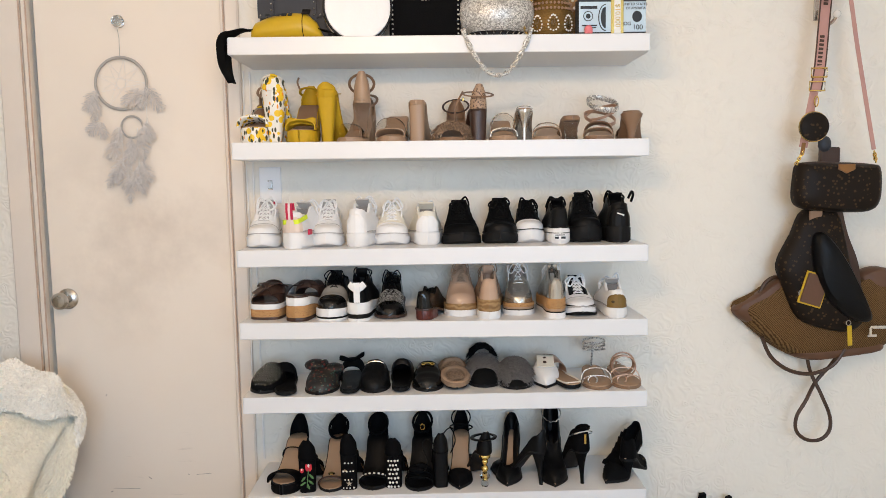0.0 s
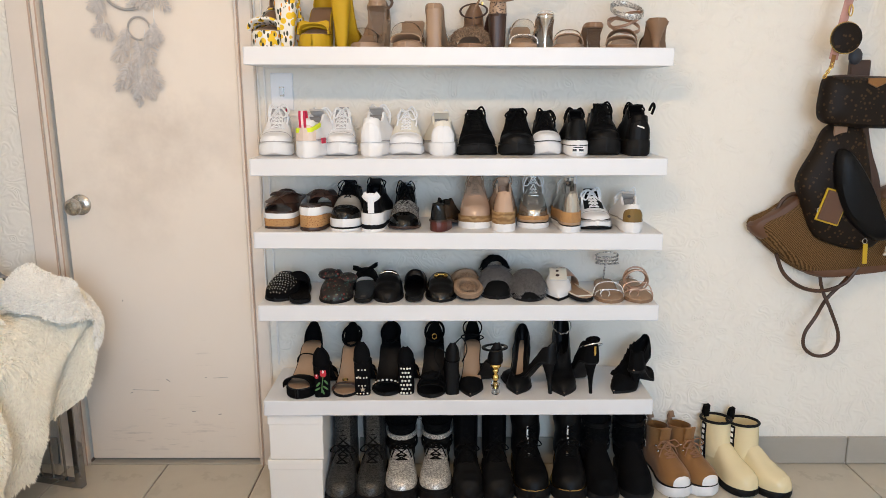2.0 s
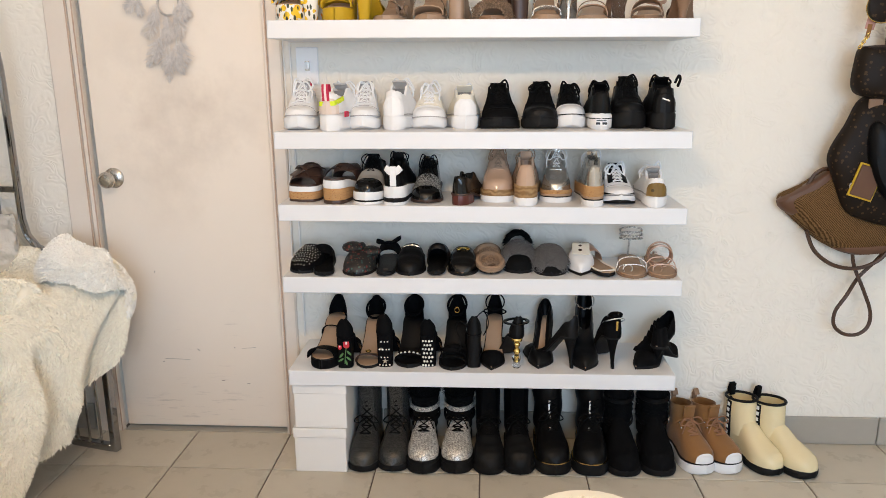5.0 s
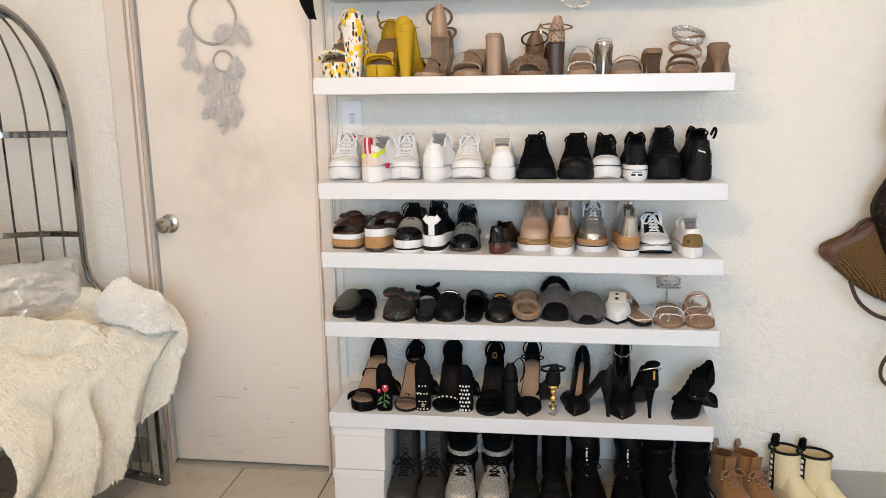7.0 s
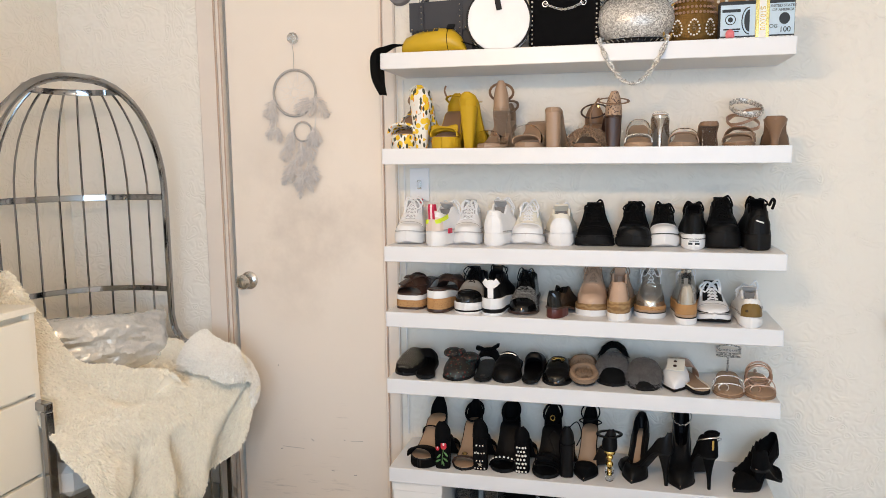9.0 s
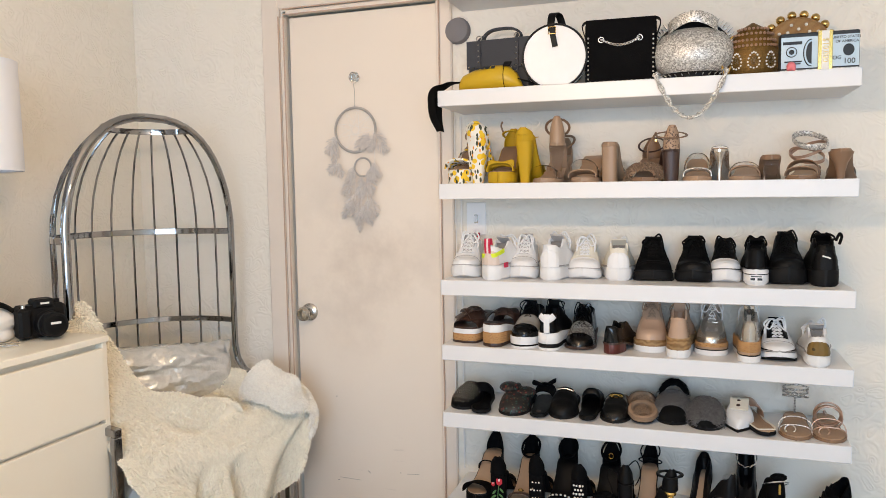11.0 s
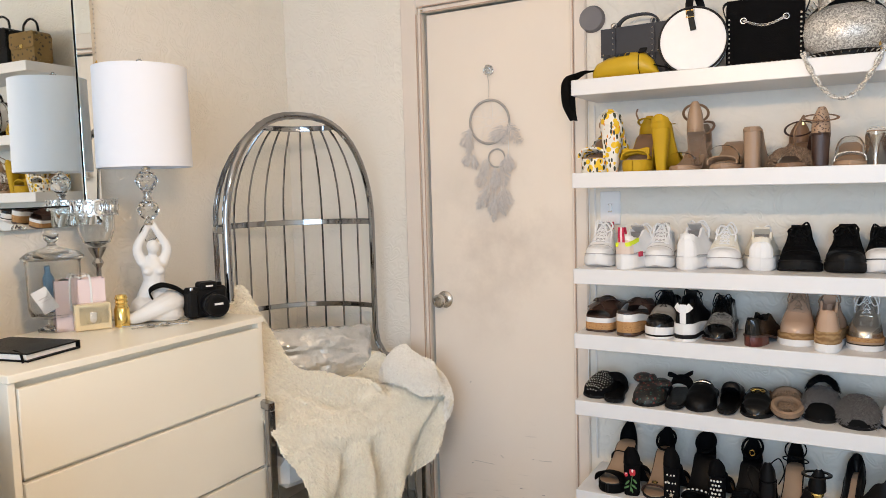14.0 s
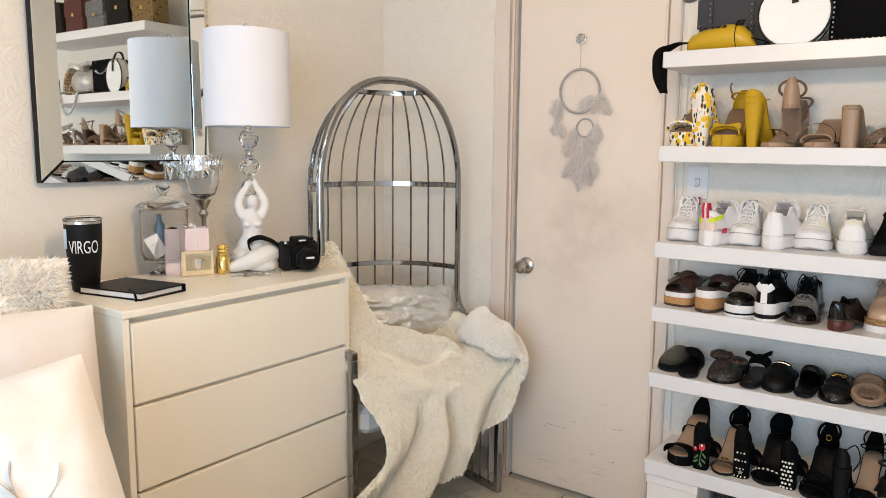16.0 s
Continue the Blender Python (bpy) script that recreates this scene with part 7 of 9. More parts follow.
part("heel", Geo().ball((0, 0.018, 0.076), 0.0105, 14).ball((0, 0.018, 0.054), 0.0115, 14).lathe([(0.005, 0.020), (0.006, 0.09)], 10, pose(0, 0.018, 0)), GOLD, t, "gold ball heel")
part("heel_tip", Geo().ball((0, 0.018, 0.030), 0.0145, 14).lathe([(0.010, 0.0), (0.013, 0.006), (0.010, 0.018)], 14, pose(0, 0.018, 0)), CRYSTAL, t, "clear ball heel tip")
t, la = heeled(P6(0.373, 2.240, "toe", yaw=-10), "plain black pointed court shoe with tan insole", heel=0.095, W=0.08, shape=POINT, name="pointed_heel")
part("upper", la.upper(PUMP, 0.04, 0.72, 0.99, thick=0.003), BLACK, t)
counter(t, la, BLACK, 0.058)
part("insole", la.sole(lambda s: la.z(s) + 0.007, lambda s: la.z(s) + 0.002, 0.82, 0.001, 0.05, 0.74), INSOLE, t)
stiletto(t, la, BLACK)
t, la = heeled(P6(0.516, 2.228, "toe", yaw=-4), "black ankle bootie with a chain round its collar", heel=0.095, W=0.086, shape=POINT, name="heeled_bootie")
part("upper", la.upper(((0, 0.085), (0.1, 0.088), (0.3, 0.080), (0.42, 0.06), (0.55, 0.05), (0.7, 0.045), (0.86, 0.034), (0.94, 0.022), (1, 0.004)), 0.04, 0.42, 0.99, thick=0.003), BLACK, t)
counter(t, la, BLACK, 0.092)
part("chain", Geo().tube([(0.030 * math.cos(radians(a)), 0.045 + 0.045 * math.sin(radians(a)), la.z(0.1) + 0.075 - 0.016 * math.sin(radians(a)) + 0.002 * math.sin(radians(a * 12))) for a in range(0, 360, 8)], 0.0022, 6, closed=True), SILVER, t, "thin silver chain")
stiletto(t, la, BLACK)
t, la = heeled(P6(0.487, 2.242, "heel", yaw=50), "black leather court shoe on a thin heel", heel=0.10, W=0.078, shape=POINT, name="pointed_heel", insole=INSOLE)
part("upper", la.upper(PUMP, 0.04, 0.72, 0.99, thick=0.003), BLACK, t)
counter(t, la, BLACK, 0.058)
stiletto(t, la, BLACK, 0.0055)
t, la = heeled(P6(0.605, 2.238, "heel", yaw=16), "black suede bootie with a gold back zip", heel=0.098, W=0.08, shape=POINT, name="heeled_bootie", insole=INSOLE)
part("upper", la.upper(((0, 0.060), (0.1, 0.064), (0.25, 0.06), (0.4, 0.05), (0.55, 0.04), (0.7, 0.042), (0.86, 0.034), (0.94, 0.022), (1, 0.004)), 0.04, 0.5, 0.99, thick=0.003), BLACKM, t)
counter(t, la, BLACKM, 0.066)
part("zip", Geo().box((0, -0.005, 0.145), (0.007, 0.004, 0.030), 0.001), GOLD, t, "gold zip")
part("bow", Geo().ball((0.012, 0.035, 0.165), (0.026, 0.014, 0.012), 10), BLACKM, t)
ankle_strap(t, la, SILVER, 0.052, 0.0012, 0.034, 0.04, flat=1.0, name="chain")
stiletto(t, la, BLACKM, 0.005)
t, la = heeled(P6(0.672, 2.246, "toe", yaw=-42), "black heel with a ruffled topline", heel=0.070, W=0.082, shape=POINT, name="ruffled_heel", insole=INSOLE)
part("upper", la.upper(PUMP, 0.04, 0.66, 0.99, thick=0.003), BLACKM, t)
counter(t, la, BLACKM, 0.058)
part("ruffle", Geo().ribbon([(la.hw(s) * 0.9, s * la.L, la.z(s) + 0.026 + 0.006 * math.sin(s * 70)) for s in [k / 24 for k in range(2, 18)]], (1, 0, 1), 0.022, 0.003), BLACKM, t)
stiletto(t, la, BLACKM)
t, la = heeled(P6(0.734, 2.262, "heel", yaw=-30), "black low heel with a scalloped back", heel=0.060, W=0.072, L=0.17, shape=POINT, name="ruffled_heel", insole=INSOLE)
part("upper", la.upper(((0, 0.058), (0.05, 0.062), (0.15, 0.06), (0.3, 0.03), (0.6, 0.024), (0.74, 0.036), (0.9, 0.024), (1, 0.004)), 0.04, 0.66, 0.99, thick=0.003), BLACKM, t)
stiletto(t, la, BLACKM, 0.004)

# -- colourful and nude heels on the second shelf --
Z = TOPS[2]


def P2(x, yf, front, L=0.19, yaw=0.0):
    return put(x, yf, Z, front, L, yaw)


t, la = heeled(P2(-0.352, 2.245, "toe", yaw=-4), "lemon-print platform sandal with wrapped straps", heel=0.080, plat=0.046, W=0.088, sole=LEMON, insole=TAN, name="platform_heel")
part("platform", la.sole(lambda s: la.z(s) - 0.002, lambda s: 0.0, 1.03, 0.005, 0.50, 1.0), LEMON, t)
part("toe_strap", la.strap(0.80, 0.026, 0.06, 0.009), LEMON, t)
part("strap", la.strap(0.5, 0.045, 0.014, 0.003, -0.02), LEMON, t)
counter(t, la, NUDE, 0.070, 0.2)
ankle_strap(t, la, NUDE, 0.055)
block_heel(t, la, LEMON)
t, la = heeled(P2(-0.290, 2.235, "heel", yaw=0), "lemon-print wedge heel standing with its back out", heel=0.122, plat=0.030, W=0.098, sole=LEMON, name="platform_heel")
block_heel(t, la, LEMON, s1=0.34, taper=0.52)
counter(t, la, LEMON, 0.052, 0.3, top=((0, 0.040), (0.05, 0.048), (0.12, 0.034), (0.3, 0.02), (1, 0)))
part("platform", la.sole(lambda s: la.z(s) - 0.002, lambda s: 0.0, 1.02, 0.004, 0.55, 1.0), LEMON, t)
ankle_strap(t, la, LEMON, 0.026, 0.0025, 0.034, 0.034)
t, la = heeled(P2(-0.214, 2.235, "toe", yaw=-2), "mustard suede platform sandal with a bow", heel=0.085, plat=0.036, W=0.086, sole=YELLOW, insole=TAN, name="platform_heel")
part("platform", la.sole(lambda s: la.z(s) - 0.002, lambda s: 0.0, 1.03, 0.005, 0.50, 1.0), YELLOW, t)
part("toe_strap", la.strap(0.78, 0.024, 0.05, 0.005), YELLOW, t)
g = Geo()
for sx in (-1, 1):
    g.loft([[(sx * d, la.L * 0.80 + h * 0.4 * math.cos(radians(a)), la.z(0.8) + 0.026 + h * math.sin(radians(a))) for a in range(0, 360, 30)] for d, h in ((0.0, 0.005), (0.016, 0.009), (0.034, 0.013), (0.042, 0.009))])
part("bow", g, YELLOW, t)
counter(t, la, YELLOW, 0.058, 0.16)
ankle_strap(t, la, YELLOW, 0.050, tilt=0.012)
block_heel(t, la, YELLOW)
part("strap_end", Geo().tube(curve_through([(0.03, 0.03, la.z(0) + 0.05), (0.037, 0.03, la.z(0) + 0.07), (0.032, 0.03, la.z(0) + 0.085)], 4), 0.003, 6), TAN, t)
t, la = heeled(P2(-0.138, 2.235, "heel", yaw=-3), "mustard suede tall block heel", heel=0.128, plat=0.024, W=0.080, sole=YELLOW, insole=TAN, name="platform_heel")
block_heel(t, la, YELLOW, s1=0.30, taper=0.52)
counter(t, la, YELLOW, 0.018, 0.3, top=((0, 0.018), (0.3, 0.012), (1, 0)))
toe_box(t, la, YELLOW, 0.66)
ankle_strap(t, la, YELLOW, 0.002, 0.0014, 0.036, 0.04, y=0.05, tilt=0.004)
t, la = heeled(P2(-0.078, 2.240, "toe", yaw=-14), "nude sandal with clear vinyl straps", heel=0.075, plat=0.012, W=0.088, sole=NUDE, insole=NUDE, name="clear_sandal")
part("vinyl_strap", la.strap(0.76, 0.034, 0.06, 0.002), VINYL, t)
counter(t, la, NUDE, 0.055, 0.16)
ankle_strap(t, la, TAN, 0.055, 0.003, 0.036, 0.034)
block_heel(t, la, NUDE)
t, la = heeled(P2(-0.033, 2.245, "heel", yaw=6), "nude sandal on a clear tapered heel", heel=0.112, plat=0.012, W=0.070, sole=NUDE, insole=NUDE, name="clear_sandal")
counter(t, la, NUDE, 0.075, 0.12, top=((0, 0.072), (0.05, 0.075), (0.12, 0.06), (1, 0)))
part("heel", Geo().lathe([(0.011, 0.0), (0.012, 0.03), (0.016, 0.07), (0.024, 0.105), (0.020, 0.112)], 16, pose(0, 0.026, 0)), ACRYL, t, "clear acrylic heel")
ankle_strap(t, la, TAN, 0.058, 0.0028, 0.036, 0.03, y=0.04)
t, la = heeled(P2(0.045, 2.235, "toe", yaw=-6), "nude suede mule with a clear vinyl band", heel=0.070, plat=0.014, W=0.088, sole=NUDE, insole=NUDE, name="clear_mule")
part("vinyl_strap", la.strap(0.74, 0.048, 0.06, 0.002), VINYL, t)
part("toe_band", la.strap(0.84, 0.018, 0.05, 0.004), NUDE, t)
block_heel(t, la, NUDE)
t, la = heeled(P2(0.122, 2.240, "heel", yaw=-4), "nude block-heeled mule with vinyl band", heel=0.105, plat=0.012, W=0.070, sole=NUDE, insole=NUDE, name="clear_mule")
block_heel(t, la, NUDE, s1=0.27, taper=0.93)
part("vinyl_strap", la.strap(0.70, 0.048, 0.06, 0.002), VINYL, t)
t, la = heeled(P2(0.222, 2.240, "toe", yaw=-6), "brown sandal with a fluffy fur toe strap", heel=0.062, plat=0.010, W=0.088, sole=TAN, insole=TAN, name="fur_sandal")
part("toe_strap", la.strap(0.78, 0.034, 0.045, 0.004), TAN, t)
fuzz(t, la, ((0, 0.03), (0.6, 0.034), (0.8, 0.036), (1, 0.02)), FURT, 1800, 0.030, 0.62, 0.92, 11, 1.1)
counter(t, la, TAN, 0.060, 0.16)
ankle_strap(t, la, BROWN, 0.055, 0.0022, 0.04, 0.036)
block_heel(t, la, TAN)
t, la = heeled(P2(0.305, 2.240, "heel", yaw=10), "snake-print sandal on a dark brown block heel", heel=0.085, plat=0.010, W=0.072, sole=BROWN, insole=TAN, name="snake_sandal")
block_heel(t, la, BROWN, s1=0.26, taper=0.85)
counter(t, la, SNAKE, 0.060, 0.14, top=((0, 0.062), (0.05, 0.066), (0.14, 0.03), (1, 0)))
ankle_strap(t, la, TAN, 0.052, 0.0026, 0.044, 0.04, tilt=0.012)
part("strap", Geo().tube(curve_through([(-0.04, 0.05, 0.145), (-0.065, 0.03, 0.10), (-0.06, 0.06, 0.06)], 5), 0.003, 6), TAN, t)
part("buckle", Geo().box((-0.045, 0.02, 0.12), (0.006, 0.003, 0.009), 0.001), BRASS, t)
t, la = heeled(P2(0.374, 2.232, "toe", yaw=0), "clear sandal with a jewelled toe band", heel=0.055, plat=0.012, W=0.080, sole=INSOLE, insole=INSOLE, name="jewelled_sandal")
part("toe_strap", la.strap(0.80, 0.022, 0.026, 0.004), GLITS, t)
part("vinyl_strap", la.strap(0.62, 0.06, 0.05, 0.002), VINYL, t)
block_heel(t, la, ACRYL, label="clear heel")
t, la = heeled(P2(0.433, 2.236, "heel", yaw=-2), "clear sandal on a silver flared heel", heel=0.080, plat=0.010, W=0.070, sole=SILVL, insole=INSOLE, name="jewelled_sandal")
part("heel", Geo().lathe([(0.0055, 0.0), (0.006, 0.03), (0.010, 0.055), (0.020, 0.074), (0.024, 0.082)], 16, pose(0, 0.024, 0)), SILVER, t, "silver flared heel")
part("vinyl_strap", la.strap(0.70, 0.045, 0.05, 0.002), VINYL, t)
part("back_band", la.strap(0.10, 0.010, 0.02, 0.002), VINYL, t)
t, la = heeled(P2(0.497, 2.240, "toe", yaw=-8), "tan low sandal with thin straps", heel=0.035, plat=0.010, W=0.086, sole=NUDE, insole=NUDE, name="low_sandal")
part("strap", la.strap(0.78, 0.030, 0.012, 0.003), NUDE, t)
part("strap", la.strap(0.64, 0.040, 0.010, 0.003, 0.02), VINYL, t)
block_heel(t, la, NUDE)
t, la = heeled(P2(0.570, 2.236, "heel", yaw=0), "tan sandal on a clear block heel", heel=0.056, plat=0.012, W=0.074, sole=TAN, insole=TAN, name="low_sandal")
part("heel", Geo().lathe([(0.019, 0.0), (0.020, 0.004), (0.018, 0.02), (0.020, 0.024), (0.018, 0.045), (0.020, 0.054)], 16, pose(0, 0.026, 0)), ACRYL, t, "clear block heel")
toe_box(t, la, TAN, 0.72, 0.03)
t, la = heeled(P2(0.642, 2.240, "toe", yaw=-16), "nude sandal with glitter band and coiled ankle strap", heel=0.030, plat=0.010, W=0.086, sole=TAN, insole=NUDE, name="coiled_sandal")
part("toe_strap", la.strap(0.80, 0.022, 0.03, 0.003), NUDE, t)
part("toe_strap", la.strap(0.66, 0.042, 0.03, 0.003), TAN, t)
for k, (z, mm, w) in enumerate(((0.070, ROSEG, 0.010), (0.086, ROSEG, 0.008), (0.112, GLITS, 0.016))):
    part("ankle_coil", Geo().ribbon([(-0.004 * k + 0.046 * math.cos(radians(a)), 0.08 + 0.04 * math.sin(radians(a)), z + 0.012 * math.cos(radians(a)) * (-1) ** k - 0.02 * math.sin(radians(a))) for a in range(0, 360, 15)], (0, 0.3, 1), w, 0.003, closed=True), mm, t)
t, la = heeled(P2(0.741, 2.232, "heel", yaw=-10), "tan leather mule with a curved heel", heel=0.070, plat=0.010, W=0.078, sole=TAN, insole=TAN, name="curved_heel")
part("heel", Geo().lathe([(0.010, 0.0), (0.011, 0.02), (0.018, 0.045), (0.030, 0.066), (0.032, 0.074)], 16, pose(0, 0.030, 0)), TAN, t)
toe_box(t, la, TAN, 0.66)

# -- boxes, boots and sneakers on the floor --
Z = FLOOR
for zc, hh in ((Z, 0.152), (Z + 0.154, 0.150)):
    bx = thing("shoe_box", "white cardboard shoe box with a lid", "box", (-0.316, 2.34, zc), "stacked shoe boxes")
    k = 0.006 if zc > Z else 0.0
    part("box", Geo().box((k, 0, (hh - 0.006) / 2), (0.166, 0.25, hh - 0.006), 0.002), PAPER, bx)
    part("lid", Geo().box((k, 0, hh - 0.016), (0.172, 0.256, 0.032), 0.002), PAPER, bx)

for x, y in ((-0.186, 2.206), (-0.089, 2.212)):
    boot(put(x, y, Z, "toe", 0.262, -1), "grey glitter lace-up boot with black sole", GLITD, BLACKR, L=0.262, W=0.104, thick=0.022, H=0.255, rx=0.040, laces=BLACKC, tongue=GLITD, name="glitter_boot", shaft=GLITD)
for x, y in ((0.012, 2.202), (0.116, 2.208)):
    t, la, top = boot(put(x, y, Z, "toe", 0.265, 2 if x < 0.05 else -2), "silver glitter snow boot with black laces and fur top", GLITS, BLACKR, L=0.265, W=0.106, thick=0.036, H=0.252, rx=0.046, laces=BLACKC, name="snow_boot", shaft=FURB, rows=7)
    for z, r in ((0.125, 0.054), (0.165, 0.053), (0.20, 0.051)):
        part("band", Geo().ribbon([(r * 0.94 * math.cos(radians(a)), 0.066 + 0.066 * math.sin(radians(a)), z) for a in range(0, 360, 15)], (0, 0, 1), 0.016, 0.005, closed=True), BLACKM if z != 0.165 else GLITS, t)
    part("bumper", la.sole(lambda s: la.z(s) + 0.010, lambda s: la.z(s) - 0.004, 1.06, 0.003, 0.0, 1.0), BLACKR, t)
    rg = random.Random(31)
    tagged(part("fur", Geo().fur(lambda u, v: ((0.050 * math.cos(6.283 * u), 0.058 + 0.062 * math.sin(6.283 * u), 0.205 + 0.05 * v), (math.cos(6.283 * u), math.sin(6.283 * u), 0.3)), 1600, 0.014, rg, 0.3, 0.0012), FURB, t, smooth=0), kind="stuff")
for x, y in ((0.226, 2.206), (0.322, 2.211)):
    boot(put(x, y, Z, "toe", 0.27, 2), "black lace-up duck boot with rubber toe", BLACK, BLACKR, L=0.27, W=0.102, thick=0.024, H=0.258, rx=0.042, laces=BLACKC, toe=BLACKR, tongue=BLACKM, name="duck_boot")
for x, y, yaw in ((0.434, 2.212, 4), (0.542, 2.213, -6)):
    t, la, top = boot(put(x, y, Z, "toe", 0.268, yaw), "black leather combat boot with a front zip and yellow welt", BLACK, BLACKR, L=0.268, W=0.112, thick=0.040, H=0.252, rx=0.046, welt=BRASS, name="combat_boot", flare=1.1, slump=0.6, laces=BLACKC)
    part("zip", Geo().ribbon(curve_through([(0.0, 0.136, 0.13), (0.004, 0.130, 0.17), (0.002, 0.122, 0.21), (0.0, 0.120, 0.25)], 4), (1, 0, 0), 0.006, 0.003), STEEL, t, "metal zip")
    part("zip_pull", Geo().box((0.006, 0.146, 0.135), (0.007, 0.003, 0.034), 0.001, pose(0, 0, 0, -10)), STEEL, t)
for x, y in ((0.656, 2.213), (0.764, 2.220)):
    t, la, top = boot(put(x, y, Z, "toe", 0.268, 1 if x < 0.7 else -2), "black suede fur-topped winter boot with buckles", BLACKM, BLACKR, L=0.268, W=0.108, thick=0.022, H=0.262, rx=0.048, name="winter_boot", slump=0.8, toeh=1.1)
    sg = 1 if x < 0.7 else -1
    for z in (0.115, 0.20):
        part("strap", Geo().ribbon([(0.051 * math.cos(radians(a)), 0.068 + 0.068 * math.sin(radians(a)), z) for a in range(0, 360, 15)], (0, 0, 1), 0.014, 0.004, closed=True), BLACK, t)
        part("buckle", Geo().box((sg * 0.052, 0.085, z), (0.005, 0.018, 0.020), 0.001), STEEL, t)
    rg = random.Random(33)
    tagged(part("fur", Geo().fur(lambda u, v: ((0.049 * math.cos(6.283 * u), 0.059 + 0.06 * math.sin(6.283 * u), 0.12 + 0.14 * v), (math.cos(6.283 * u), math.sin(6.283 * u), 0.2)), 1800, 0.010, rg, 0.4, 0.0012), FURB, t, smooth=0), kind="stuff")
HIGH = mat("brown_lace", (0.30, 0.15, 0.08), 0.8)
for x, y, yaw in ((0.912, 2.226, 14), (1.008, 2.236, 20)):
    t, la, top = boot(put(x, y, Z, "toe", 0.25, yaw), "camel suede high-top platform sneaker with white toe", SUEDE, WHITER, L=0.235, W=0.100, thick=0.036, H=0.172, rx=0.034, ry=0.046, laces=HIGH, tongue=SUEDE, toe=WHITER, toe_from=0.94, name="high_top_sneaker", rows=7, toeh=0.9)
    part("stripe", la.sole(lambda s: la.z(s) + 0.001, lambda s: la.z(s) - 0.003, 1.075, 0.0005), BLACKR, t)
    part("pull_tab", Geo().ribbon([(0, 0.004, 0.155), (0, -0.002, 0.180), (0, 0.006, 0.198), (0, 0.016, 0.180)], (1, 0, 0), 0.018, 0.004), TAN, t)
    for k in range(4):
        part("eyelet", Geo().ball((0.027, 0.142 - 0.014 * k, 0.084 + 0.013 * k), 0.0034, 8), STEEL, t)
for x, y, yaw in ((1.140, 2.232, 22), (1.248, 2.222, 30)):
    t, la, top = boot(put(x, y, Z, "toe", 0.26, yaw), "pale yellow glossy rubber ankle boot with black trim", CREAMY, BLACKR, L=0.245, W=0.100, thick=0.024, H=0.192, rx=0.043, ry=0.053, cuff=BLACKR, name="rubber_boot", flare=1.02)
    part("pull_loop", Geo().ribbon([(0, 0.004, 0.16), (0, -0.002, 0.198), (0, 0.004, 0.222), (0, 0.012, 0.220), (0, 0.010, 0.18)], (1, 0, 0), 0.022, 0.004), BLACKC, t)
    part("side_strip", Geo().ribbon([(0.0435, 0.050, 0.185), (0.0445, 0.050, 0.14), (0.042, 0.052, 0.085), (0.044, 0.055, 0.045)], (0, 1, 0), 0.020, 0.003), BLACKR, t)
    for k in range(6):
        part("logo_mark", Geo().box((0.0462, 0.050, 0.172 - 0.020 * k), (0.002, 0.010, 0.012), 0.0005), PAPER, t)

# ---- handbags on the upper shelf ----
ZB = TOPS[1]


def rounded(w, h, r, n=6, z0=0.0):
    """Outline of a rounded rectangle that stands on z0."""
    out = []
    for cx, cz, a0 in ((w / 2 - r, z0 + r, -90), (w / 2 - r, z0 + h - r, 0), (-w / 2 + r, z0 + h - r, 90), (-w / 2 + r, z0 + r, 180)):
        for k in range(n + 1):
            a = radians(a0 + 90 * k / n)
            out.append((cx + r * math.cos(a), cz + r * math.sin(a)))
    return out


def slab(outline, y0, y1, soft=0.004):
    """A standing plate from an outline in xz, from y0 (front) to y1."""
    return Geo().prism([(x, z) for x, z in outline], -y1, -y0, soft, pose(0, 0, 0, 90))


def plump(outline, y0, depth, fill=0.9):
    """A soft bag from an outline in xz; its back lies at y0, it bulges to the front."""
    ends = [(x, z, 0.0) for x, z in outline]
    outline = [(q.x, q.y) for q in curve_through([ends[-1]] + ends + [ends[0], ends[1]], 4)[4:-5]]
    cx = sum(p[0] for p in outline) / len(outline)
    cz = sum(p[1] for p in outline) / len(outline)
    rings = []
    for k, d in ((0.93, 0.0), (1.0, 0.12), (1.0, 0.45), (0.96, 0.72), (0.84, 0.92), (0.5, 1.0), (0.1, 1.02)):
        rings.append([(cx + (x - cx) * k, y0 - depth * d, cz + (z - cz) * k) for x, z in outline])
    return Geo().loft(rings)


def chain_links(pts, r=0.004, thick=0.0011, material=STEEL, parent=None, step=1):
    P = [Vector(p) for p in pts]
    g = Geo()
    for i in range(0, len(P) - 1, step):
        t = (P[i + 1] - P[i]).normalized()
        side = t.orthogonal().normalized()
        side.rotate(Matrix.Rotation(radians(90) * (i % 2), 3, t))
        c = (P[i] + P[i + 1]) / 2
        g.tube([c + t * r * 1.35 * math.cos(radians(a)) + side * r * math.sin(radians(a)) for a in range(0, 360, 45)], thick, 5, closed=True)
    return tagged(part("chain", g, material, parent), kind="stuff")


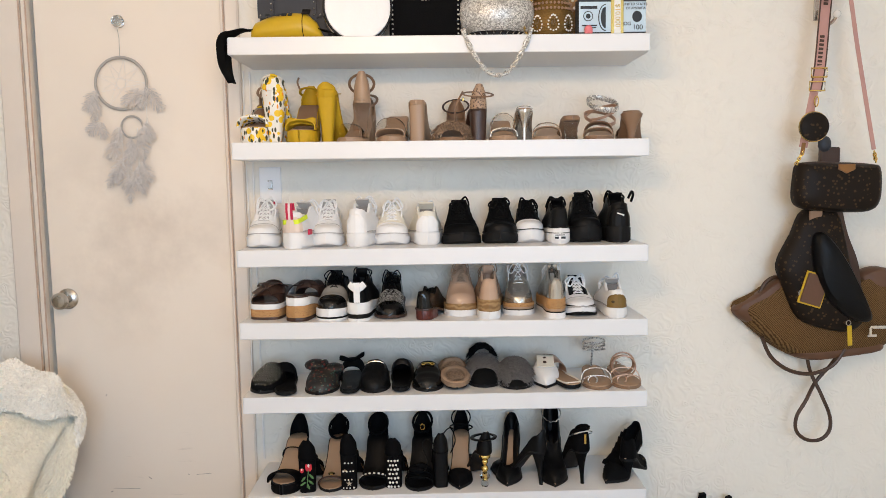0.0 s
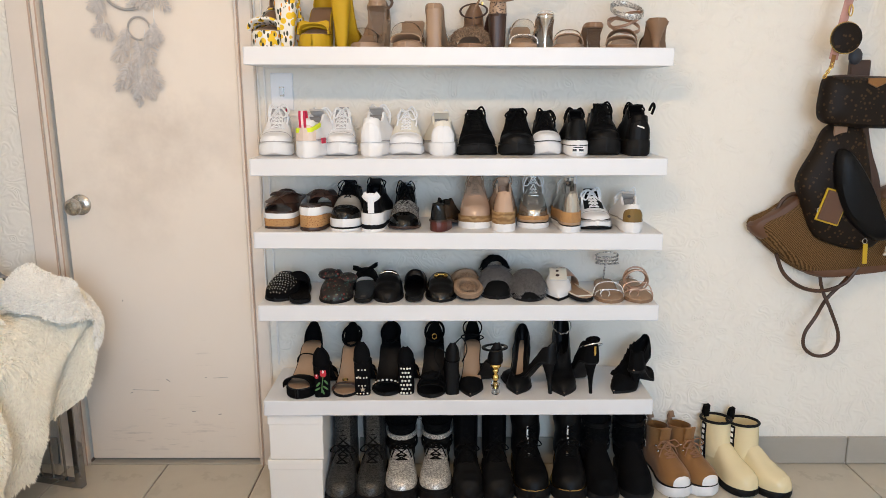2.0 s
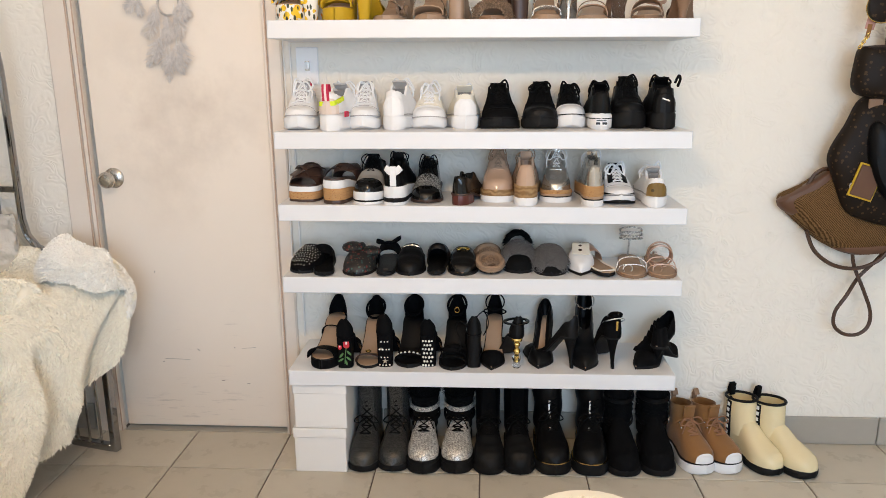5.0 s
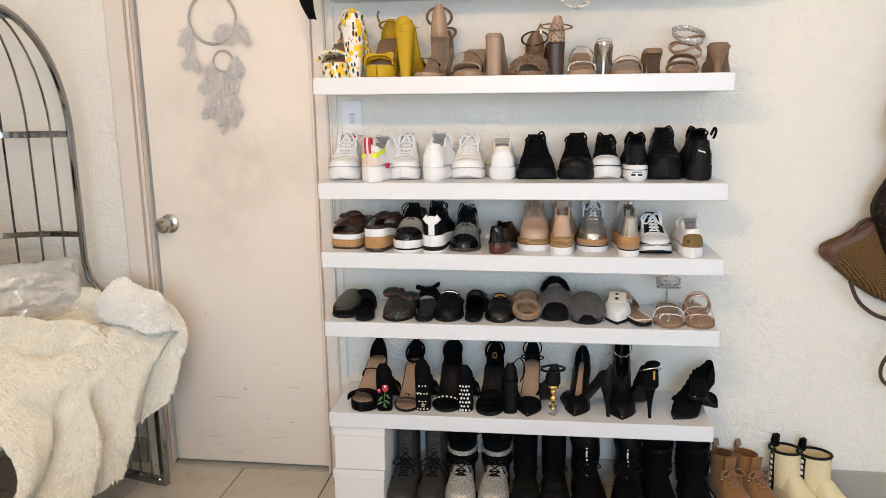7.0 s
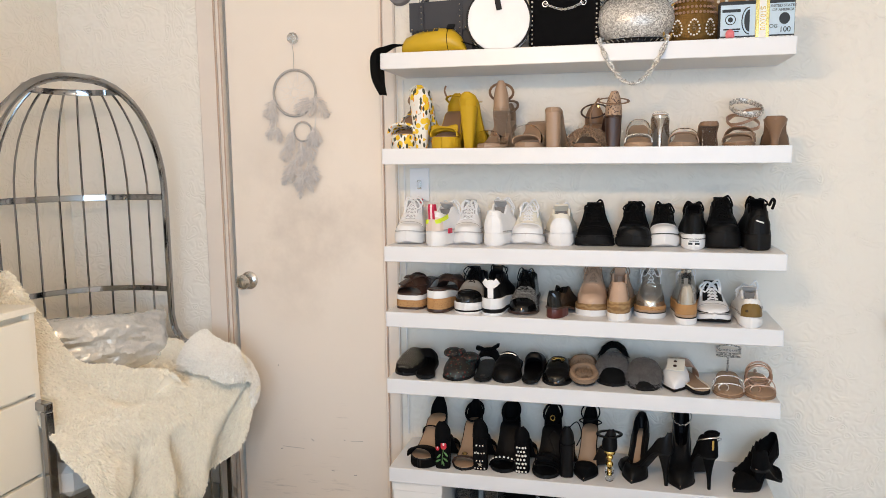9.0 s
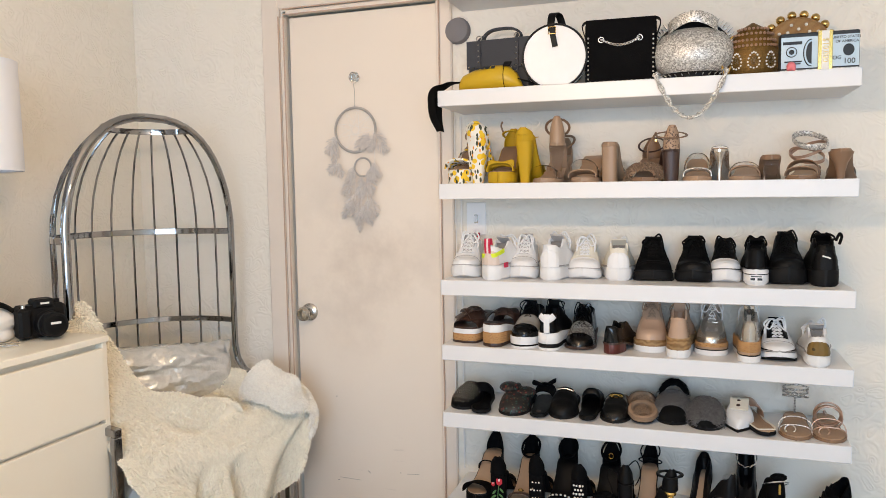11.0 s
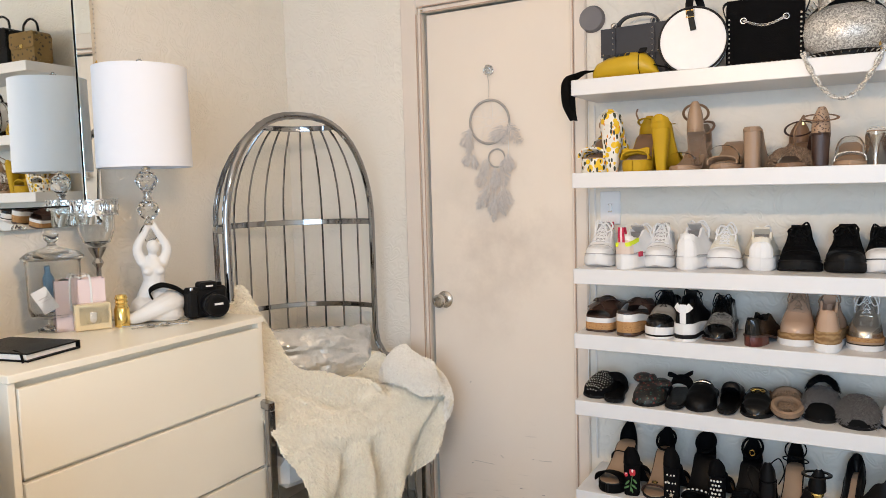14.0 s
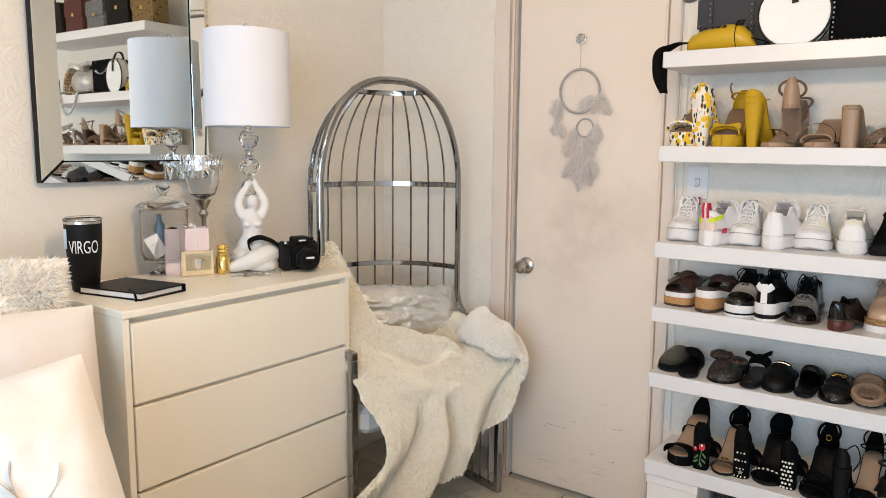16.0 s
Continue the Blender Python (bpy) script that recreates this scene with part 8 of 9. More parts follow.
bg = thing("satchel", "slate grey leather satchel with studs and top handle", "handbag", (-0.235, 2.385, ZB, 0, 0, -4), "handbags on the shelf")
part("body", slab(rounded(0.212, 0.175, 0.014), -0.045, 0.045, 0.008), GREYL, bg)
part("flap", slab([(-0.108, 0.176), (-0.108, 0.085), (-0.07, 0.082), (-0.03, 0.070), (0, 0.066), (0.03, 0.070), (0.07, 0.082), (0.108, 0.085), (0.108, 0.176)], -0.052, -0.046, 0.002), GREYL, bg)
for sx in (-1, 1):
    for k in range(5):
        part("stud", Geo().ball((sx * (0.098 - 0.017 * k), -0.053, 0.092 - 0.0035 * k), 0.0035, 8), STEEL, bg)
    part("handle_end", Geo().ribbon([(sx * 0.062, -0.053, 0.13), (sx * 0.064, -0.04, 0.180), (sx * 0.060, -0.01, 0.197)], (1, 0, 0), 0.016, 0.004), GREYL, bg)
part("handle", Geo().ribbon(curve_through([(-0.066, 0.0, 0.175), (-0.060, 0, 0.200), (-0.03, 0, 0.216), (0.03, 0, 0.216), (0.060, 0, 0.200), (0.066, 0, 0.175)], 4), (0, 1, 0), 0.020, 0.007), GREYL, bg)
for sx in (-1, 1):
    part("strap", Geo().ribbon([(sx * 0.064, -0.0545, 0.172), (sx * 0.064, -0.0560, 0.120), (sx * 0.064, -0.0545, 0.060)], (1, 0, 0), 0.014, 0.003), GREYL, bg)
    part("ring", Geo().tube([(sx * 0.064 + 0.009 * math.cos(radians(a)), -0.050, 0.182 + 0.009 * math.sin(radians(a))) for a in range(0, 360, 30)], 0.0018, 6, closed=True), STEEL, bg)
    for k in range(6):
        part("stud", Geo().ball((sx * 0.064, -0.0580, 0.070 + 0.018 * k), 0.0030, 8), STEEL, bg)
part("clasp", Geo().box((0, -0.055, 0.078), (0.034, 0.006, 0.020), 0.002).box((0, -0.057, 0.066), (0.014, 0.006, 0.016), 0.002), STEEL, bg)

bg = thing("belt_bag", "yellow leather belt bag with black strap", "handbag", (-0.245, 2.262, ZB, 0, 0, -5), "handbags on the shelf")
part("body", Geo().loft([[(x, 0.038 * k * math.cos(radians(a)), 0.002 + 0.038 * k + 0.040 * k * math.sin(radians(a)) * (1.0 if math.sin(radians(a)) > 0 else 0.95)) for a in range(0, 360, 18)] for x, k in ((-0.102, 0.30), (-0.099, 0.50), (-0.088, 0.68), (-0.05, 0.86), (0.01, 1.0), (0.06, 0.95), (0.088, 0.62), (0.106, 0.15))]), YELBAG, bg)
part("seam", Geo().tube([(0.055, -0.0395 * math.cos(radians(a)), 0.040 + 0.0415 * math.sin(radians(a))) for a in range(-60, 130, 12)], 0.0012, 5), BLACKC, bg)
for k, (x, wd) in enumerate(((-0.048, 0.012), (-0.032, 0.012), (-0.016, 0.010), (0.0, 0.016), (0.018, 0.012))):
    part("logo_mark", Geo().box((0, 0, 0), (wd, 0.0015, 0.013), 0.0005, pose(x, -0.026, 0.0705, -48)), INK, bg, "black printed mark")
part("buckle", Geo().box((0, 0, 0), (0.024, 0.006, 0.022), 0.002, pose(0.062, -0.018, 0.078, -50)), BLACKR, bg)
part("strap", Geo().ribbon(curve_through([(0.10, 0.0, 0.03), (0.13, -0.01, 0.02), (0.16, 0.02, 0.008), (0.20, 0.03, 0.006)], 5), (0, 1, 0), 0.030, 0.003), BLACKC, bg)
part("strap", Geo().ribbon(curve_through([(-0.095, 0.0, 0.035), (-0.125, -0.02, 0.030), (-0.150, -0.05, 0.012), (-0.163, -0.085, -0.008), (-0.165, -0.088, -0.04), (-0.160, -0.086, -0.08), (-0.140, -0.080, -0.122)], 6), (0.2, 1, 0.1), 0.038, 0.003), BLACKC, bg)
part("strap", Geo().ribbon(curve_through([(-0.140, -0.080, -0.122), (-0.158, -0.050, -0.09), (-0.168, -0.03, -0.04), (-0.165, -0.03, 0.0)], 6), (0.6, 0.8, 0), 0.026, 0.003), BLACKC, bg)

bg = thing("round_bag", "round white hatbox bag with black edging and strap", "handbag", (-0.043, 2.275, ZB, 0, 0, 8), "handbags on the shelf")
disc = [(0.096 * math.cos(radians(a)), 0.090 + 0.096 * math.sin(radians(a))) for a in range(-68, 249, 8)]
part("drum", slab(disc, -0.032, 0.046, 0.003), WHITEL, bg)
part("back_drum", slab([(x * 1.01, 0.09 + (z - 0.09) * 1.01) for x, z in disc], 0.012, 0.048, 0.003), BLACK, bg, "black back panel")
part("face", slab([(x * 0.965, 0.09 + (z - 0.09) * 0.965) for x, z in disc], -0.036, -0.0325, 0.002), WHITEL, bg)
part("edging", Geo().tube([(x, -0.033, z) for x, z in disc], 0.0032, 6, closed=True), BLACK, bg)
part("zip", Geo().tube([(x * 1.004, 0.004, 0.09 + (z - 0.09) * 1.004) for x, z in disc], 0.0022, 6, closed=True), STEEL, bg)
part("handle", Geo().ribbon(curve_through([(-0.008, -0.036, 0.165), (-0.010, -0.030, 0.196), (-0.004, -0.012, 0.222), (0.012, 0.018, 0.222), (0.022, 0.034, 0.196), (0.024, 0.036, 0.175)], 5), (1, 0, 0), 0.022, 0.004), BLACK, bg)
part("tongue", Geo().ribbon([(-0.008, -0.0395, 0.180), (-0.004, -0.0400, 0.150), (0.002, -0.0400, 0.118)], (1, 0, 0), 0.017, 0.004), BLACK, bg)
part("buckle", Geo().tube([(-0.007 + x, -0.043, 0.166 + z) for x, z in ((-0.011, -0.010), (0.011, -0.010), (0.011, 0.010), (-0.011, 0.010))], 0.0018, 6, closed=True), BRASS, bg)

bg = thing("studded_bag", "black leather shoulder bag edged with silver studs", "handbag", (0.150, 2.33, ZB, 0, 0, 3), "handbags on the shelf")
part("body", slab(rounded(0.21, 0.190, 0.012), -0.040, 0.045, 0.006), BLACK, bg)
part("flap", slab([(-0.102, 0.012), (-0.092, 0.004), (0.092, 0.004), (0.102, 0.012), (0.102, 0.196), (-0.102, 0.196)], -0.047, -0.041, 0.002), BLACKM, bg)
for k in range(14):
    part("stud", Geo().ball((-0.088 + 0.0135 * k, -0.048, 0.010), 0.0038, 8), SILVER, bg)
for k in range(10):
    for sx in (-1, 1):
        part("stud", Geo().ball((sx * 0.095, -0.048, 0.020 + 0.0135 * k), 0.0038, 8), SILVER, bg)
for sx in (-1, 1):
    part("eyelet", Geo().tube([(sx * 0.056 + 0.008 * math.cos(radians(a)), -0.048, 0.135 + 0.008 * math.sin(radians(a))) for a in range(0, 360, 30)], 0.0018, 6, closed=True), SILVER, bg)
    part("strap", Geo().ribbon(curve_through([(sx * 0.106, 0.0, 0.15), (sx * 0.116, 0.0, 0.185), (sx * 0.106, 0.01, 0.20), (sx * 0.09, 0.03, 0.196)], 4), (0, 1, 0), 0.026, 0.003), BLACK, bg)
chain_links([(-0.056 + 0.112 * k / 22, -0.051, 0.135 - 0.018 * math.sin(math.pi * k / 22)) for k in range(23)], 0.0036, 0.0011, SILVER, bg)

bg = thing("crystal_bag", "silver crystal-mesh dome bag with spiked black edge", "handbag", (0.358, 2.315, ZB, 0, 0, 0), "handbags on the shelf")
part("dome", Geo().lathe([(0.082, 0.022), (0.108, 0.045), (0.116, 0.075), (0.110, 0.105), (0.086, 0.135), (0.050, 0.150), (0.02, 0.152)], 40, squash=0.62), GLITW, bg, "sparkling silver crystal mesh")
part("base", Geo().lathe([(0.070, 0.0), (0.088, 0.004), (0.092, 0.016), (0.084, 0.023)], 36, squash=0.62), BLACK, bg)
part("handle", Geo().ribbon([(0.066 * math.cos(radians(a)), -0.045 + 0.05 * math.sin(radians(a)), 0.165 - 0.016 * math.cos(radians(2 * a)) + 0.012 * math.sin(radians(a))) for a in range(0, 360, 12)], (0, 0, 1), 0.030, 0.004, closed=True), GLITS, bg, "silver glitter bangle handle")
for k in range(30):
    a = 2 * math.pi * k / 30
    part("spike", Geo().lathe([(0.0026, 0.0), (0.0022, 0.006), (0.0003, 0.014)], 6, pose(0.089 * math.cos(a), 0.056 * math.sin(a), 0.013, 0, 70, math.degrees(a))), SILVER, bg)
for k in range(34):
    a = math.pi * (0.02 + 0.96 * k / 33)
    part("spike", Geo().lathe([(0.003, 0.0), (0.0025, 0.008), (0.0003, 0.020)], 6, pose(0.116 * math.cos(a), 0.045 + 0.01 * (k % 2), 0.085 + 0.105 * math.sin(a), 0, 90 - math.degrees(a), 0)), SILVER, bg)
part("back_panel", slab([(0.112 * math.cos(radians(a)), 0.085 + 0.10 * math.sin(radians(a))) for a in range(0, 181, 12)], 0.035, 0.062, 0.004), BLACK, bg)
g = Geo()
sag = [(-0.100 + 0.190 * k / 60, -0.120 - 0.012 * math.sin(math.pi * k / 60), 0.012 - 0.128 * math.sin(math.pi * k / 60) ** 0.85) for k in range(61)]
sag = [(-0.095, -0.055, 0.02)] + sag + [(0.088, -0.05, 0.02)]
for ph in (0, math.pi):
    g.tube([(x + 0.0042 * math.cos(k * 0.55 + ph), y + 0.0042 * math.sin(k * 0.55 + ph), z + 0.003 * math.sin(k * 0.55 + ph)) for k, (x, y, z) in enumerate(sag)], 0.0040, 7)
part("twisted_strap", g, GLITW, bg, "twisted silver bead strap")

bg = thing("beaded_pouch", "gold beaded pouch bag with drop-shaped jewels", "handbag", (0.522, 2.33, ZB), "handbags on the shelf")
part("body", Geo().lathe([(0.048, 0.0), (0.060, 0.006), (0.070, 0.03), (0.072, 0.055), (0.066, 0.08), (0.058, 0.10), (0.050, 0.125), (0.032, 0.142), (0.014, 0.152), (0.004, 0.158)], 32, squash=0.75), BEAD, bg)
for z, r, n in ((0.088, 0.066, 18), (0.104, 0.060, 16), (0.122, 0.054, 14), (0.138, 0.040, 11), (0.004, 0.060, 18)):
    for k in range(n):
        a = math.pi + math.pi * (k + 0.5) / n
        part("bead", Geo().ball((r * math.cos(a), 0.75 * r * math.sin(a), z), 0.0042, 8), ROSEG, bg)
for a0 in (-50, -12, 26):
    a = radians(a0 - 78)
    m = pose(0.0715 * math.cos(a), 0.054 * math.sin(a), 0.045, 0, 0, a0 + 12)
    part("jewel", Geo().ball((0, -0.002, 0), (0.008, 0.005, 0.012), 8, m), CRYSTAL, bg, smooth=0)
    for k in range(14):
        b = 2 * math.pi * k / 14
        part("bead", Geo().ball((0.015 * math.sin(b) * (1 - 0.3 * math.cos(b)), -0.002, 0.022 * math.cos(b)), 0.0030, 6, m), PEARL, bg)
part("wrist_strap", Geo().tube(curve_through([(-0.055, -0.02, 0.12), (-0.078, -0.03, 0.09), (-0.084, -0.045, 0.04), (-0.072, -0.055, 0.008), (-0.060, -0.05, 0.03)], 5), 0.0034, 6), BRASS, bg)

bg = thing("beaded_clutch", "round brown beaded clutch with scalloped gold rim", "handbag", (0.648, 2.40, ZB), "handbags on the shelf")
part("body", slab([(0.088 * math.cos(radians(a)), 0.088 + 0.088 * math.sin(radians(a))) for a in range(0, 360, 10)], -0.022, 0.022, 0.008), mat_wave("beaded_rings", (0.22, 0.10, 0.03), (0.45, 0.28, 0.12), 120, 1.0, 0.4, "Z"), bg)
for k in range(18):
    a = 2 * math.pi * k / 18
    part("scallop", Geo().ball((0.093 * math.cos(a), 0, 0.092 + 0.093 * math.sin(a)), (0.013, 0.016, 0.013), 10), BRASS, bg)
for k in range(9):
    a = radians(20 + 17.5 * k)
    part("jewel", Geo().ball((0.050 * math.cos(a) * (1 + 0.3 * (k % 2)), -0.024, 0.09 + 0.050 * math.sin(a) * (1 + 0.3 * (k % 2))), 0.005, 8), PEARL, bg)

bg = thing("banknote_clutch", "clutch printed like a bundle of banknotes", "handbag", (0.684, 2.245, ZB, 0, 0, 2), "handbags on the shelf")
part("body", Geo().box((0, 0.015, 0.052), (0.196, 0.040, 0.102), 0.003), INK, bg)
part("face", Geo().box((0, -0.0065, 0.050), (0.192, 0.002, 0.084), 0.0006), BLUEP, bg, "pale blue printed face")
part("band", Geo().box((0.013, -0.009, 0.052), (0.036, 0.004, 0.106), 0.001), GOLD, bg, "gold paper band")
part("band_centre", Geo().box((0.013, -0.0115, 0.052), (0.018, 0.002, 0.104), 0.0006), PAPER, bg)
F = -0.0085
lettering("$10,000", 0.020, BRASS, bg, pose(0.013, -0.0130, 0.052, 0, 90, 0))
lettering("UNITED STATES", 0.0098, INK, bg, pose(0.064, F, 0.084))
lettering("OF AMERICA", 0.0098, INK, bg, pose(0.066, F, 0.073))
lettering("100", 0.020, INK, bg, pose(0.072, F, 0.020))
lettering("OG", 0.014, INK, bg, pose(0.042, F, 0.030))
part("serial_bar", Geo().box((-0.068, F, 0.076), (0.048, 0.001, 0.008), 0.0003), INK, bg)
part("seal", Geo().tube([(-0.070 + 0.013 * math.cos(radians(a)), F, 0.052 + 0.013 * math.sin(radians(a))) for a in range(0, 360, 20)], 0.0012, 5, closed=True).ball((-0.070, F, 0.052), (0.007, 0.001, 0.007), 8), INK, bg)
part("treasury_seal", slab([(0.070 + 0.014 * math.cos(radians(a)), 0.050 + 0.016 * math.sin(radians(a))) for a in range(0, 360, 24)], F - 0.001, F, 0.0003), INK, bg)
part("portrait_frame", Geo().tube([(-0.020 + 0.020 * math.cos(radians(a)), F, 0.048 + 0.036 * math.sin(radians(a))) for a in range(90, 271, 15)], 0.0014, 5), INK, bg)
part("portrait_shape", slab([(-0.020 - 0.014 * math.cos(radians(a)), 0.048 + 0.030 * math.sin(radians(a))) for a in range(-90, 91, 15)], F - 0.001, F, 0.0003), INK, bg, "dark plain oval half")
part("signature_bar", Geo().box((-0.066, F, 0.026), (0.044, 0.001, 0.004), 0.0003).box((-0.062, F, 0.020), (0.030, 0.001, 0.003), 0.0003), INK, bg)
part("trim", Geo().box((0, -0.007, 0.002), (0.196, 0.002, 0.004), 0.0005), GLITS, bg)
solid("trinket", Geo().ball((0, 0, 0.012), (0.012, 0.009, 0.012), 12).ball((-0.007, -0.002, 0.005), (0.005, 0.005, 0.006), 8).ball((0.007, -0.002, 0.005), (0.005, 0.005, 0.006), 8), mat("coral_rubber", (0.75, 0.20, 0.22), 0.5), "small coral pink rubber trinket", "trinket", place=pose(0.612, 2.218, ZB))
solid("wall_disc", Geo().lathe([(0.044, 0.0), (0.046, 0.010), (0.040, 0.026), (0.02, 0.034), (0.003, 0.036)], 28), mat("grey_felt", (0.22, 0.21, 0.22), 0.9), "round grey felt knob on the wall", "wall knob", place=pose(-0.415, WALL_Y, 1.955, 90))

# ---- darker bags on the topmost shelf ----
ZU = TOPS[0]
for x, w, h, mm, lab in ((-0.27, 0.20, 0.16, MONOB, "brown patterned canvas handbag"), (-0.04, 0.22, 0.20, BLACK, "black quilted leather handbag"), (0.18, 0.18, 0.17, HOUND, "black and white patterned handbag"), (0.40, 0.19, 0.20, OXBLOOD, "dark red leather handbag"), (0.63, 0.20, 0.20, MONO, "brown monogram canvas handbag")):
    bg = thing("handbag", lab, "handbag", (x, 2.33, ZU), "handbags on the topmost shelf")
    part("body", slab(rounded(w, h, 0.02), -0.05, 0.05, 0.01), mm, bg)
    part("flap", slab(rounded(w * 0.98, h * 0.5, 0.015, z0=h * 0.5), -0.056, -0.051, 0.002), mm, bg)
    part("handle", Geo().tube(curve_through([(-w * 0.3, 0, h), (-w * 0.25, 0, h + 0.05), (0, 0, h + 0.075), (w * 0.25, 0, h + 0.05), (w * 0.3, 0, h)], 5), 0.006, 8), BLACK, bg)
    part("clasp", Geo().box((0, -0.058, h * 0.55), (0.02, 0.005, 0.02), 0.002), GOLD, bg)


# ---- bags that hang on the wall hook ----
def wx(px):
    return 1.291 + (px - 1404) * 0.00176


def wz(pz):
    return 1.341 - (pz - 290) * 0.00177


def hung_bag(k):
    """Place of a bag on the hook: nearer or farther from the wall."""
    return Matrix.Translation((0.188 * (1 - k), WALL_Y * (1 - k), 1.355 * (1 - k))) @ Matrix.Scale(k, 4)


hk = thing("wall_hook", "metal wall hook with a ball end", "hook", (1.390, WALL_Y, 1.80))
part("plate", Geo().box((0, -0.003, 0.05), (0.028, 0.006, 0.12), 0.002), STEEL, hk)
part("prong", Geo().tube(curve_through([(0, -0.006, 0.02), (-0.004, -0.03, -0.02), (0.006, -0.055, -0.032), (0.018, -0.066, -0.020), (0.022, -0.068, -0.008)], 6), 0.0055, 8), STEEL, hk)
part("ball_end", Geo().ball((0.024, -0.070, -0.004), 0.012, 12), PEARL, hk, "pale ball end")
part("prong", Geo().tube(curve_through([(0, -0.006, 0.10), (0.0, -0.04, 0.13), (0.0, -0.085, 0.135), (0.0, -0.10, 0.16)], 6), 0.0055, 8), STEEL, hk)

to = thing("straw_tote", "woven straw tote with brown leather trim hanging tilted", "handbag", hung_bag(1.014), "bags on the wall hook")
body = [(wx(a), wz(b)) for a, b in ((1303, 545), (1340, 520), (1386, 492), (1430, 500), (1500, 498), (1560, 478), (1620, 500), (1640, 540), (1610, 590), (1560, 622), (1500, 630), (1435, 636), (1400, 630), (1350, 596))]
part("basket", plump(body, WALL_Y - 0.004, 0.085), STRAW, to)
part("leather_trim", plump([(wx(a), wz(b)) for a, b in ((1298, 547), (1340, 520), (1386, 490), (1398, 512), (1362, 545), (1330, 572))], WALL_Y - 0.03, 0.045), SADDLE, to, "brown leather rim")
part("leather_trim", plump([(wx(a), wz(b)) for a, b in ((1400, 628), (1435, 622), (1500, 616), (1560, 606), (1566, 624), (1500, 634), (1435, 640))], WALL_Y - 0.03, 0.052), SADDLE, to)
part("leather_trim", plump([(wx(a), wz(b)) for a, b in ((1520, 486), (1560, 474), (1622, 498), (1618, 530), (1560, 512), (1526, 515))], WALL_Y - 0.03, 0.055), SADDLE, to)
part("handle", Geo().tube(curve_through([(wx(a), WALL_Y - 0.08, wz(b)) for a, b in ((1345, 594), (1362, 630), (1395, 655), (1435, 662), (1472, 648), (1494, 618))], 6), 0.0062, 8), BROWNS, to)
part("handle", Geo().tube(curve_through([(wx(a), WALL_Y - 0.05, wz(b)) for a, b in ((1346, 520), (1356, 500), (1372, 490), (1386, 494))], 5), 0.0062, 8), BROWNS, to)
part("long_strap", Geo().tube(curve_through([(wx(a), WALL_Y - 0.075 + 0.0002 * (b - 560) * (b < 700), wz(b)) for a, b in ((1408, 470), (1422, 540), (1428, 600), (1438, 655), (1455, 700), (1472, 740), (1472, 768), (1456, 784), (1432, 784), (1413, 768), (1412, 742), (1428, 712), (1452, 682), (1478, 648), (1492, 622))], 7), 0.0058, 8), BROWNS, to)

sl = thing("sling_bag", "dark monogram canvas sling backpack with brown patch", "handbag", hung_bag(0.992), "bags on the wall hook")
part("body", plump([(wx(a), wz(b)) for a, b in ((1424, 372), (1402, 415), (1378, 468), (1392, 510), (1414, 562), (1450, 582), (1500, 592), (1528, 582), (1534, 558), (1515, 500), (1500, 440), (1478, 372))], WALL_Y - 0.075, 0.055), MONO, sl)
part("front_pouch", plump([(wx(a), wz(b)) for a, b in ((1430, 425), (1440, 410), (1456, 418), (1482, 452), (1508, 498), (1536, 560), (1522, 570), (1494, 560), (1455, 522), (1434, 474))], WALL_Y - 0.118, 0.050), BLACK, sl, "black leather front pouch")
part("patch_edge", Geo().box((0, 0, 0), (0.076, 0.006, 0.104), 0.003, pose(wx(1434), WALL_Y - 0.135, wz(511), 0, 17, 0)), YELBAG, sl, "yellow patch edge")
part("patch", Geo().box((0, -0.004, 0), (0.066, 0.008, 0.094), 0.004, pose(wx(1434), WALL_Y - 0.135, wz(511), 0, 17, 0)), SADDLE, sl, "brown leather patch")
part("ring", Geo().tube([(wx(1413) + 0.009 * math.cos(radians(a)), WALL_Y - 0.135, wz(517) + 0.009 * math.sin(radians(a))) for a in range(0, 360, 20)], 0.002, 6, closed=True), STEEL, sl)
part("zip_pull", Geo().box((0, 0, 0), (0.014, 0.004, 0.064), 0.002, pose(wx(1499), WALL_Y - 0.14, wz(594), 0, -4, 0)), YELBAG, sl, "yellow zip pull")
part("zip_ring", Geo().tube([(wx(1496) + 0.007 * math.cos(radians(a)), WALL_Y - 0.14, wz(571) + 0.008 * math.sin(radians(a))) for a in range(0, 360, 24)], 0.0016, 6, closed=True), STEEL, sl)
part("corner_patch", Geo().box((wx(1438), WALL_Y - 0.12, wz(383)), (0.040, 0.006, 0.036), 0.003), TAN, sl, "stitched tan corner patch")
part("webbing", Geo().ribbon(curve_through([(wx(1478), WALL_Y - 0.11, wz(375)), (wx(1490), WALL_Y - 0.11, wz(420)), (wx(1508), WALL_Y - 0.115, wz(470)), (wx(1522), WALL_Y - 0.10, wz(530))], 5), (1, 0, 0.3), 0.036, 0.003), BROWN, sl)
part("clip", Geo().box((wx(1556), WALL_Y - 0.12, wz(582)), (0.055, 0.010, 0.010), 0.003).box((wx(1545), WALL_Y - 0.12, wz(597)), (0.030, 0.010, 0.008), 0.003).box((wx(1542), WALL_Y - 0.12, wz(589)), (0.010, 0.010, 0.026), 0.003), SILVER, sl, "silver metal clip")

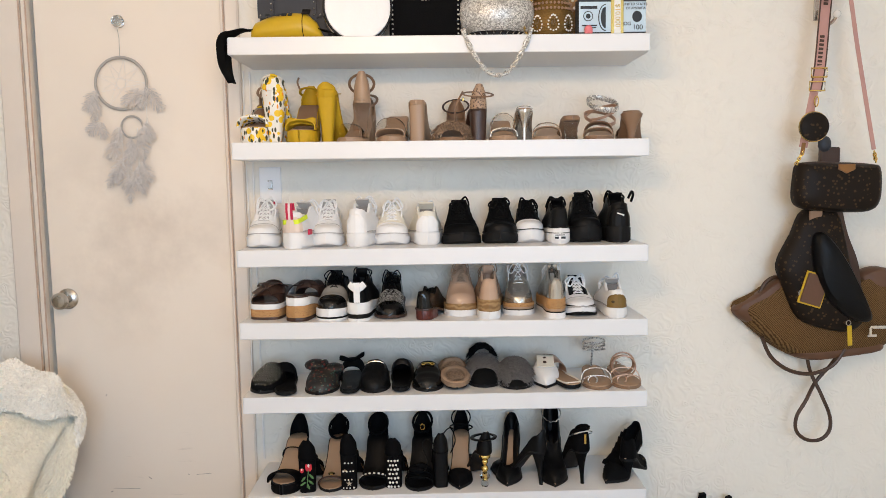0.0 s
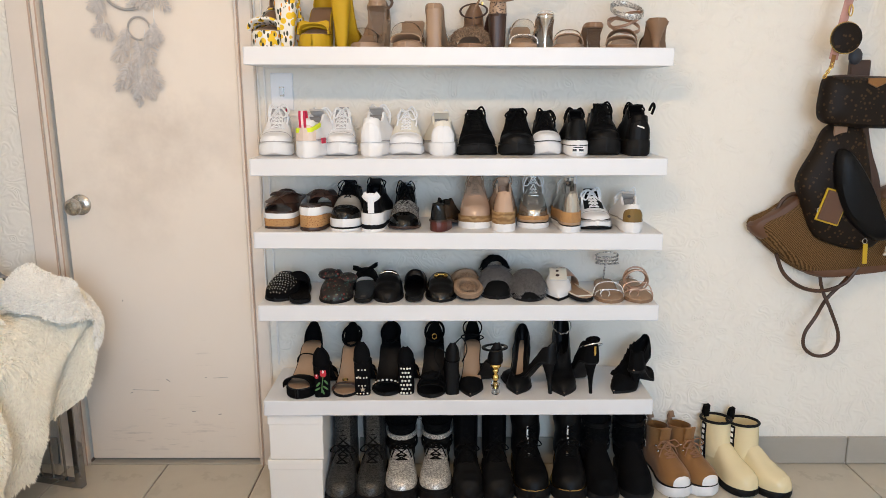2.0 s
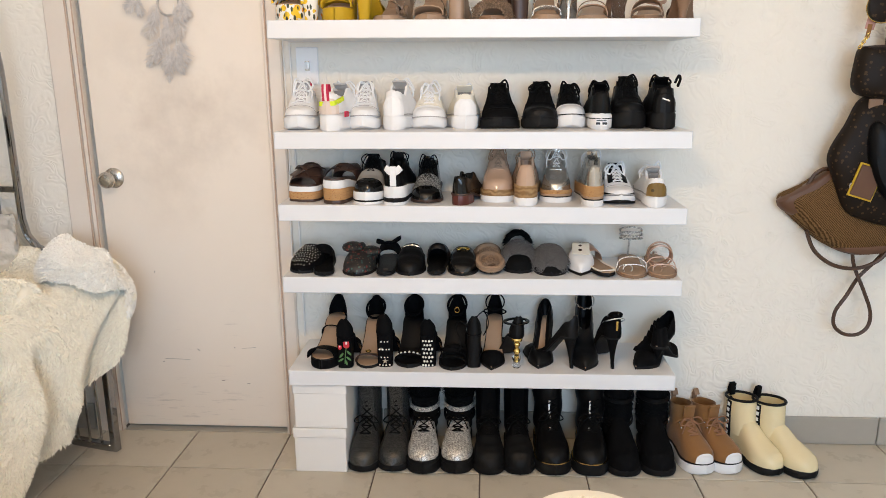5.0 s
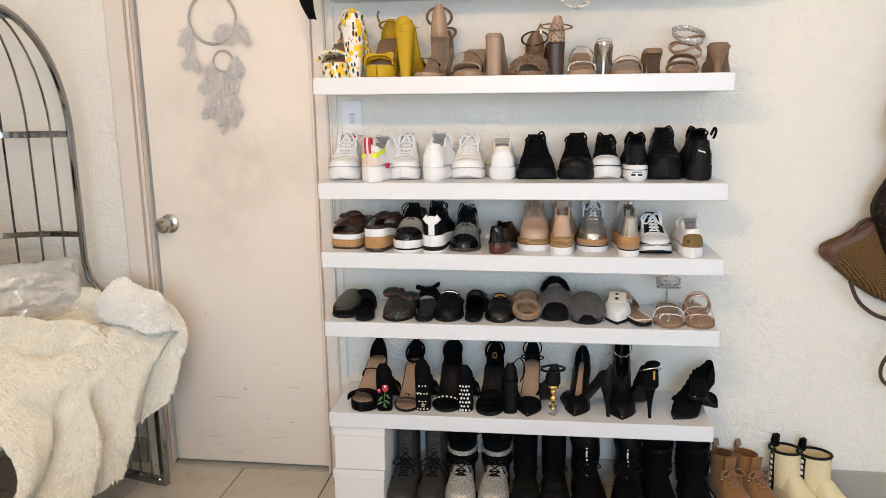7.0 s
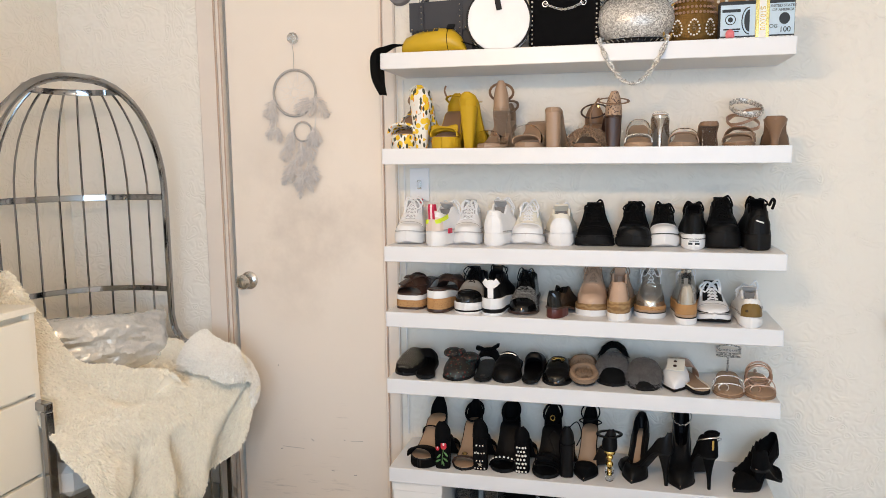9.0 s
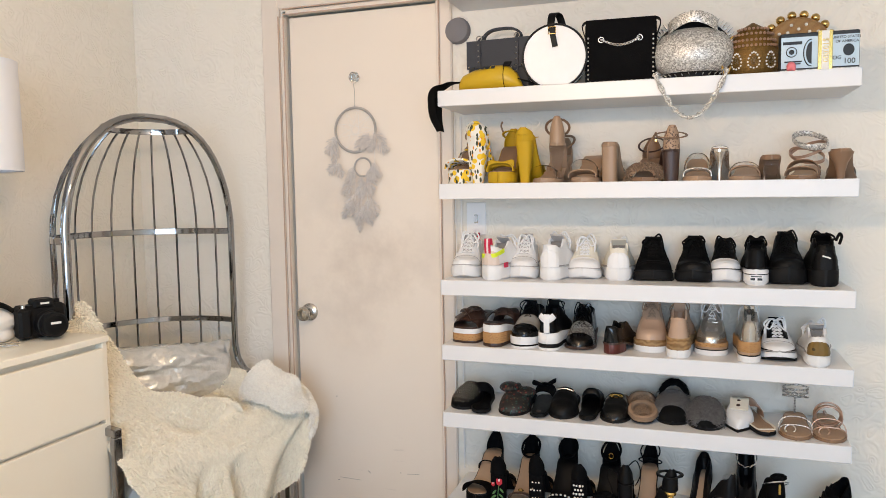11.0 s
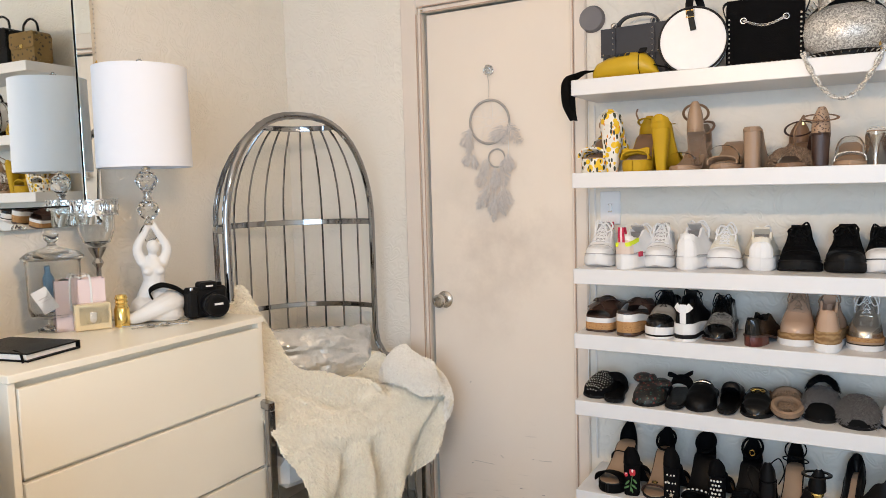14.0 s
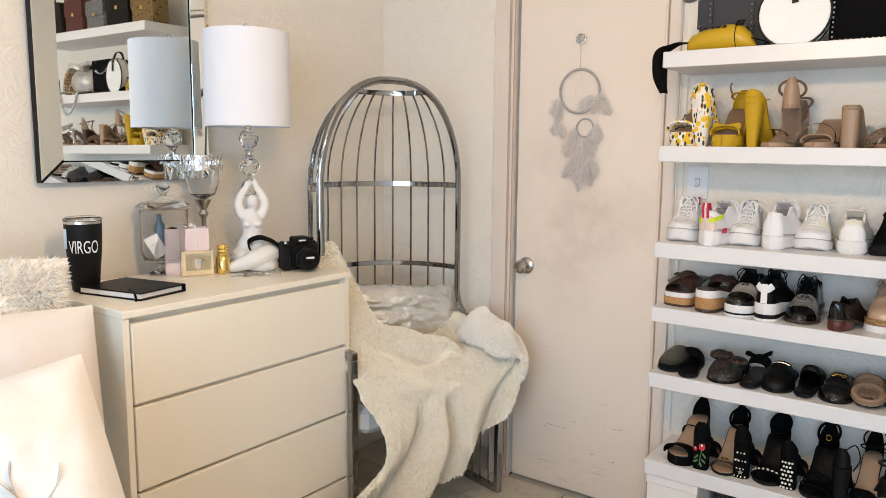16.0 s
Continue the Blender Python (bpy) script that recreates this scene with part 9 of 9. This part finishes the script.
po = thing("pouch_bag", "brown monogram canvas pouch on a pink strap", "handbag", hung_bag(0.983), "bags on the wall hook")
part("pouch", plump([(wx(a), wz(b)) for a, b in ((1408, 292), (1425, 289), (1480, 291), (1540, 294), (1553, 300), (1556, 335), (1552, 362), (1535, 376), (1490, 377), (1440, 373), (1412, 366), (1402, 350), (1403, 318))], WALL_Y - 0.10, 0.06), MONO, po)
part("zip", Geo().tube(curve_through([(wx(a), WALL_Y - 0.128, wz(b)) for a, b in ((1410, 291), (1440, 289), (1480, 291), (1520, 293), (1550, 297))], 4), 0.0036, 6), BROWN, po)
part("leather_tab", slab([(wx(1470), wz(293)), (wx(1498), wz(293)), (wx(1498), wz(302)), (wx(1484), wz(309)), (wx(1470), wz(302))], WALL_Y - 0.166, WALL_Y - 0.158, 0.001), SUEDE, po, "tan leather tab")
left = [(1.404, WALL_Y - 0.085, 1.95), (wx(1462), WALL_Y - 0.095, wz(-40)), (wx(1452), WALL_Y - 0.11, wz(40)), (wx(1444), WALL_Y - 0.12, wz(120)), (wx(1436), WALL_Y - 0.125, wz(165))]
part("wide_strap", Geo().ribbon(curve_through(left, 6), (1, 0, 0.1), 0.036, 0.003), PINK, po, "wide dusty pink webbing strap")
part("strap_edge", Geo().ribbon(curve_through([(x - 0.0165, y - 0.002, z) for x, y, z in left], 6), (1, 0, 0.1), 0.004, 0.002), BROWNS, po)
part("strap_edge", Geo().ribbon(curve_through([(x + 0.0165, y - 0.002, z) for x, y, z in left], 6), (1, 0, 0.1), 0.004, 0.002), BROWNS, po)
for z0, n in ((16, 3), (90, 9)):
    for k in range(n):
        zz = z0 + k * (7 if n > 3 else 6) - (18 if n > 3 else 12)
        part("logo_mark", Geo().box((0, 0, 0), (0.014, 0.001, 0.008), 0.0003, pose(wx(1448.5 - (zz - 60) * 0.095), WALL_Y - 0.1175 - 0.00006 * (zz - 60), wz(zz), 0, 5, 0)), BROWNS, po)
part("strap_tail", Geo().ribbon(curve_through([(wx(1436), WALL_Y - 0.118, wz(165)), (wx(1428), WALL_Y - 0.115, wz(215)), (wx(1420), WALL_Y - 0.115, wz(262))], 5), (1, 0, 0.1), 0.026, 0.003), PINK, po)
for a, b, w in ((1441, 134, 0.024), (1438, 157, 0.024)):
    part("buckle", Geo().tube([(wx(a) + x * w, WALL_Y - 0.128, wz(b) + z * w * 0.7) for x, z in ((-1, -0.8), (1, -0.8), (1, 0.8), (-1, 0.8))], 0.0028, 6, closed=True), GOLD, po)
part("clip", Geo().tube([(wx(1437) + 0.006 * math.cos(radians(a)), WALL_Y - 0.13, wz(183) + 0.016 * math.sin(radians(a))) for a in range(0, 360, 24)], 0.002, 6, closed=True), GOLD, po)
chain_links([(wx(1420) - 0.004 * k, WALL_Y - 0.12, wz(268) - 0.007 * k) for k in range(7)], 0.005, 0.0018, GOLD, po)
part("leather_end", Geo().ribbon([(wx(1420), WALL_Y - 0.12, wz(254)), (wx(1417), WALL_Y - 0.12, wz(275))], (1, 0, 0), 0.012, 0.004), SUEDE, po)
right = [(1.412, WALL_Y - 0.085, 1.95), (wx(1494), WALL_Y - 0.10, wz(-20)), (wx(1512), WALL_Y - 0.11, wz(90)), (wx(1530), WALL_Y - 0.115, wz(190)), (wx(1544), WALL_Y - 0.12, wz(268))]
part("narrow_strap", Geo().ribbon(curve_through(right, 6), (1, 0, 0.1), 0.013, 0.003), PINK, po, "dusty pink strap")
chain_links([(wx(1545) + 0.0012 * k, WALL_Y - 0.12, wz(272) - 0.006 * k) for k in range(6)], 0.005, 0.0018, GOLD, po)
pu = thing("coin_purse", "round brown monogram coin purse on a gold clip", "purse", (wx(1436) - 0.025, WALL_Y - 0.13, wz(228)), "bags on the wall hook")
part("purse", Geo().lathe([(0.030, -0.012), (0.042, -0.010), (0.0445, 0.0), (0.042, 0.010), (0.030, 0.013), (0.004, 0.014)], 28, pose(0, 0, 0, 90)), MONO, pu)
part("zip", Geo().tube([(0.0445 * math.cos(radians(a)), 0, 0.0445 * math.sin(radians(a))) for a in range(0, 360, 15)], 0.0022, 6, closed=True), BRASS, pu)
cs = thing("card_case", "small black leather case behind the pouch", "card case", (wx(1468), WALL_Y - 0.07, wz(276)), "bags on the wall hook")
part("case", Geo().box((0, 0, 0), (0.062, 0.02, 0.05), 0.008), BROWN, cs)
part("tassel", Geo().ball((-0.02, -0.008, 0.035), (0.022, 0.012, 0.026), 10), GREYL, cs)

# ---- floor tiles ----
SIZES = {}


def tile_mesh(w, d):
    key = (round(w, 3), round(d, 3))
    if key not in SIZES:
        SIZES[key] = mesh_of("tile", Geo().box((0, 0, -0.004), (w, d, 0.008), 0.0015), TILE, 0)
    return SIZES[key]


for i in range(-5, 9):
    for j in range(-15, 2):
        x0, x1 = max(WALL_X, -0.482 + 0.338 * i), min(EAST_X, -0.482 + 0.338 * (i + 1))
        y0, y1 = max(SOUTH_Y, 2.222 + 0.338 * (j - 1)), min(WALL_Y, 2.222 + 0.338 * j)
        if x1 - x0 > 0.02 and y1 - y0 > 0.02:
            ob = new("tile", tile_mesh(x1 - x0 - 0.0045, y1 - y0 - 0.0045))
            ob.location = ((x0 + x1) / 2, (y0 + y1) / 2, FLOOR)
            ob.parent = floor
